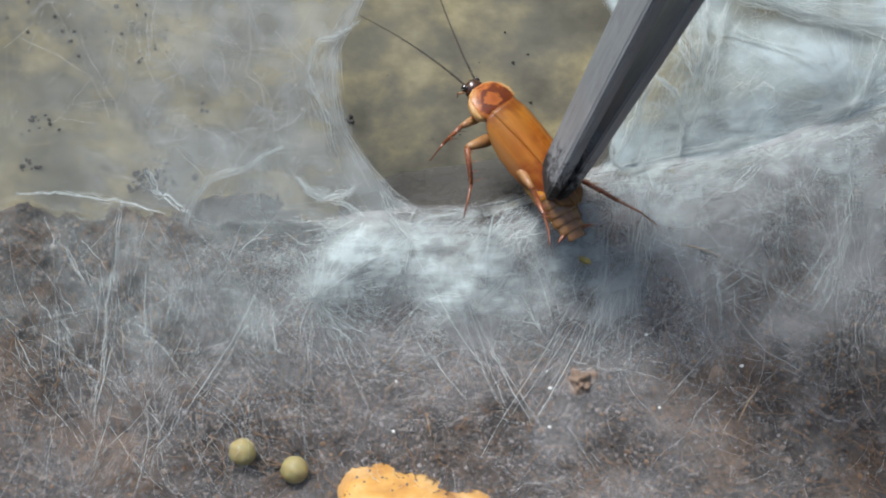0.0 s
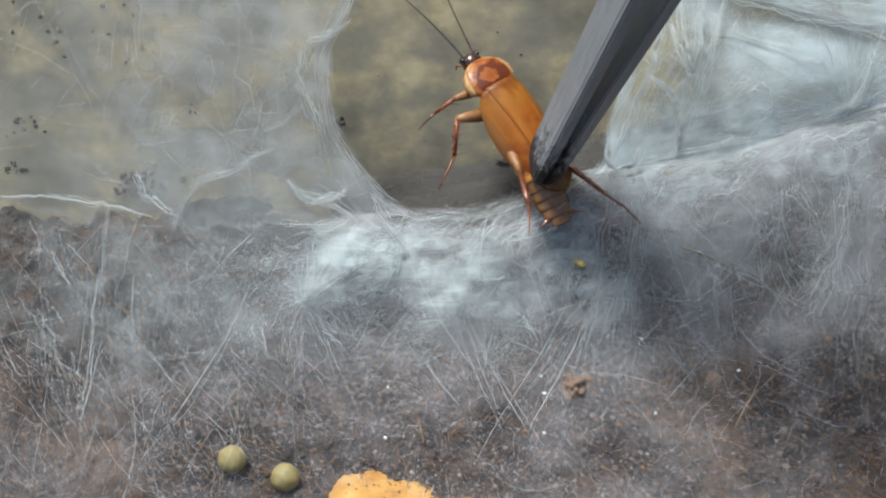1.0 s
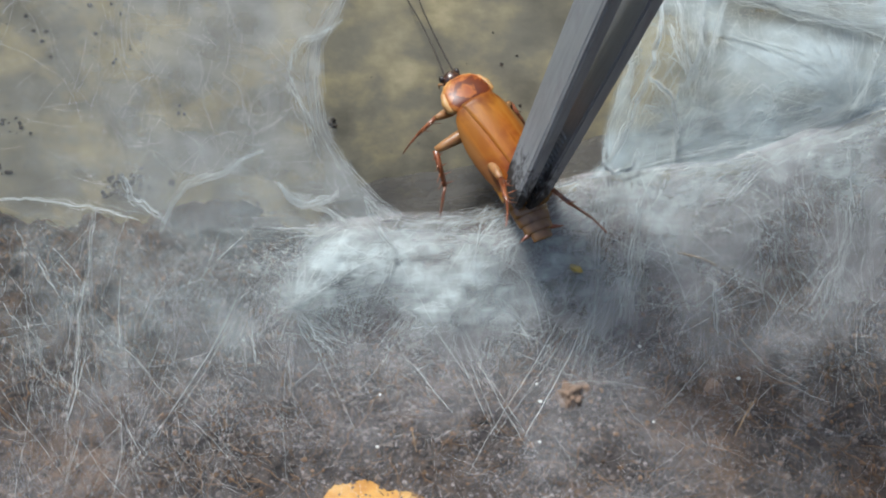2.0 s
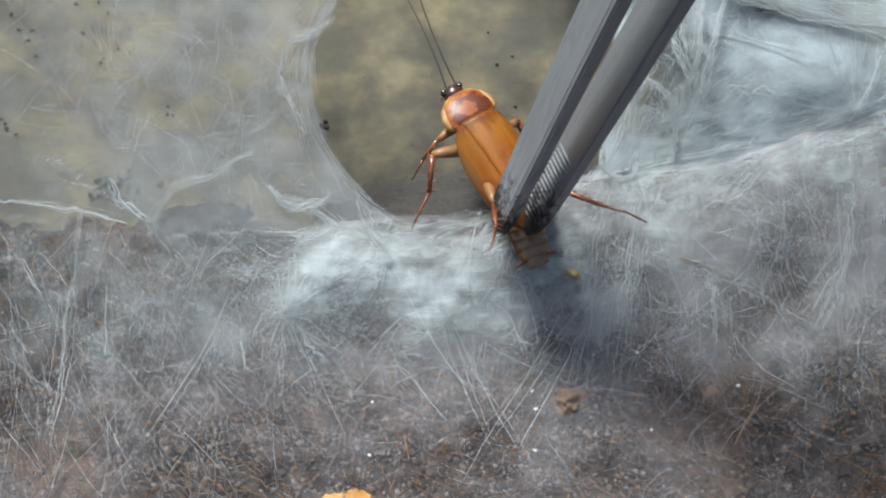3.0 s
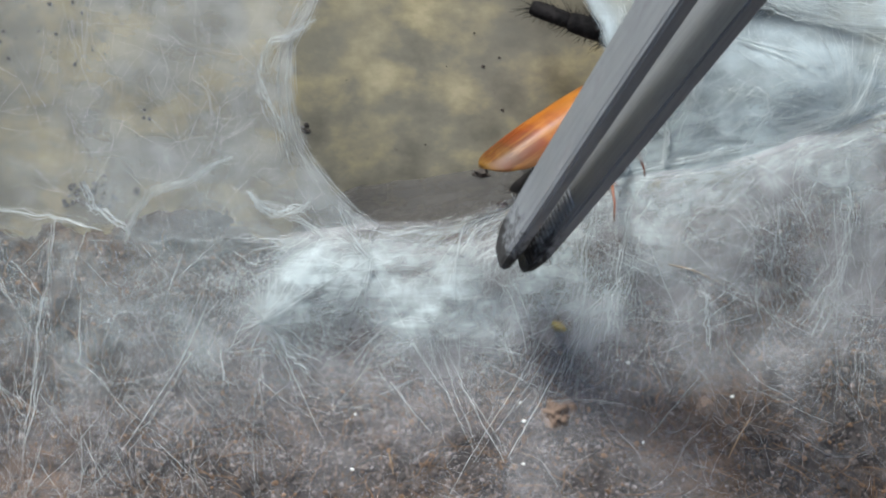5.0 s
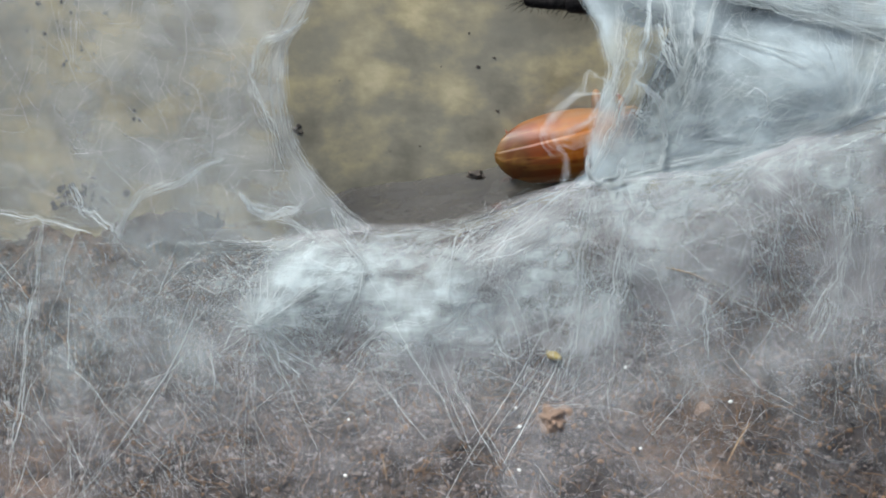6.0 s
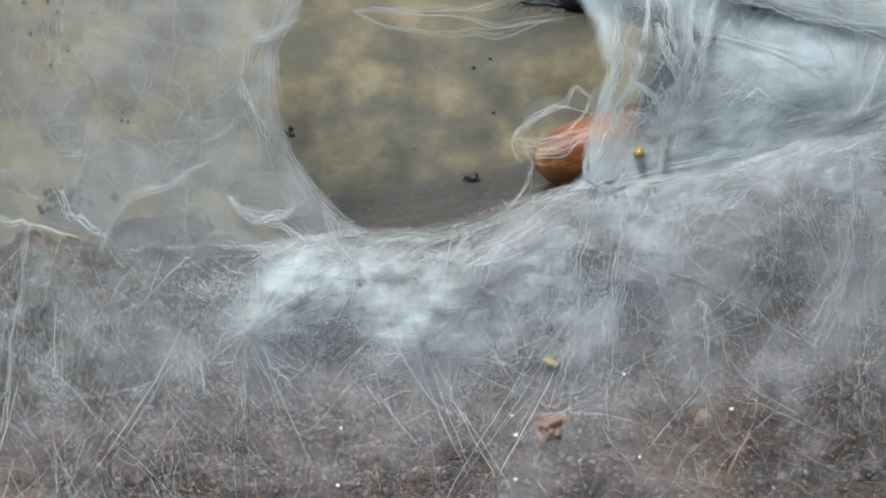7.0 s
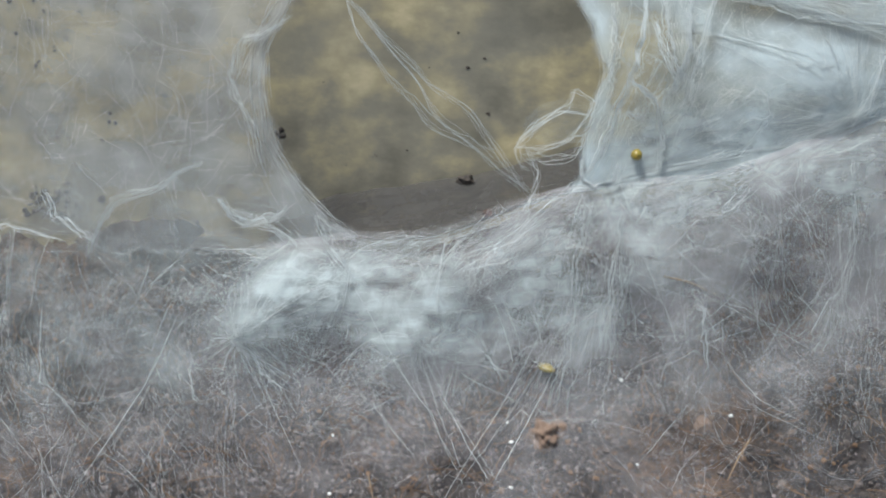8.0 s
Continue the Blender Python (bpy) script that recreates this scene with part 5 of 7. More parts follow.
def carrot_piece():
    bm = bmesh.new()
    bmesh.ops.create_icosphere(bm, subdivisions=5, radius=1.0)
    for v in bm.verts:
        p = v.co.copy()
        k = 1 / (abs(p.x) ** 4 + abs(p.y) ** 4 + abs(p.z) ** 4) ** 0.25
        p = p * k * (1 + 0.05 * noise.noise(p * 3) + 0.03 * noise.noise(p * 9))
        v.co = Vector((p.x * 10.5, p.y * 6.5, p.z * 2.6)) * MM
    c = part("carrot_piece", bm, CARROT)
    r = random.Random(44)
    sm = bmesh.new()
    for i in range(110):
        a, d = r.uniform(0, 6.283), r.uniform(0.2, 1.0) ** 0.6
        x, y = 9.8 * d * math.cos(a), 6.0 * d * math.sin(a)
        z = 2.6 * max(0.0, 1 - (x / 10.5) ** 4 - (y / 6.5) ** 4) ** 0.25
        sz = r.uniform(0.05, 0.24)
        for v in bmesh.ops.create_icosphere(sm, subdivisions=1, radius=1.0)["verts"]:
            v.co = Vector((x + v.co.x * sz, y + v.co.y * sz, z + v.co.z * sz * 0.5)) * MM
    tagged(part("soil_dust", sm, CLOD, c), "crumbs of soil on the carrot", kind="stuff")
    tagged(c, "orange carrot piece, dusted with soil", "carrot")
    return c


carrot = on_ground(carrot_piece(), -3.3, 42.2, -0.3, -0.1)
carrot.matrix_basis = carrot.matrix_basis @ pose(0, 0, 0, 6, 7, 0)


def soil_lump(radius, seed):
    """A crumbly clod: bumps at three scales."""
    bm = bmesh.new()
    bmesh.ops.create_icosphere(bm, subdivisions=4, radius=1.0)
    for v in bm.verts:
        p = v.co + Vector((seed, 2.0 * seed, 0))
        v.co = v.co * (1 + 0.5 * noise.noise(p * 1.6) + 0.3 * noise.noise(p * 4) + 0.18 * noise.noise(p * 10)) * radius * MM
    return part("soil_lump", bm, LUMP)


for radius, x, s, lift, seed in ((1.7, 18.4, 24.2, 0.5, 3), (1.1, 20.0, 23.4, 0.5, 5), (0.9, 37.2, 23.0, 0.6, 7)):
    tagged(on_ground(soil_lump(radius, seed), x, s, lift, seed), "reddish-brown crumbly lump of coco soil under silk", "soil lump")


def twig(points, thick):
    """A bent dry stalk that lies on the web: places across and down the slope."""
    a, b = np.array(points, float).T
    k = np.linspace(0, 1, 10)
    a, b = np.interp(k, np.linspace(0, 1, len(a)), a), np.interp(k, np.linspace(0, 1, len(b)), b)
    P = soil_at(a, b, carpet_h(a, b) + 0.1 + 0.15 * np.sin(k * 5)) * 1000
    rad = [float(thick * (1 - 0.5 * abs(2 * q - 1)) * (1 + 0.15 * math.sin(9 * q))) for q in k]
    return part("twig", limb(bmesh.new(), P.tolist(), rad, 7), TWIG)


for points, thick in (([(42.6, 24.8), (41.0, 27.1), (39.3, 30.1)], 0.12), ([(32.0, 8.6), (35.6, 9.3), (39.3, 10.4)], 0.16), ([(-2.2, 29.3), (-1.9, 30.8), (-1.6, 32.3)], 0.08)):
    tagged(twig(points, thick), "thin dry tan twig lying in the silk", "twig", group="dry twigs")
drop = tagged(part("yellow_seed", bm_ball(1.0, 2, 0.15, (0.62, 1.1, 0.5), 3), DROP), "small glossy yellow seed caught in the silk", "seed")
seed_held = on_carpet(drop, 18.9, 10.6, 2.0, 0.6).matrix_basis.copy()
seed_fallen = on_carpet(drop, 18.7, 16.8, 0.1, 0.9).matrix_basis.copy()
drop2 = tagged(part("amber_bead", bm_ball(0.65, 5, 0.15, (1, 1, 1), 3), DROP), "small amber droplet hanging in the silk", "droplet")
droplet_low, droplet_high = Matrix.Translation(wall_at(31, 10.5, 9.5).tolist()), Matrix.Translation(wall_at(28.5, 15.7, 13.2).tolist())
dark = tagged(part("soil_crumb", bm_ball(0.75, 8, 0.9, (1.3, 0.8, 0.7), 3), GRIME), "dark soil crumb on the tunnel floor", "soil crumb")
dark.location = wall_at(9.6, 9.8, 0.9).tolist()
red = tagged(part("soil_crumb", bm_ball(0.55, 9, 0.6, (1.2, 0.8, 0.8), 3), HEAD), "dark red-brown crumb stuck to the web's rim", "soil crumb")
red.location = wall_at(11.6, 8.6, 12.4).tolist()


def scatter_lumps(name, label, count, size, mat, seed, area=(62, -3, 50), core=None):
    """Loose crumbs of soil, one mesh."""
    r = np.random.default_rng(seed)
    bm = bmesh.new()
    bmesh.ops.create_icosphere(bm, subdivisions=1, radius=1.0)
    base = np.array([v.co[:] for v in bm.verts])
    tri = np.array([[v.index for v in f.verts] for f in bm.faces])
    bm.free()
    x, s = r.uniform(-area[0], area[0], count), r.uniform(area[1], area[2], count)
    s = np.maximum(s, ridge(x)[0] + np.where(x < -20, r.uniform(0.8, 6, count), r.uniform(5, 12, count)))
    if core:
        ok = np.exp(-((x - core[0]) / core[1]) ** 2) > r.uniform(0, 1, count)
        x, s, count = x[ok], s[ok], int(ok.sum())
    sz = size[0] * (size[1] / size[0]) ** (r.uniform(0, 1, count) ** 2)
    V = base[None] * (1 + r.normal(0, 0.22, (count, len(base), 1))) * r.uniform(0.6, 1.3, (count, 1, 3)) * sz[:, None, None] * MM
    V = V + soil_at(x, s, ground_h(x, s) + sz * 0.2)[:, None]
    F = tri[None] + (np.arange(count) * len(base))[:, None, None]
    me = bpy.data.meshes.new(name)
    me.from_pydata(V.reshape(-1, 3).tolist(), [], F.reshape(-1, 3).tolist())
    me.materials.append(mat)
    return tagged(new(name, me), label, "soil", kind="stuff")


scatter_lumps("soil_crumbs", "dark crumbs of coco soil strewn over the ground", 14000, (0.12, 0.55), CLOD, 71)
scatter_lumps("coir_crumbs", "rusty brown crumbs of coir in the soil", 5200, (0.1, 0.45), COIR, 72)
scatter_lumps("dusted_crumbs", "small soil crumbs dusted pale grey with silk", 15000, (0.08, 0.34), DUSTED, 74, core=(2, 32))
r_ = np.random.default_rng(73)
fib_x, fib_s, fib_a, fib_l = r_.uniform(-60, 60, 1500), r_.uniform(0, 48, 1500), r_.uniform(0, np.pi, 1500), r_.uniform(1.5, 6, 1500)
kk = np.linspace(-0.5, 0.5, 6)[None] * fib_l[:, None]
fa, fb = fib_x[:, None] + kk * np.cos(fib_a)[:, None] + 0.25 * np.sin(kk * 2), fib_s[:, None] + kk * np.sin(fib_a)[:, None]
fibre_P = soil_at(fa, fb, ground_h(fa, fb) + 0.25 + r_.uniform(0, 0.8, (1500, 1)))
tagged(tubes("coir_fibres", fibre_P, r_.uniform(0.03, 0.09, 1500) * MM, COIR), "thin brown coir fibres lying in the soil", "fibre", kind="stuff")


def wall_specks(name, label, spots, seed):
    """Flat crumbs of dried dirt stuck to the back wall: (x, u, spread, count, size)."""
    r = np.random.default_rng(seed)
    bm = bmesh.new()
    bmesh.ops.create_icosphere(bm, subdivisions=1, radius=1.0)
    base = np.array([v.co[:] for v in bm.verts])
    tri = np.array([[v.index for v in f.verts] for f in bm.faces])
    bm.free()
    V, F = [], []
    for x, u, spread, count, size in spots:
        for _ in range(count):
            sz = size * r.uniform(0.3, 1.0) ** 2 + 0.08
            cx, cu = x + r.normal(0, spread), u + r.normal(0, spread * 0.6)
            b = base * (1 + r.normal(0, 0.3, (len(base), 1))) * sz
            F.append(tri + len(V) * len(base))
            V.append(wall_at(cx + b[:, 0] * r.uniform(0.7, 1.6), cu + b[:, 1], 0.05 + b[:, 2] * 0.3))
    me = bpy.data.meshes.new(name)
    me.from_pydata(np.concatenate(V).tolist(), [], np.concatenate(F).tolist())
    me.materials.append(GRIME)
    return tagged(new(name, me), label, "dirt", kind="stuff")


wall_specks("wall_dirt", "dark specks of dried dirt stuck to the wall", [
    (-52, 30, 4, 16, 0.30), (-40, 27, 6, 34, 0.18), (-41, 6.5, 1.8, 70, 0.34), (-56, 15, 1.6, 14, 0.3), (-57, 9, 1.2, 12, 0.3), (-12.4, 15.2, 0.7, 6, 0.35),
    (-5, 26, 6, 4, 0.14), (5, 20, 9, 4, 0.12), (-25, 18, 10, 18, 0.24), (2, 7.5, 5, 3, 0.25)], 91)


# ---- silk that moves ----
def silk_part(name, lines, radius, parent, label=""):
    ob = tubes(name, np.array(lines) * MM, np.full(len(lines), radius * MM), SILK)
    ob.parent = parent
    return tagged(ob, label=label)


def loose_thread():
    """Torn strands that swing about their upper end: hinge at the origin, hanging towards +x."""
    root = tagged(new("loose_silk"), "torn white silk strands swinging across the opening", "silk strand")
    r = np.random.default_rng(95)
    k = np.linspace(0, 1, 26)
    for j, (sag, amp, ln) in enumerate(((1.2, 1.1, 33), (-0.8, 1.3, 30), (3.0, 1.0, 24))):
        for n in range(5):
            w = np.cumsum(r.normal(0, 0.09, (2, 26)), 1)
            y = -sag * np.sin(np.pi * k) + amp * (np.sin(k * 8 + j * 2) + 0.4 * np.sin(k * 21 + j)) * k * (1 - k) * 2
            silk_part("strand", [np.stack([k * ln, y + w[0], w[1] + 0.6 * j * k], -1)], 0.016 + 0.012 * (n == 0), root)
    return root


def silk_tuft():
    """A crumpled scrap of veil with threads, about 10 mm wide; it hangs from the edge of the opening."""
    root = tagged(new("silk_tuft"), "crumpled scrap of torn silk at the edge of the opening", "silk tuft")
    r = np.random.default_rng(96)
    loops = [[(0, 0), (-4, 1), (-8, -1.5), (-9.4, -3), (-8.6, -5), (-7.8, -5.6)], [(-9.2, -3), (-6, -3.2), (-2.5, -2.5), (0.5, -2)], [(0, 1.5), (-2.5, 3), (-3, 1), (-7, -0.5), (-9, -2.8)],
             [(-8.2, -3.2), (-7.2, -6), (-8, -9), (-10.5, -12)], [(0.5, 3), (-1, 0), (-3, -2), (-5, -3), (-8.6, -3.6)], [(0, -1), (-3, -4.5), (-6, -4.6), (-8.4, -3.4)]]
    for j, pts in enumerate(loops):
        q = np.array(pts, float)
        k = np.linspace(0, 1, 20)
        a, b = np.interp(k, np.linspace(0, 1, len(q)), q[:, 0]), np.interp(k, np.linspace(0, 1, len(q)), q[:, 1])
        for n in range(6):
            w = np.cumsum(r.normal(0, 0.10, (3, 20)), 1)
            silk_part("strand", [np.stack([a + w[0], b + w[1], w[2]], -1)], 0.012 + 0.012 * (n == 0), root)
    gx_, gy_ = np.meshgrid(np.linspace(-8.5, 0.5, 24), np.linspace(-3.4, 2.0, 18))
    sheet = np.stack([gx_, gy_ + 0.12 * (gx_ + 8) , 0.5 * lumps(gx_, gy_, 97, 5)], -1) * MM
    scrap = grid_mesh("scrap", sheet, FILM_CURTAIN, keep=((gx_ + 4) / 4.6) ** 2 + ((gy_ + 0.7) / 2.7) ** 2 < 1, density=np.full_like(gx_, 0.15), plan=(gx_, gy_))
    scrap.parent = root
    return root


swinging = loose_thread()
tuft = silk_tuft()


# ---- what moves ----
def motions():
    walk(roach, [
        (0, pose(0.01177, -0.00817, 0.01651, 35.5, -8.1, 44.9)),
        (0.2, pose(0.01250, -0.00782, 0.01702, 36.1, -7.5, 44.4)),
        (0.5, pose(0.01153, -0.00749, 0.01745, 37.4, -8.0, 42.0)),
        (0.8, pose(0.01096, -0.00741, 0.01756, 39.2, -8.9, 38.3)),
        (1, pose(0.01161, -0.00654, 0.01883, 39.1, -8.9, 38.1)),
        (1.2, pose(0.01257, -0.00611, 0.01950, 39.2, -8.6, 37.8)),
        (1.5, pose(0.01054, -0.00666, 0.01799, 38.5, -11.5, 31.6)),
        (1.7, pose(0.00974, -0.00682, 0.01806, 31.6, -11.7, 33.9)),
        (2.2, pose(0.00968, -0.00779, 0.01650, 33.5, -13.7, 30.5)),
        (2.8, pose(0.01007, -0.00905, 0.01545, 37.1, -15.2, 28.0)),
        (3, pose(0.01026, -0.00893, 0.01571, 36.8, -15.6, 28.0)),
        (3.2, pose(0.01059, -0.00734, 0.01558, 24.1, -5.2, 16.6)),
        (3.3, pose(0.00989, -0.00850, 0.01433, 13.9, -8.3, 24.6)),
        (3.5, pose(0.00883, -0.00870, 0.01387, 2.5, -5.5, 23.0)),
        (3.6, pose(0.00859, -0.01024, 0.01359, -0.7, -4.8, 27.3)),
        (3.7, pose(0.00823, -0.01055, 0.01220, -17.4, -6.9, 31.5)),
        (3.8, pose(0.00836, -0.01095, 0.01320, -11.4, -19.0, 27.6)),
        (3.9, pose(0.00706, -0.01063, 0.01347, -3.0, -48.0, 7.7)),
        (4, pose(0.00533, -0.01224, 0.01477, 8.1, -59.4, -18.4)),
        (4.1, pose(0.00268, -0.01680, 0.01563, 49.3, -33.5, -70.6)),
        (4.2, pose(0.00378, -0.01454, 0.01835, 37.3, -29.5, -73.6)),
        (4.3, pose(0.00428, -0.01343, 0.01994, 35.9, -29.3, -74.0)),
        (4.5, pose(0.00642, -0.01177, 0.02048, 29.1, -27.1, -75.1)),
        (4.7, pose(0.01146, -0.01000, 0.02029, 24.0, -23.9, -72.0)),
        (5.2, pose(0.01867, -0.00279, 0.01800, 16.6, -12.0, -65.6)),
        (5.8, pose(0.01962, 0.00052, 0.01532, 8.5, 42.8, -75.8)),
        (6, pose(0.02006, 0.00020, 0.01499, 13.0, 61.0, -70.2)),
        (6.2, pose(0.02034, 0.00001, 0.01473, 11.1, 61.4, -72.6)),
        (6.5, pose(0.02173, 0.00035, 0.01498, 11.0, 61.4, -72.8)),
        (6.8, pose(0.02346, 0.00015, 0.01458, 19.7, 59.4, -62.0)),
        (7, pose(0.02519, 0.00040, 0.01496, 16.8, 44.3, -65.5)),
        (7.2, pose(0.02429, -0.00017, 0.01420, 21.1, 10.5, -66.4)),
        (7.3, pose(0.02587, 0.00044, 0.01351, 17.5, 17.4, -68.5)),
        (7.4, pose(0.04600, 0.00189, 0.01665, 23.9, 17.6, -65.3)),
        (7.7, pose(0.07400, 0.00262, 0.01943, 20.6, 17.4, -69.1)),
        (8, pose(0.08400, 0.00279, 0.01968, 20.2, 17.4, -69.6)),
    ])
    walk(roach_belly, [
        (0, pose(0.00000, 0.00300, 0.00030, 2, 0, -9)),
        (1.2, pose(0.00000, 0.00300, 0.00030, 2, 0, -9)),
        (1.7, pose(0.00000, 0.00300, 0.00030, 2, 0, -9)),
        (3, pose(0.00000, 0.00300, 0.00030, 3, 0, -9)),
        (3.3, pose(0.00000, 0.00300, 0.00030, 8, 0, -4)),
        (3.6, pose(0.00000, 0.00300, 0.00030, 14, 0, 0)),
        (3.8, pose(0.00000, 0.00300, 0.00030, 50, 0, 0)),
        (3.9, pose(0.00000, 0.00300, 0.00030, 68, 0, 0)),
        (4.0, pose(0.00000, 0.00300, 0.00030, 72, 0, 0)),
        (4.2, pose(0.00000, 0.00300, 0.00030, 68, 0, 0)),
        (4.5, pose(0.00000, 0.00300, 0.00030, 66, 0, 0)),
        (4.7, pose(0.00000, 0.00300, 0.00030, 78, 0, 0)),
        (5.3, pose(0.00000, 0.00500, -0.00020, 10, 0, 0)),
        (5.8, pose(0.00000, 0.00820, -0.00050, 4, 0, 0)),
        (8, pose(0.00000, 0.00820, -0.00050, 4, 0, 0)),
    ])
    walk(roach_wings[0], [
        (0, pose(-0.00090, 0.00760, 0.00190, 0.0, -0.0, 1.0)),
        (3.0, pose(-0.00090, 0.00760, 0.00190, 0.0, -0.0, 1.0)),
        (3.25, pose(-0.00090, 0.00760, 0.00190, 0.0, -0.0, 0.0)),
        (3.4, pose(-0.00090, 0.00760, 0.00190, 0.0, -0.0, -2.0)),
        (3.6, pose(-0.00090, 0.00760, 0.00190, -6.0, -0.4, -4.0)),
        (3.7, pose(-0.00090, 0.00760, 0.00190, -28.2, -2.1, -12.5)),
        (3.8, pose(-0.00090, 0.00760, 0.00190, -19.6, 6.3, -12.7)),
        (3.9, pose(-0.00090, 0.00760, 0.00190, 5.6, 34.4, -1.8)),
        (4.0, pose(-0.00090, 0.00760, 0.00190, 31.3, 40.8, 18.6)),
        (4.1, pose(-0.00090, 0.00760, 0.00190, 30.0, 37.4, 15.9)),
        (4.2, pose(-0.00090, 0.00760, 0.00190, 37.1, 41.0, 23.3)),
        (4.3, pose(-0.00090, 0.00760, 0.00190, 32.2, 46.9, 20.6)),
        (4.4, pose(-0.00090, 0.00760, 0.00190, 37.5, 45.4, 24.4)),
        (4.5, pose(-0.00090, 0.00760, 0.00190, 27.4, 50.0, 17.8)),
        (4.6, pose(-0.00090, 0.00760, 0.00190, 23.7, 48.7, 14.2)),
        (4.7, pose(-0.00090, 0.00760, 0.00190, -0.2, 44.1, -4.5)),
        (5.3, pose(-0.00090, 0.00760, 0.00190, 2.0, -0.0, 0.0)),
        (5.8, pose(-0.00090, 0.00760, 0.00190, 0.0, -0.0, 1.0)),
        (8, pose(-0.00090, 0.00760, 0.00190, 0.0, -0.0, 1.0)),
    ])
    walk(roach_wings[1], [
        (0, pose(0.00090, 0.00760, 0.00190, 0.0, -0.0, -2.0)),
        (3.0, pose(0.00090, 0.00760, 0.00190, 0.0, -0.0, -2.0)),
        (3.25, pose(0.00090, 0.00760, 0.00190, 0.0, -0.0, 0.0)),
        (3.4, pose(0.00090, 0.00760, 0.00190, 0.0, -0.0, 2.0)),
        (3.6, pose(0.00090, 0.00760, 0.00190, -6.0, 0.4, 4.0)),
        (3.7, pose(0.00090, 0.00760, 0.00190, -28.1, 3.1, 14.2)),
        (3.8, pose(0.00090, 0.00760, 0.00190, -20.8, -9.3, 15.9)),
        (3.9, pose(0.00090, 0.00760, 0.00190, 3.2, 40.0, 0.0)),
        (4.0, pose(0.00090, 0.00760, 0.00190, 30.0, 50.0, 19.0)),
        (4.1, pose(0.00090, 0.00760, 0.00190, 29.0, 47.0, 16.0)),
        (4.2, pose(0.00090, 0.00760, 0.00190, 36.0, 50.0, 23.0)),
        (4.3, pose(0.00090, 0.00760, 0.00190, 31.0, 56.0, 20.0)),
        (4.4, pose(0.00090, 0.00760, 0.00190, 36.0, 55.0, 24.0)),
        (4.5, pose(0.00090, 0.00760, 0.00190, 26.0, 58.0, 17.0)),
        (4.6, pose(0.00090, 0.00760, 0.00190, 22.0, 56.0, 13.0)),
        (4.7, pose(0.00090, 0.00760, 0.00190, 2.0, 48.0, -3.0)),
        (5.3, pose(0.00090, 0.00760, 0.00190, 2.0, -6.0, -0.2)),
        (5.8, pose(0.00090, 0.00760, 0.00190, 0.0, -0.0, -1.0)),
        (8, pose(0.00090, 0.00760, 0.00190, 0.0, -0.0, -1.0)),
    ])
    walk(roach_feelers[0], [
        (0, pose(-0.00075, 0.01240, 0.00010, 0, 0, 5)),
        (0.5, pose(-0.00075, 0.01240, 0.00010, 0, 0, 3)),
        (1, pose(-0.00075, 0.01240, 0.00010, 0, 0, 0)),
        (1.5, pose(-0.00075, 0.01240, 0.00010, 0, 0, -19)),
        (1.7, pose(-0.00075, 0.01240, 0.00010, 0, 0, -22)),
        (2.8, pose(-0.00075, 0.01240, 0.00010, 0, 0, -21)),
        (3.2, pose(-0.00075, 0.01240, 0.00010, 5, 0, -22)),
        (3.35, pose(-0.00075, 0.01240, 0.00010, 30, 0, -18)),
        (3.5, pose(-0.00075, 0.01240, 0.00010, 60, 0, -12)),
        (3.7, pose(-0.00075, 0.01240, 0.00010, 80, 0, -10)),
        (4.0, pose(-0.00075, 0.01240, 0.00010, 85, 0, -10)),
        (4.2, pose(-0.00075, 0.01240, 0.00010, 118, 0, -14)),
        (4.5, pose(-0.00075, 0.01240, 0.00010, 95, 0, -6)),
        (5, pose(-0.00075, 0.01240, 0.00010, 20, 0, 0)),
        (8, pose(-0.00075, 0.01240, 0.00010, 0, 0, 0)),
    ])
    walk(roach_feelers[1], [
        (0, pose(0.00075, 0.01240, 0.00010, 0, 0, -8)),
        (0.5, pose(0.00075, 0.01240, 0.00010, 0, 0, -5)),
        (1, pose(0.00075, 0.01240, 0.00010, 0, 0, 0)),
        (1.5, pose(0.00075, 0.01240, 0.00010, 0, 0, -2)),
        (1.7, pose(0.00075, 0.01240, 0.00010, 0, 0, 0)),
        (2.8, pose(0.00075, 0.01240, 0.00010, 0, 0, 2)),
        (3.2, pose(0.00075, 0.01240, 0.00010, 5, 0, 1)),
        (3.35, pose(0.00075, 0.01240, 0.00010, 30, 0, 0)),
        (3.5, pose(0.00075, 0.01240, 0.00010, 60, 0, 2)),
        (3.7, pose(0.00075, 0.01240, 0.00010, 80, 0, 6)),
        (4.0, pose(0.00075, 0.01240, 0.00010, 90, 0, 0)),
        (4.2, pose(0.00075, 0.01240, 0.00010, 125, 0, 4)),
        (4.5, pose(0.00075, 0.01240, 0.00010, 100, 0, 6)),
        (5, pose(0.00075, 0.01240, 0.00010, 20, 0, 0)),
        (8, pose(0.00075, 0.01240, 0.00010, 0, 0, 0)),
    ])
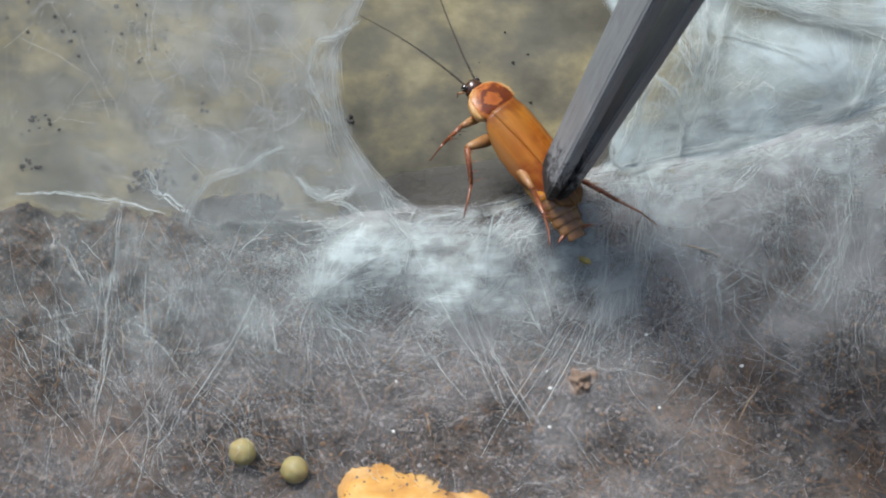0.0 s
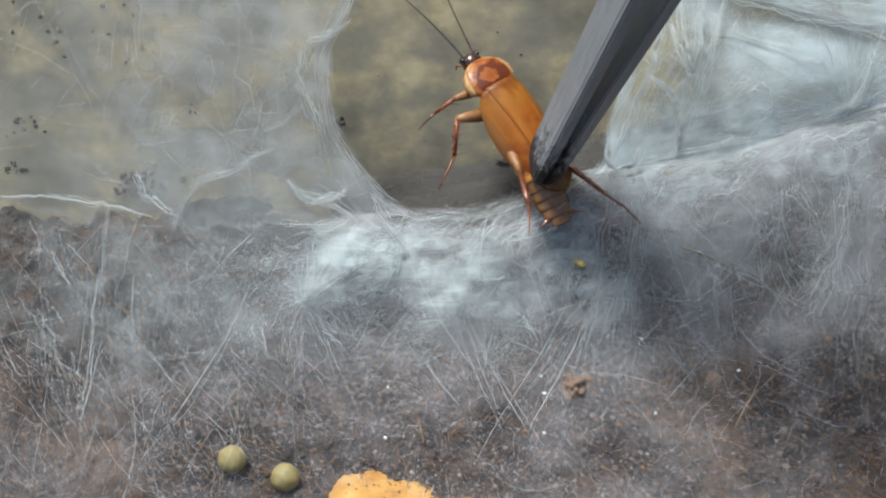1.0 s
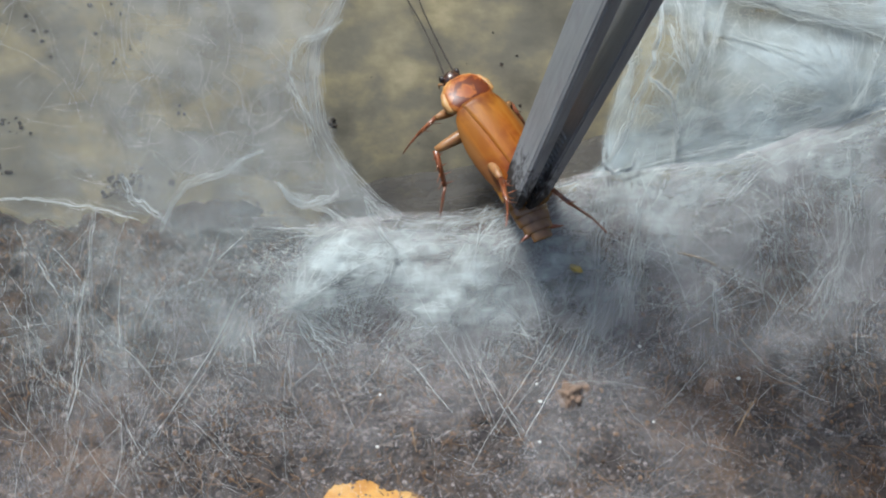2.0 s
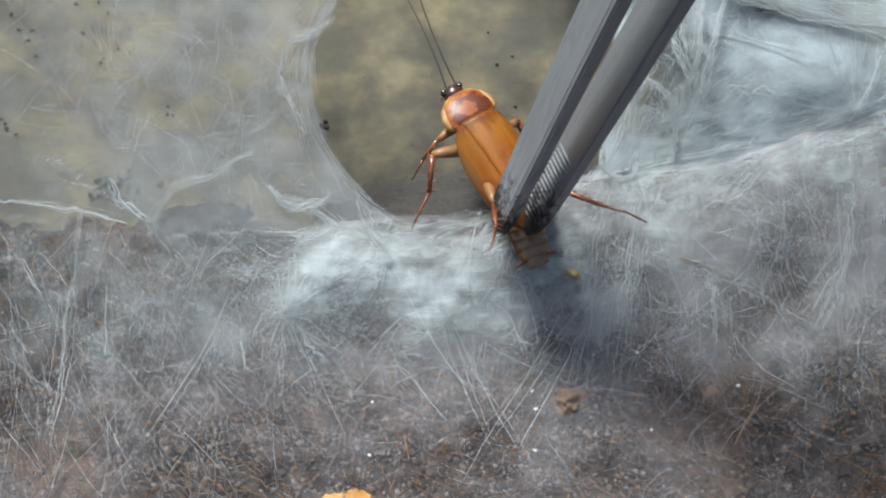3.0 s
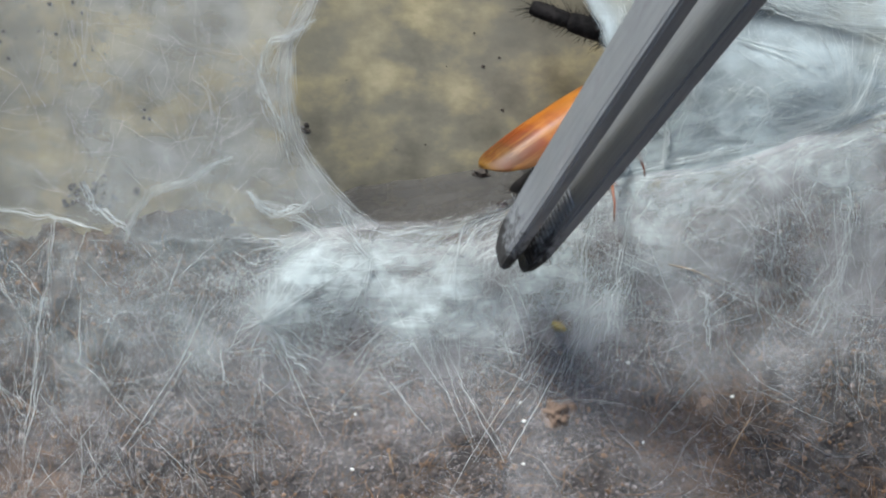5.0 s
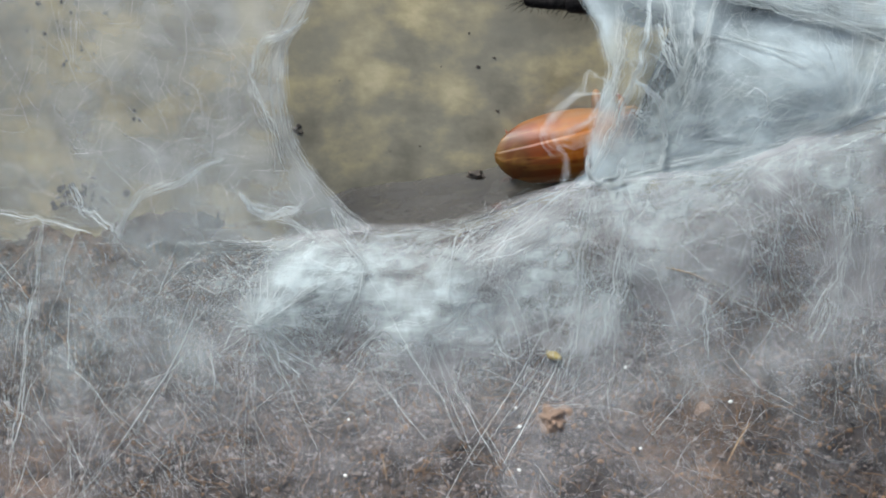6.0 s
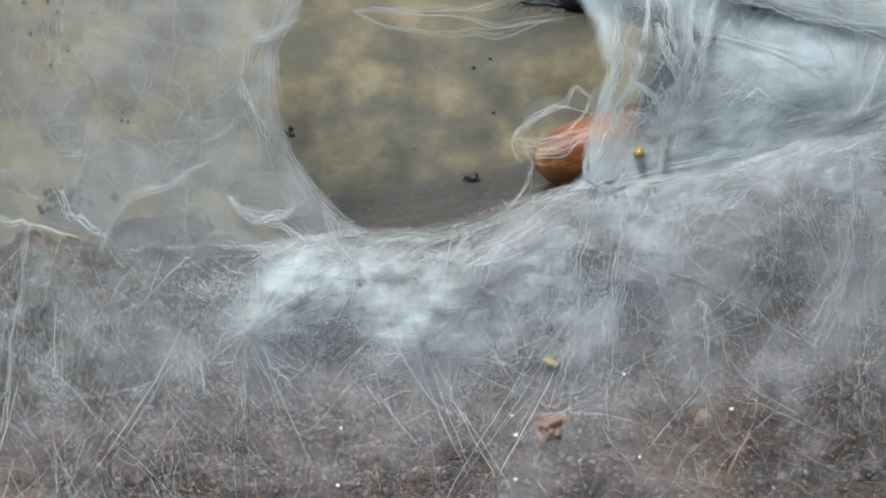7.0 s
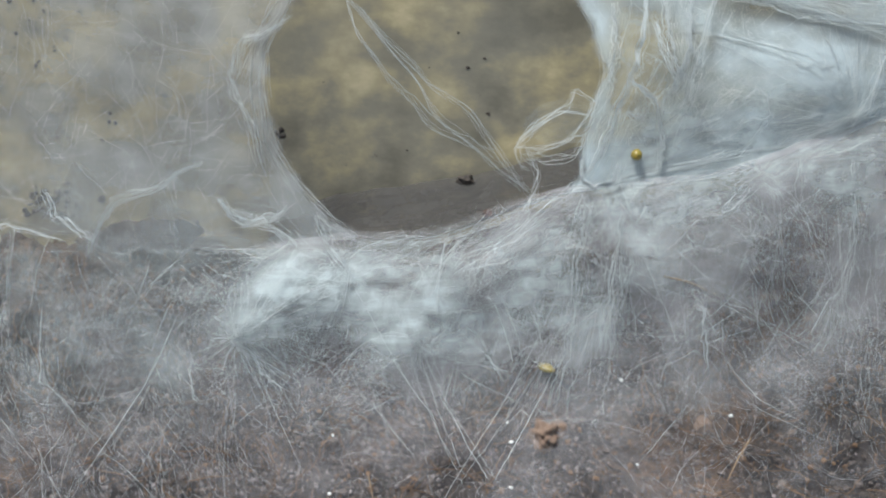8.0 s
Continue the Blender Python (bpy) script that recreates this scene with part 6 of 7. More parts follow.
    walk(roach_legs[0], [
        (0, pose(-0.00150, 0.00860, -0.00090, 0, 0, -5)),
        (0.4, pose(-0.00150, 0.00860, -0.00090, 0, 0, 8)),
        (0.8, pose(-0.00150, 0.00860, -0.00090, 0, 0, -22)),
        (1.2, pose(-0.00150, 0.00860, -0.00090, 0, 0, 5)),
        (1.7, pose(-0.00150, 0.00860, -0.00090, 0, 20, -10)),
        (2.2, pose(-0.00150, 0.00860, -0.00090, 0, 0, 5)),
        (3, pose(-0.00150, 0.00860, -0.00090, 0, 0, 10)),
        (3.3, pose(-0.00150, 0.00860, -0.00090, 0, -20, 0)),
        (4, pose(-0.00150, 0.00860, -0.00090, 0, -40, 10)),
        (4.5, pose(-0.00150, 0.00860, -0.00090, 0, -50, 0)),
        (5, pose(-0.00150, 0.00860, -0.00090, 0, -30, 0)),
        (8, pose(-0.00150, 0.00860, -0.00090, 0, -30, 0)),
    ])
    walk(roach_legs[1], [
        (0, pose(-0.00190, 0.00520, -0.00100, 0, 0, 6)),
        (0.8, pose(-0.00190, 0.00520, -0.00100, 0, 0, 8)),
        (1.2, pose(-0.00190, 0.00520, -0.00100, 0, 0, -8)),
        (1.5, pose(-0.00190, 0.00520, -0.00100, 0, -20, 20)),
        (1.7, pose(-0.00190, 0.00520, -0.00100, 0, -40, 25)),
        (2.2, pose(-0.00190, 0.00520, -0.00100, 0, -10, 5)),
        (3, pose(-0.00190, 0.00520, -0.00100, 0, 0, 0)),
        (3.3, pose(-0.00190, 0.00520, -0.00100, 0, -40, 20)),
        (4, pose(-0.00190, 0.00520, -0.00100, 0, -60, 10)),
        (4.5, pose(-0.00190, 0.00520, -0.00100, 0, -60, 20)),
        (5, pose(-0.00190, 0.00520, -0.00100, 0, -40, 10)),
        (8, pose(-0.00190, 0.00520, -0.00100, 0, -40, 10)),
    ])
    walk(roach_legs[2], [
        (0, pose(-0.00190, 0.00180, -0.00100, -19.1, 23.2, -10.6)),
        (1, pose(-0.00190, 0.00180, -0.00100, -15.3, 28.2, -10.5)),
        (1.5, pose(-0.00190, 0.00180, -0.00100, -23.7, 26, -5.4)),
        (3, pose(-0.00190, 0.00180, -0.00100, -25.3, 41.9, -22.3)),
        (3.6, pose(-0.00190, 0.00180, -0.00100, 10, 25, -15)),
        (4.1, pose(-0.00190, 0.00180, -0.00100, 75, 22, 0)),
        (4.3, pose(-0.00190, 0.00180, -0.00100, 80, 21, 0)),
        (4.5, pose(-0.00190, 0.00180, -0.00100, 77, 18, 1)),
        (4.7, pose(-0.00190, 0.00180, -0.00100, 70, 10, 2)),
        (5.1, pose(-0.00190, 0.00180, -0.00100, 30, -40, 6)),
        (5.5, pose(-0.00190, 0.00180, -0.00100, 0, -82, 10)),
        (8, pose(-0.00190, 0.00180, -0.00100, 0, -82, 10)),
    ])
    walk(roach_legs[3], [
        (0, pose(0.00150, 0.00860, -0.00090, 0, 40, 0)),
        (1.7, pose(0.00150, 0.00860, -0.00090, 0, 40, 0)),
        (3.3, pose(0.00150, 0.00860, -0.00090, 0, 50, 0)),
        (4, pose(0.00150, 0.00860, -0.00090, 0, 50, 0)),
        (4.5, pose(0.00150, 0.00860, -0.00090, 0, 40, 0)),
        (8, pose(0.00150, 0.00860, -0.00090, 0, 40, 0)),
    ])
    walk(roach_legs[4], [
        (0, pose(0.00190, 0.00520, -0.00100, 0, 45, 0)),
        (1.7, pose(0.00190, 0.00520, -0.00100, 0, 40, 0)),
        (3.3, pose(0.00190, 0.00520, -0.00100, 0, 40, -10)),
        (4, pose(0.00190, 0.00520, -0.00100, 0, 20, 0)),
        (4.3, pose(0.00190, 0.00520, -0.00100, 0, 30, -10)),
        (5, pose(0.00190, 0.00520, -0.00100, 0, 40, 0)),
        (8, pose(0.00190, 0.00520, -0.00100, 0, 40, 0)),
    ])
    walk(roach_legs[5], [
        (0, pose(0.00190, 0.00180, -0.00100, -29.9, 17.7, -36.5)),
        (1, pose(0.00190, 0.00180, -0.00100, -27.3, 18.5, -36.6)),
        (1.5, pose(0.00190, 0.00180, -0.00100, -21.6, 0.7, -43.5)),
        (3, pose(0.00190, 0.00180, -0.00100, -25.3, 2.7, -16.7)),
        (3.5, pose(0.00190, 0.00180, -0.00100, -4.7, 13.8, -9.7)),
        (3.8, pose(0.00190, 0.00180, -0.00100, 40, 20, -45)),
        (4.1, pose(0.00190, 0.00180, -0.00100, 62, 22, -85)),
        (4.3, pose(0.00190, 0.00180, -0.00100, 68, 20, -88)),
        (4.5, pose(0.00190, 0.00180, -0.00100, 80, 18, -81)),
        (4.7, pose(0.00190, 0.00180, -0.00100, 75, 25, -60)),
        (5.1, pose(0.00190, 0.00180, -0.00100, 40, 60, -20)),
        (5.5, pose(0.00190, 0.00180, -0.00100, 0, 82, 0)),
        (8, pose(0.00190, 0.00180, -0.00100, 0, 82, 0)),
    ])
    walk(pincers, [
        (0, pose(0.01402, -0.01242, 0.01364, 108.1, 14.6, 18.5)),
        (0.3, pose(0.01413, -0.01218, 0.01399, 108.1, 14.5, 18.4)),
        (0.8, pose(0.01263, -0.01227, 0.01385, 108.1, 14.3, 18.3)),
        (1.0, pose(0.01311, -0.01108, 0.01556, 108.3, 14.9, 17.8)),
        (1.2, pose(0.01403, -0.01036, 0.01658, 107.8, 13.4, 18.7)),
        (1.5, pose(0.01195, -0.01053, 0.01634, 108.1, 13.9, 18.3)),
        (1.7, pose(0.01155, -0.01153, 0.01492, 107.5, 12.1, 19.5)),
        (2.2, pose(0.01106, -0.01389, 0.01329, 107.5, 11.8, 19.6)),
        (2.8, pose(0.01086, -0.01597, 0.01206, 108.2, 13.6, 18.4)),
        (3.0, pose(0.01097, -0.01584, 0.01225, 108.3, 13.6, 18.3)),
        (3.3, pose(0.01118, -0.01592, 0.01214, 108.4, 13.9, 18.1)),
        (3.5, pose(0.01147, -0.01736, 0.01007, 108.1, 13.1, 18.6)),
        (3.6, pose(0.01138, -0.01694, 0.01067, 108.5, 14.1, 18.0)),
        (3.8, pose(0.01306, -0.01646, 0.00962, 108.2, 13.3, 18.4)),
        (4.0, pose(0.01240, -0.01630, 0.00811, 108.4, 13.7, 18.2)),
        (4.3, pose(0.01288, -0.01699, 0.00711, 108.7, 14.2, 17.6)),
        (4.5, pose(0.01321, -0.01709, 0.00697, 108.9, 14.9, 17.1)),
        (4.7, pose(0.01288, -0.01744, 0.00648, 109.3, 15.8, 16.5)),
        (5.2, pose(0.01199, -0.01687, 0.01251, 110.5, 19.4, 14.1)),
        (5.6, pose(0.01123, -0.01480, 0.01722, 110.3, 18.6, 14.5)),
        (5.8, pose(0.01099, -0.01543, 0.01806, 110.4, 18.9, 14.2)),
        (5.9, pose(0.01965, -0.02161, 0.03888, 110.3, 18.6, 14.4)),
        (6.0, pose(0.03125, -0.02855, 0.06384, 109.5, 16.0, 16.0)),
        (6.5, pose(0.03344, -0.04717, 0.08954, 109.6, 16.0, 15.9)),
        (8.0, pose(0.03289, -0.04817, 0.08812, 109.8, 15.7, 15.7)),
    ])
    walk(pincer_arms[0], [
        (0, pose(-0.00000, 0.00000, 0, 0, 0, -0.00)),
        (0.3, pose(-0.00000, 0.00000, 0, 0, 0, -0.00)),
        (0.8, pose(-0.00000, 0.00000, 0, 0, 0, -0.00)),
        (1.0, pose(-0.00000, 0.00000, 0, 0, 0, -0.00)),
        (1.2, pose(-0.00000, 0.00000, 0, 0, 0, -0.00)),
        (1.5, pose(-0.00000, 0.00000, 0, 0, 0, -0.00)),
        (1.7, pose(-0.00000, 0.00000, 0, 0, 0, -0.00)),
        (2.2, pose(-0.00060, 0.00000, 0, 0, 0, -0.15)),
        (2.8, pose(-0.00132, 0.00000, 0, 0, 0, -0.32)),
        (3.0, pose(-0.00132, 0.00000, 0, 0, 0, -0.32)),
        (3.3, pose(-0.00132, 0.00000, 0, 0, 0, -0.32)),
        (3.5, pose(-0.00060, 0.00000, 0, 0, 0, -0.15)),
        (3.6, pose(-0.00018, 0.00000, 0, 0, 0, -0.04)),
        (3.8, pose(-0.00000, 0.00000, 0, 0, 0, -0.00)),
        (4.0, pose(-0.00000, 0.00000, 0, 0, 0, -0.00)),
        (4.3, pose(-0.00000, 0.00000, 0, 0, 0, -0.00)),
        (4.5, pose(-0.00000, 0.00000, 0, 0, 0, -0.00)),
        (4.7, pose(-0.00000, 0.00000, 0, 0, 0, -0.00)),
        (5.2, pose(-0.00240, 0.00001, 0, 0, 0, -0.59)),
        (5.6, pose(-0.00660, 0.00009, 0, 0, 0, -1.61)),
        (5.8, pose(-0.00720, 0.00011, 0, 0, 0, -1.76)),
        (5.9, pose(-0.00600, 0.00008, 0, 0, 0, -1.46)),
        (6.0, pose(-0.00360, 0.00003, 0, 0, 0, -0.88)),
        (6.5, pose(-0.00000, 0.00000, 0, 0, 0, -0.00)),
        (8.0, pose(-0.00000, 0.00000, 0, 0, 0, -0.00)),
    ])
    walk(pincer_arms[1], [
        (0, pose(0.00000, 0.00000, 0, 0, 0, 0.00)),
        (0.3, pose(0.00000, 0.00000, 0, 0, 0, 0.00)),
        (0.8, pose(0.00000, 0.00000, 0, 0, 0, 0.00)),
        (1.0, pose(0.00000, 0.00000, 0, 0, 0, 0.00)),
        (1.2, pose(0.00000, 0.00000, 0, 0, 0, 0.00)),
        (1.5, pose(0.00000, 0.00000, 0, 0, 0, 0.00)),
        (1.7, pose(0.00000, 0.00000, 0, 0, 0, 0.00)),
        (2.2, pose(0.00060, 0.00000, 0, 0, 0, 0.15)),
        (2.8, pose(0.00132, 0.00000, 0, 0, 0, 0.32)),
        (3.0, pose(0.00132, 0.00000, 0, 0, 0, 0.32)),
        (3.3, pose(0.00132, 0.00000, 0, 0, 0, 0.32)),
        (3.5, pose(0.00060, 0.00000, 0, 0, 0, 0.15)),
        (3.6, pose(0.00018, 0.00000, 0, 0, 0, 0.04)),
        (3.8, pose(0.00000, 0.00000, 0, 0, 0, 0.00)),
        (4.0, pose(0.00000, 0.00000, 0, 0, 0, 0.00)),
        (4.3, pose(0.00000, 0.00000, 0, 0, 0, 0.00)),
        (4.5, pose(0.00000, 0.00000, 0, 0, 0, 0.00)),
        (4.7, pose(0.00000, 0.00000, 0, 0, 0, 0.00)),
        (5.2, pose(0.00240, 0.00001, 0, 0, 0, 0.59)),
        (5.6, pose(0.00660, 0.00009, 0, 0, 0, 1.61)),
        (5.8, pose(0.00720, 0.00011, 0, 0, 0, 1.76)),
        (5.9, pose(0.00600, 0.00008, 0, 0, 0, 1.46)),
        (6.0, pose(0.00360, 0.00003, 0, 0, 0, 0.88)),
        (6.5, pose(0.00000, 0.00000, 0, 0, 0, 0.00)),
        (8.0, pose(0.00000, 0.00000, 0, 0, 0, 0.00)),
    ])
    walk(spider, [
        (0, pose(0.08104, 0.00131, 0.07161, -34.8, -37.2, 133.7)),
        (2.4, pose(0.07933, 0.00039, 0.07030, -34.8, -37.2, 133.8)),
        (2.9, pose(0.04160, 0.00402, 0.03015, 12.0, -46.1, 75.4)),
        (3.3, pose(0.03272, 0.00295, 0.02513, 21.8, -44.0, 63.3)),
        (4.0, pose(0.03252, 0.00317, 0.02544, 19.4, -44.7, 66.3)),
        (4.5, pose(0.03348, 0.00381, 0.02636, 19.5, -44.9, 66.2)),
        (5.3, pose(0.03670, 0.00324, 0.02903, 19.7, -44.9, 65.9)),
        (5.8, pose(0.03643, 0.00482, 0.03320, 8.9, -46.9, 79.3)),
        (7.0, pose(0.03651, 0.00477, 0.03312, 8.9, -47.1, 79.2)),
        (7.2, pose(0.03319, 0.00489, 0.02964, 12.1, -46.8, 75.3)),
        (7.3, pose(0.02864, 0.00539, 0.02862, -8.3, -46.9, 100.0)),
        (7.4, pose(0.02564, 0.00499, 0.02805, -39.5, -33.6, 140.5)),
        (7.5, pose(0.02164, 0.00459, 0.02748, -54.6, -4.3, 174.0)),
        (7.6, pose(0.02135, 0.00421, 0.02693, -54.7, -3.4, 174.7)),
        (7.7, pose(0.02307, 0.00459, 0.02748, -54.8, -2.2, 175.9)),
        (7.8, pose(0.02567, 0.00484, 0.02958, -54.7, -3.4, 174.7)),
        (7.9, pose(0.04164, 0.00404, 0.03716, -37.2, -35.6, 137.1)),
        (8.0, pose(0.06175, 0.00309, 0.05671, -35.8, -36.6, 135.2)),
    ])
    walk(spider_legs[0], [
        (0, pose(-0.00340, 0.00450, 0.00000, -29.7, -0.0, -45.2)),
        (2.4, pose(-0.00340, 0.00450, 0.00000, -23.7, -0.0, -25.9)),
        (2.9, pose(-0.00340, 0.00450, 0.00000, 14.8, -0.0, -65.1)),
        (3.3, pose(-0.00340, 0.00450, 0.00000, 3.0, -0.0, -10.0)),
        (4.0, pose(-0.00340, 0.00450, 0.00000, 3.9, -0.0, -14.0)),
        (4.5, pose(-0.00340, 0.00450, 0.00000, 4.5, -0.0, -12.0)),
        (5.3, pose(-0.00340, 0.00450, 0.00000, -1.7, -0.0, -4.9)),
        (5.8, pose(-0.00340, 0.00450, 0.00000, -3.3, -0.0, -3.0)),
        (7.0, pose(-0.00340, 0.00450, 0.00000, -3.3, -0.0, -3.4)),
        (7.2, pose(-0.00340, 0.00450, 0.00000, -6.2, -0.0, -5.7)),
        (7.3, pose(-0.00340, 0.00450, 0.00000, -0.1, 0.0, -30.1)),
        (7.4, pose(-0.00340, 0.00450, 0.00000, 3.0, 0.0, -60.1)),
        (7.5, pose(-0.00340, 0.00450, 0.00000, -4.5, -0.0, -93.5)),
        (7.6, pose(-0.00340, 0.00450, 0.00000, -4.3, -0.0, -94.9)),
        (7.7, pose(-0.00340, 0.00450, 0.00000, -4.5, -0.0, -91.3)),
        (7.8, pose(-0.00340, 0.00450, 0.00000, -5.7, -0.0, -87.4)),
        (7.9, pose(-0.00340, 0.00450, 0.00000, -3.5, 0.0, -60.9)),
        (8.0, pose(-0.00340, 0.00450, 0.00000, -25.8, -0.0, -88.4)),
    ])
    walk(spider_legs[1], [
        (0, pose(-0.00340, 0.00180, 0.00000, -28.1, -0.0, -41.6)),
        (2.4, pose(-0.00340, 0.00180, 0.00000, -19.6, -0.0, -25.6)),
        (2.9, pose(-0.00340, 0.00180, 0.00000, 11.5, -0.0, -42.2)),
        (3.3, pose(-0.00340, 0.00180, 0.00000, -17.0, -0.0, 43.8)),
        (4.0, pose(-0.00340, 0.00180, 0.00000, -17.1, -0.0, 42.1)),
        (4.5, pose(-0.00340, 0.00180, 0.00000, -17.6, -0.0, 43.4)),
        (5.3, pose(-0.00340, 0.00180, 0.00000, -30.7, -0.0, 63.8)),
        (5.8, pose(-0.00340, 0.00180, 0.00000, -37.2, -0.0, 77.9)),
        (7.0, pose(-0.00340, 0.00180, 0.00000, -37.8, -0.0, 78.1)),
        (7.2, pose(-0.00340, 0.00180, 0.00000, -33.2, 0.0, 69.8)),
        (7.3, pose(-0.00340, 0.00180, 0.00000, -29.0, -0.0, 50.1)),
        (7.4, pose(-0.00340, 0.00180, 0.00000, -13.0, -0.0, -7.6)),
        (7.5, pose(-0.00340, 0.00180, 0.00000, -25.7, -0.0, -6.3)),
        (7.6, pose(-0.00340, 0.00180, 0.00000, -26.4, -0.0, -4.6)),
        (7.7, pose(-0.00340, 0.00180, 0.00000, -25.2, -0.0, -9.3)),
        (7.8, pose(-0.00340, 0.00180, 0.00000, -26.1, 0.0, -8.9)),
        (7.9, pose(-0.00340, 0.00180, 0.00000, -31.6, -0.0, -14.5)),
        (8.0, pose(-0.00340, 0.00180, 0.00000, -25.3, -0.0, -78.0)),
    ])
    walk(spider_legs[2], [
        (0, pose(-0.00340, -0.00100, 0.00000, 9.9, -0.0, -114.0)),
        (2.4, pose(-0.00340, -0.00100, 0.00000, 10.2, 0.0, -114.0)),
        (2.9, pose(-0.00340, -0.00100, 0.00000, 11.1, -0.0, -69.4)),
        (3.3, pose(-0.00340, -0.00100, 0.00000, 10.2, -0.0, -60.4)),
        (4.0, pose(-0.00340, -0.00100, 0.00000, 10.5, -0.0, -62.7)),
        (4.5, pose(-0.00340, -0.00100, 0.00000, 10.4, -0.0, -62.7)),
        (5.3, pose(-0.00340, -0.00100, 0.00000, 10.3, -0.0, -62.6)),
        (5.8, pose(-0.00340, -0.00100, 0.00000, 11.1, -0.0, -72.2)),
        (7.0, pose(-0.00340, -0.00100, 0.00000, 11.1, -0.0, -72.2)),
        (7.2, pose(-0.00340, -0.00100, 0.00000, 10.9, 0.0, -69.5)),
        (7.3, pose(-0.00340, -0.00100, 0.00000, 11.8, -0.0, -86.7)),
        (7.4, pose(-0.00340, -0.00100, 0.00000, 10.0, -0.0, -120.6)),
        (7.5, pose(-0.00340, -0.00100, 0.00000, 5.0, 0.0, -163.1)),
        (7.6, pose(-0.00340, -0.00100, 0.00000, 4.9, -0.0, -164.3)),
        (7.7, pose(-0.00340, -0.00100, 0.00000, 4.8, -0.0, -165.9)),
        (7.8, pose(-0.00340, -0.00100, 0.00000, 4.9, -0.0, -164.2)),
        (7.9, pose(-0.00340, -0.00100, 0.00000, 10.4, -0.0, -117.2)),
        (8.0, pose(-0.00340, -0.00100, 0.00000, 10.6, 0.0, -115.3)),
    ])
    walk(spider_legs[3], [
        (0, pose(-0.00340, -0.00320, 0.00000, 7.7, 0.0, -154.4)),
        (2.4, pose(-0.00340, -0.00320, 0.00000, 8.3, -0.0, -154.4)),
        (2.9, pose(-0.00340, -0.00320, 0.00000, 12.7, -0.0, -110.2)),
        (3.3, pose(-0.00340, -0.00320, 0.00000, 12.6, -0.0, -101.1)),
        (4.0, pose(-0.00340, -0.00320, 0.00000, 12.7, -0.0, -103.4)),
        (4.5, pose(-0.00340, -0.00320, 0.00000, 12.7, -0.0, -103.4)),
        (5.3, pose(-0.00340, -0.00320, 0.00000, 12.7, -0.0, -103.3)),
        (5.8, pose(-0.00340, -0.00320, 0.00000, 12.8, -0.0, -113.0)),
        (7.0, pose(-0.00340, -0.00320, 0.00000, 12.9, -0.0, -113.0)),
        (7.2, pose(-0.00340, -0.00320, 0.00000, 12.9, -0.0, -110.3)),
        (7.3, pose(-0.00340, -0.00320, 0.00000, 12.3, -0.0, -127.6)),
        (7.4, pose(-0.00340, -0.00320, 0.00000, 8.5, -0.0, -161.0)),
        (7.5, pose(-0.00340, -0.00320, 0.00000, 5.3, -0.0, 156.8)),
        (7.6, pose(-0.00340, -0.00320, 0.00000, 5.4, -0.0, 155.7)),
        (7.7, pose(-0.00340, -0.00320, 0.00000, 5.4, -0.0, 154.0)),
        (7.8, pose(-0.00340, -0.00320, 0.00000, 5.4, 0.0, 155.7)),
        (7.9, pose(-0.00340, -0.00320, 0.00000, 9.1, -0.0, -157.7)),
        (8.0, pose(-0.00340, -0.00320, 0.00000, 9.4, -0.0, -155.9)),
    ])
    walk(spider_legs[4], [
        (0, pose(0.00340, 0.00450, 0.00000, 4.0, 0.0, 165.7)),
        (2.4, pose(0.00340, 0.00450, 0.00000, 4.6, 0.0, 165.6)),
        (2.9, pose(0.00340, 0.00450, 0.00000, 10.3, -0.0, -150.8)),
        (3.3, pose(0.00340, 0.00450, 0.00000, 11.1, -0.0, -141.8)),
        (4.0, pose(0.00340, 0.00450, 0.00000, 11.0, -0.0, -144.1)),
        (4.5, pose(0.00340, 0.00450, 0.00000, 11.1, -0.0, -144.2)),
        (5.3, pose(0.00340, 0.00450, 0.00000, 11.3, 0.0, -144.0)),
        (5.8, pose(0.00340, 0.00450, 0.00000, 10.6, -0.0, -153.7)),
        (7.0, pose(0.00340, 0.00450, 0.00000, 10.7, -0.0, -153.7)),
        (7.2, pose(0.00340, 0.00450, 0.00000, 11.0, -0.0, -151.0)),
        (7.3, pose(0.00340, 0.00450, 0.00000, 9.1, 0.0, -168.1)),
        (7.4, pose(0.00340, 0.00450, 0.00000, 5.1, 0.0, 159.0)),
        (7.5, pose(0.00340, 0.00450, 0.00000, 5.4, -0.0, 116.8)),
        (7.6, pose(0.00340, 0.00450, 0.00000, 5.5, -0.0, 115.6)),
        (7.7, pose(0.00340, 0.00450, 0.00000, 5.7, 0.0, 114.0)),
        (7.8, pose(0.00340, 0.00450, 0.00000, 5.5, -0.0, 115.7)),
        (7.9, pose(0.00340, 0.00450, 0.00000, 5.6, -0.0, 162.3)),
        (8.0, pose(0.00340, 0.00450, 0.00000, 5.8, 0.0, 164.1)),
    ])
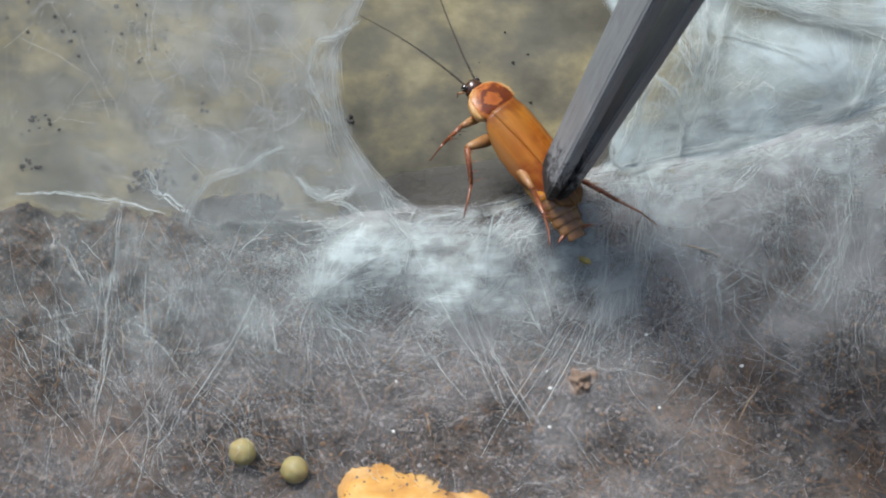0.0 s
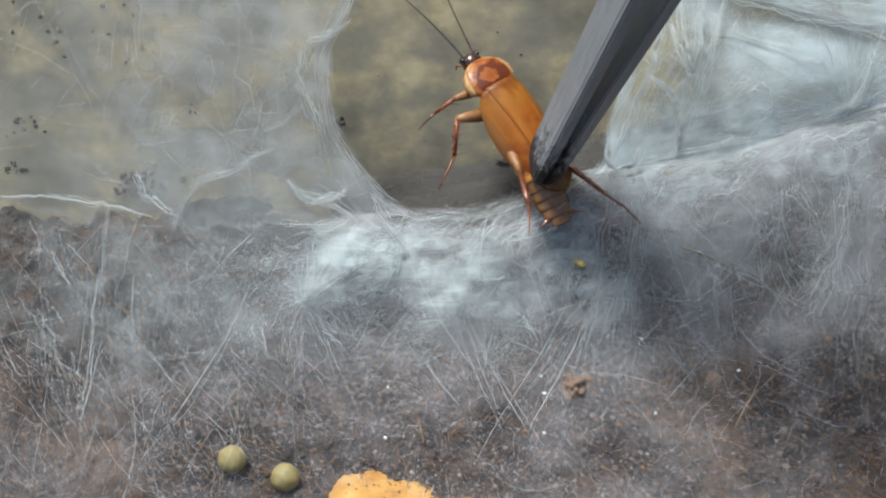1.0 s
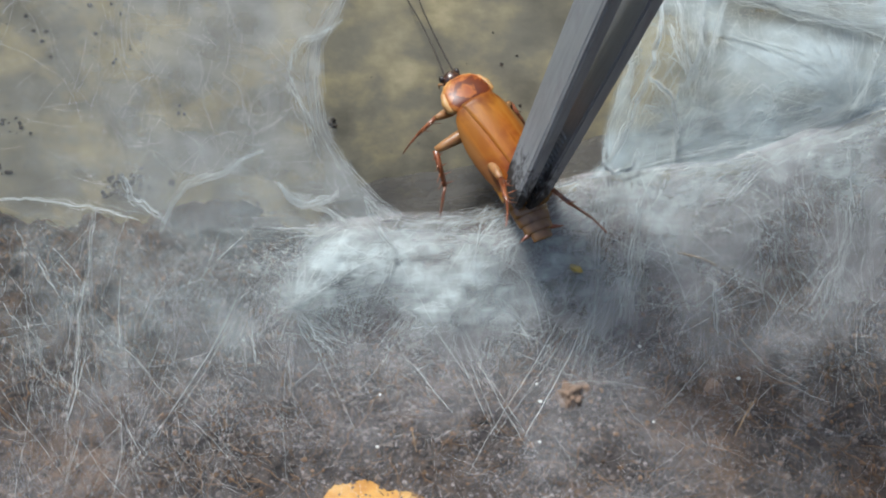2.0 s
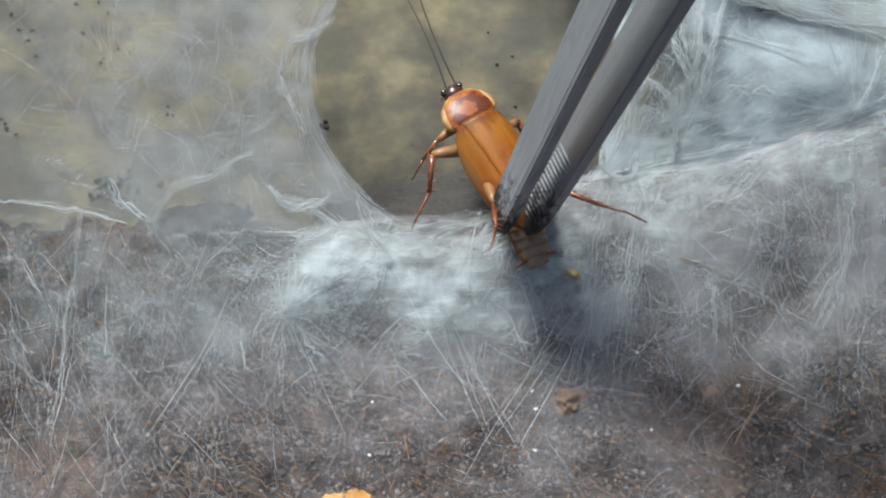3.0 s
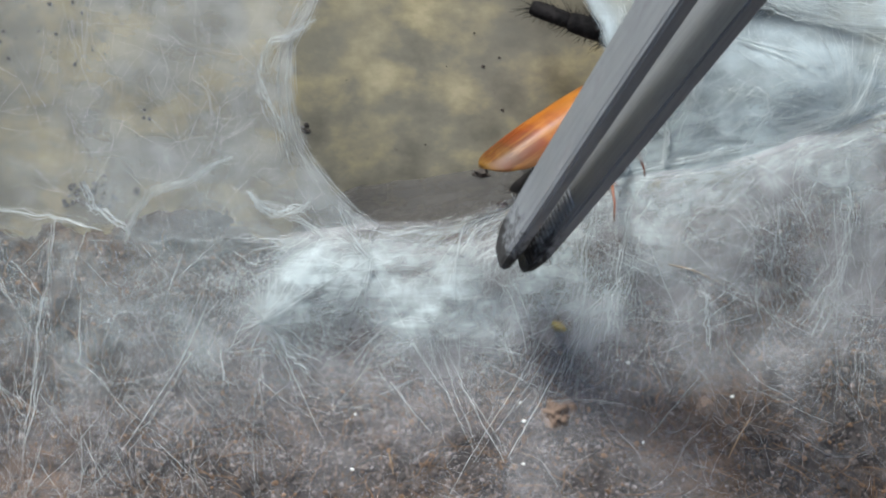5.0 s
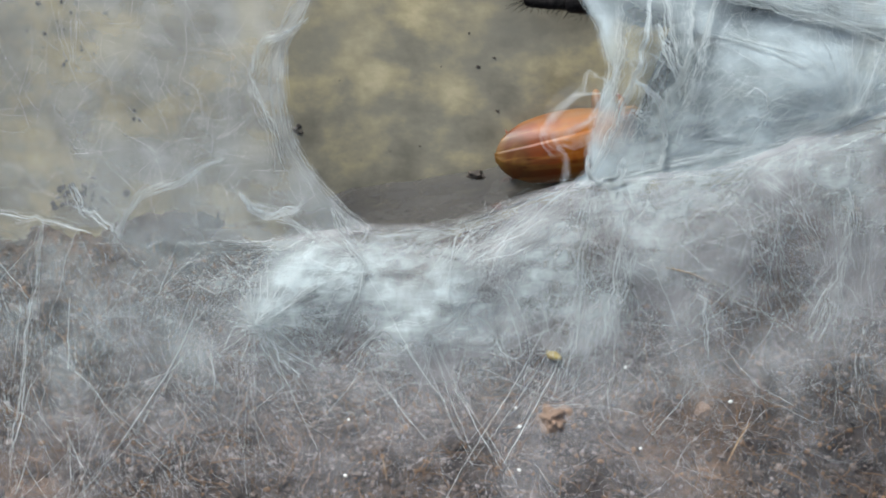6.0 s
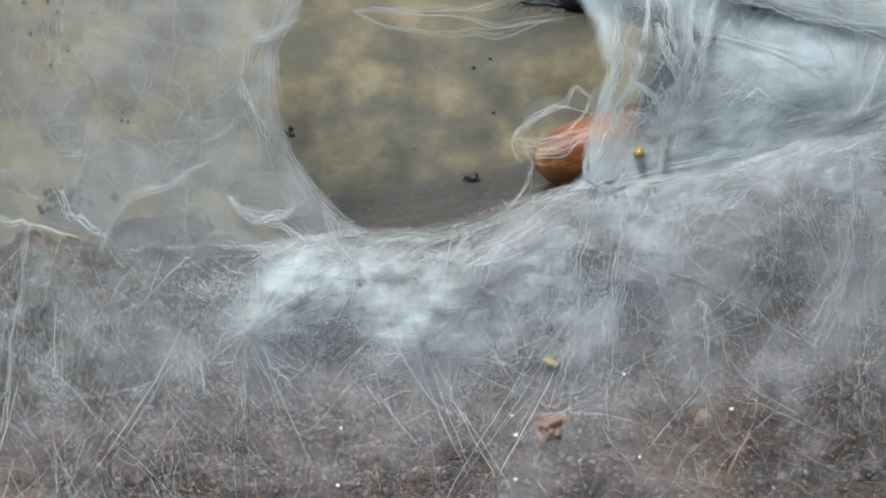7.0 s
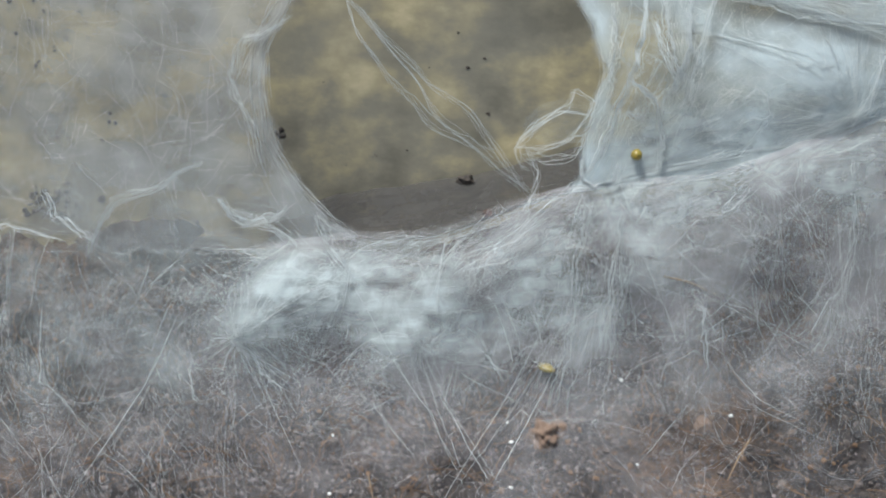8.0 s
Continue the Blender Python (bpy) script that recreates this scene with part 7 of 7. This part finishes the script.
    walk(spider_legs[5], [
        (0, pose(0.00340, 0.00180, 0.00000, 1.1, -0.0, 126.0)),
        (2.4, pose(0.00340, 0.00180, 0.00000, 1.5, -0.0, 125.9)),
        (2.9, pose(0.00340, 0.00180, 0.00000, 5.9, -0.0, 169.2)),
        (3.3, pose(0.00340, 0.00180, 0.00000, 7.1, -0.0, 178.1)),
        (4.0, pose(0.00340, 0.00180, 0.00000, 6.9, -0.0, 175.8)),
        (4.5, pose(0.00340, 0.00180, 0.00000, 7.0, -0.0, 175.8)),
        (5.3, pose(0.00340, 0.00180, 0.00000, 7.2, 0.0, 175.9)),
        (5.8, pose(0.00340, 0.00180, 0.00000, 6.1, 0.0, 166.3)),
        (7.0, pose(0.00340, 0.00180, 0.00000, 6.2, -0.0, 166.3)),
        (7.2, pose(0.00340, 0.00180, 0.00000, 6.6, -0.0, 169.0)),
        (7.3, pose(0.00340, 0.00180, 0.00000, 4.4, -0.0, 152.2)),
        (7.4, pose(0.00340, 0.00180, 0.00000, 2.1, -0.0, 119.2)),
        (7.5, pose(0.00340, 0.00180, 0.00000, 5.5, 0.0, 76.8)),
        (7.6, pose(0.00340, 0.00180, 0.00000, 5.7, 0.0, 75.7)),
        (7.7, pose(0.00340, 0.00180, 0.00000, 5.9, -0.0, 74.0)),
        (7.8, pose(0.00340, 0.00180, 0.00000, 5.7, -0.0, 75.7)),
        (7.9, pose(0.00340, 0.00180, 0.00000, 2.2, -0.0, 122.5)),
        (8.0, pose(0.00340, 0.00180, 0.00000, 2.3, -0.0, 124.3)),
    ])
    walk(spider_legs[6], [
        (0, pose(0.00340, -0.00100, 0.00000, 9.9, 0.0, -164.8)),
        (2.4, pose(0.00340, -0.00100, 0.00000, 10.5, 0.0, -164.8)),
        (2.9, pose(0.00340, -0.00100, 0.00000, 15.5, -0.0, -120.6)),
        (3.3, pose(0.00340, -0.00100, 0.00000, 15.7, -0.0, -111.4)),
        (4.0, pose(0.00340, -0.00100, 0.00000, 15.7, -0.0, -113.8)),
        (4.5, pose(0.00340, -0.00100, 0.00000, 15.8, -0.0, -113.8)),
        (5.3, pose(0.00340, -0.00100, 0.00000, 15.8, -0.0, -113.6)),
        (5.8, pose(0.00340, -0.00100, 0.00000, 15.7, 0.0, -123.5)),
        (7.0, pose(0.00340, -0.00100, 0.00000, 15.8, 0.0, -123.5)),
        (7.2, pose(0.00340, -0.00100, 0.00000, 15.9, -0.0, -120.7)),
        (7.3, pose(0.00340, -0.00100, 0.00000, 14.9, 0.0, -138.1)),
        (7.4, pose(0.00340, -0.00100, 0.00000, 10.8, -0.0, -171.4)),
        (7.5, pose(0.00340, -0.00100, 0.00000, 8.5, -0.0, 146.7)),
        (7.6, pose(0.00340, -0.00100, 0.00000, 8.5, -0.0, 145.6)),
        (7.7, pose(0.00340, -0.00100, 0.00000, 8.6, -0.0, 143.9)),
        (7.8, pose(0.00340, -0.00100, 0.00000, 8.6, -0.0, 145.6)),
        (7.9, pose(0.00340, -0.00100, 0.00000, 11.4, -0.0, -168.1)),
        (8.0, pose(0.00340, -0.00100, 0.00000, 11.7, -0.0, -166.3)),
    ])
    walk(spider_legs[7], [
        (0, pose(0.00340, -0.00320, 0.00000, 14.2, -0.0, -134.7)),
        (2.4, pose(0.00340, -0.00320, 0.00000, 14.7, -0.0, -134.7)),
        (2.9, pose(0.00340, -0.00320, 0.00000, 17.5, 0.0, -89.7)),
        (3.3, pose(0.00340, -0.00320, 0.00000, 17.0, -0.0, -80.5)),
        (4.0, pose(0.00340, -0.00320, 0.00000, 17.1, -0.0, -82.8)),
        (4.5, pose(0.00340, -0.00320, 0.00000, 17.1, 0.0, -82.8)),
        (5.3, pose(0.00340, -0.00320, 0.00000, 17.1, -0.0, -82.7)),
        (5.8, pose(0.00340, -0.00320, 0.00000, 17.6, -0.0, -92.5)),
        (7.0, pose(0.00340, -0.00320, 0.00000, 17.6, -0.0, -92.5)),
        (7.2, pose(0.00340, -0.00320, 0.00000, 17.5, -0.0, -89.7)),
        (7.3, pose(0.00340, -0.00320, 0.00000, 17.7, -0.0, -107.2)),
        (7.4, pose(0.00340, -0.00320, 0.00000, 14.6, 0.0, -141.2)),
        (7.5, pose(0.00340, -0.00320, 0.00000, 10.3, -0.0, 176.7)),
        (7.6, pose(0.00340, -0.00320, 0.00000, 10.3, -0.0, 175.6)),
        (7.7, pose(0.00340, -0.00320, 0.00000, 10.3, 0.0, 174.0)),
        (7.8, pose(0.00340, -0.00320, 0.00000, 10.3, -0.0, 175.6)),
        (7.9, pose(0.00340, -0.00320, 0.00000, 15.2, -0.0, -137.8)),
        (8.0, pose(0.00340, -0.00320, 0.00000, 15.5, -0.0, -136.0)),
    ])
    walk(swinging, [
        (0, pose(-0.01048, 0.01228, 0.05590, 55.0, 3.0, 8.1)),
        (6.0, pose(-0.00454, 0.01064, 0.05355, 55.7, 2.8, 9.2)),
        (6.8, pose(-0.00518, 0.00221, 0.03803, 55.8, 2.7, 9.4)),
        (7.0, pose(-0.00472, 0.00013, 0.03331, 56.2, 4.4, 8.2)),
        (7.2, pose(-0.00456, 0.00177, 0.03391, 57.5, 19.6, -2.2)),
        (7.4, pose(-0.00437, 0.00174, 0.03387, 56.7, 29.4, -9.5)),
        (7.6, pose(-0.00451, 0.00191, 0.03411, 56.3, 34.4, -12.4)),
        (7.8, pose(-0.00465, 0.00190, 0.03409, 54.5, 39.5, -17.4)),
        (8.0, pose(-0.00467, 0.00188, 0.03407, 52.5, 42.9, -22.0)),
    ])
    for bead, x, s, start in ((beads[0], -26.4, 34.6, 1.4), (beads[1], -19.4, 37.2, 1.3)):
        walk(bead, [(t, on_ground(bead, x + 0.05 * far, s + far, 1.6).matrix_basis @ pose(0, 0, 0, 2.2 * far)) for t, far in ((0, 0), (start, 0), (start + 0.1, 3.4), (start + 0.2, 9), (start + 0.5, 22), (8, 24))])
    walk(drop, [(0, seed_held), (4.7, seed_held), (5.2, seed_fallen), (8, seed_fallen)])
    walk(drop2, [(0, droplet_low), (6.4, droplet_low), (6.9, droplet_high), (8, droplet_high)])
    walk(tuft, [
        (0, pose(0.04143, 0.00143, 0.02471, 35.5, -45.2, 44.8)),
        (4.7, pose(0.04219, 0.00173, 0.02513, 35.6, -46.1, 43.9)),
        (5.8, pose(0.02578, -0.00278, 0.02219, 48.0, -32.8, 24.4)),
        (6.2, pose(0.02524, -0.00080, 0.02501, 55.5, 7.5, -6.8)),
        (6.6, pose(0.02429, -0.00233, 0.02282, 55.1, 11.6, -9.7)),
        (6.9, pose(0.02339, -0.00326, 0.02149, 55.9, 3.3, -4.0)),
        (7.0, pose(0.02343, -0.00306, 0.02178, 56.0, -0.8, -1.2)),
        (7.3, pose(0.02288, -0.00267, 0.02234, 56.1, -0.8, -1.3)),
        (7.5, pose(0.02328, -0.00323, 0.02154, 55.8, -7.5, 3.2)),
        (8.0, pose(0.02415, -0.00319, 0.02160, 56.1, -4.2, 0.8)),
    ])


motions()
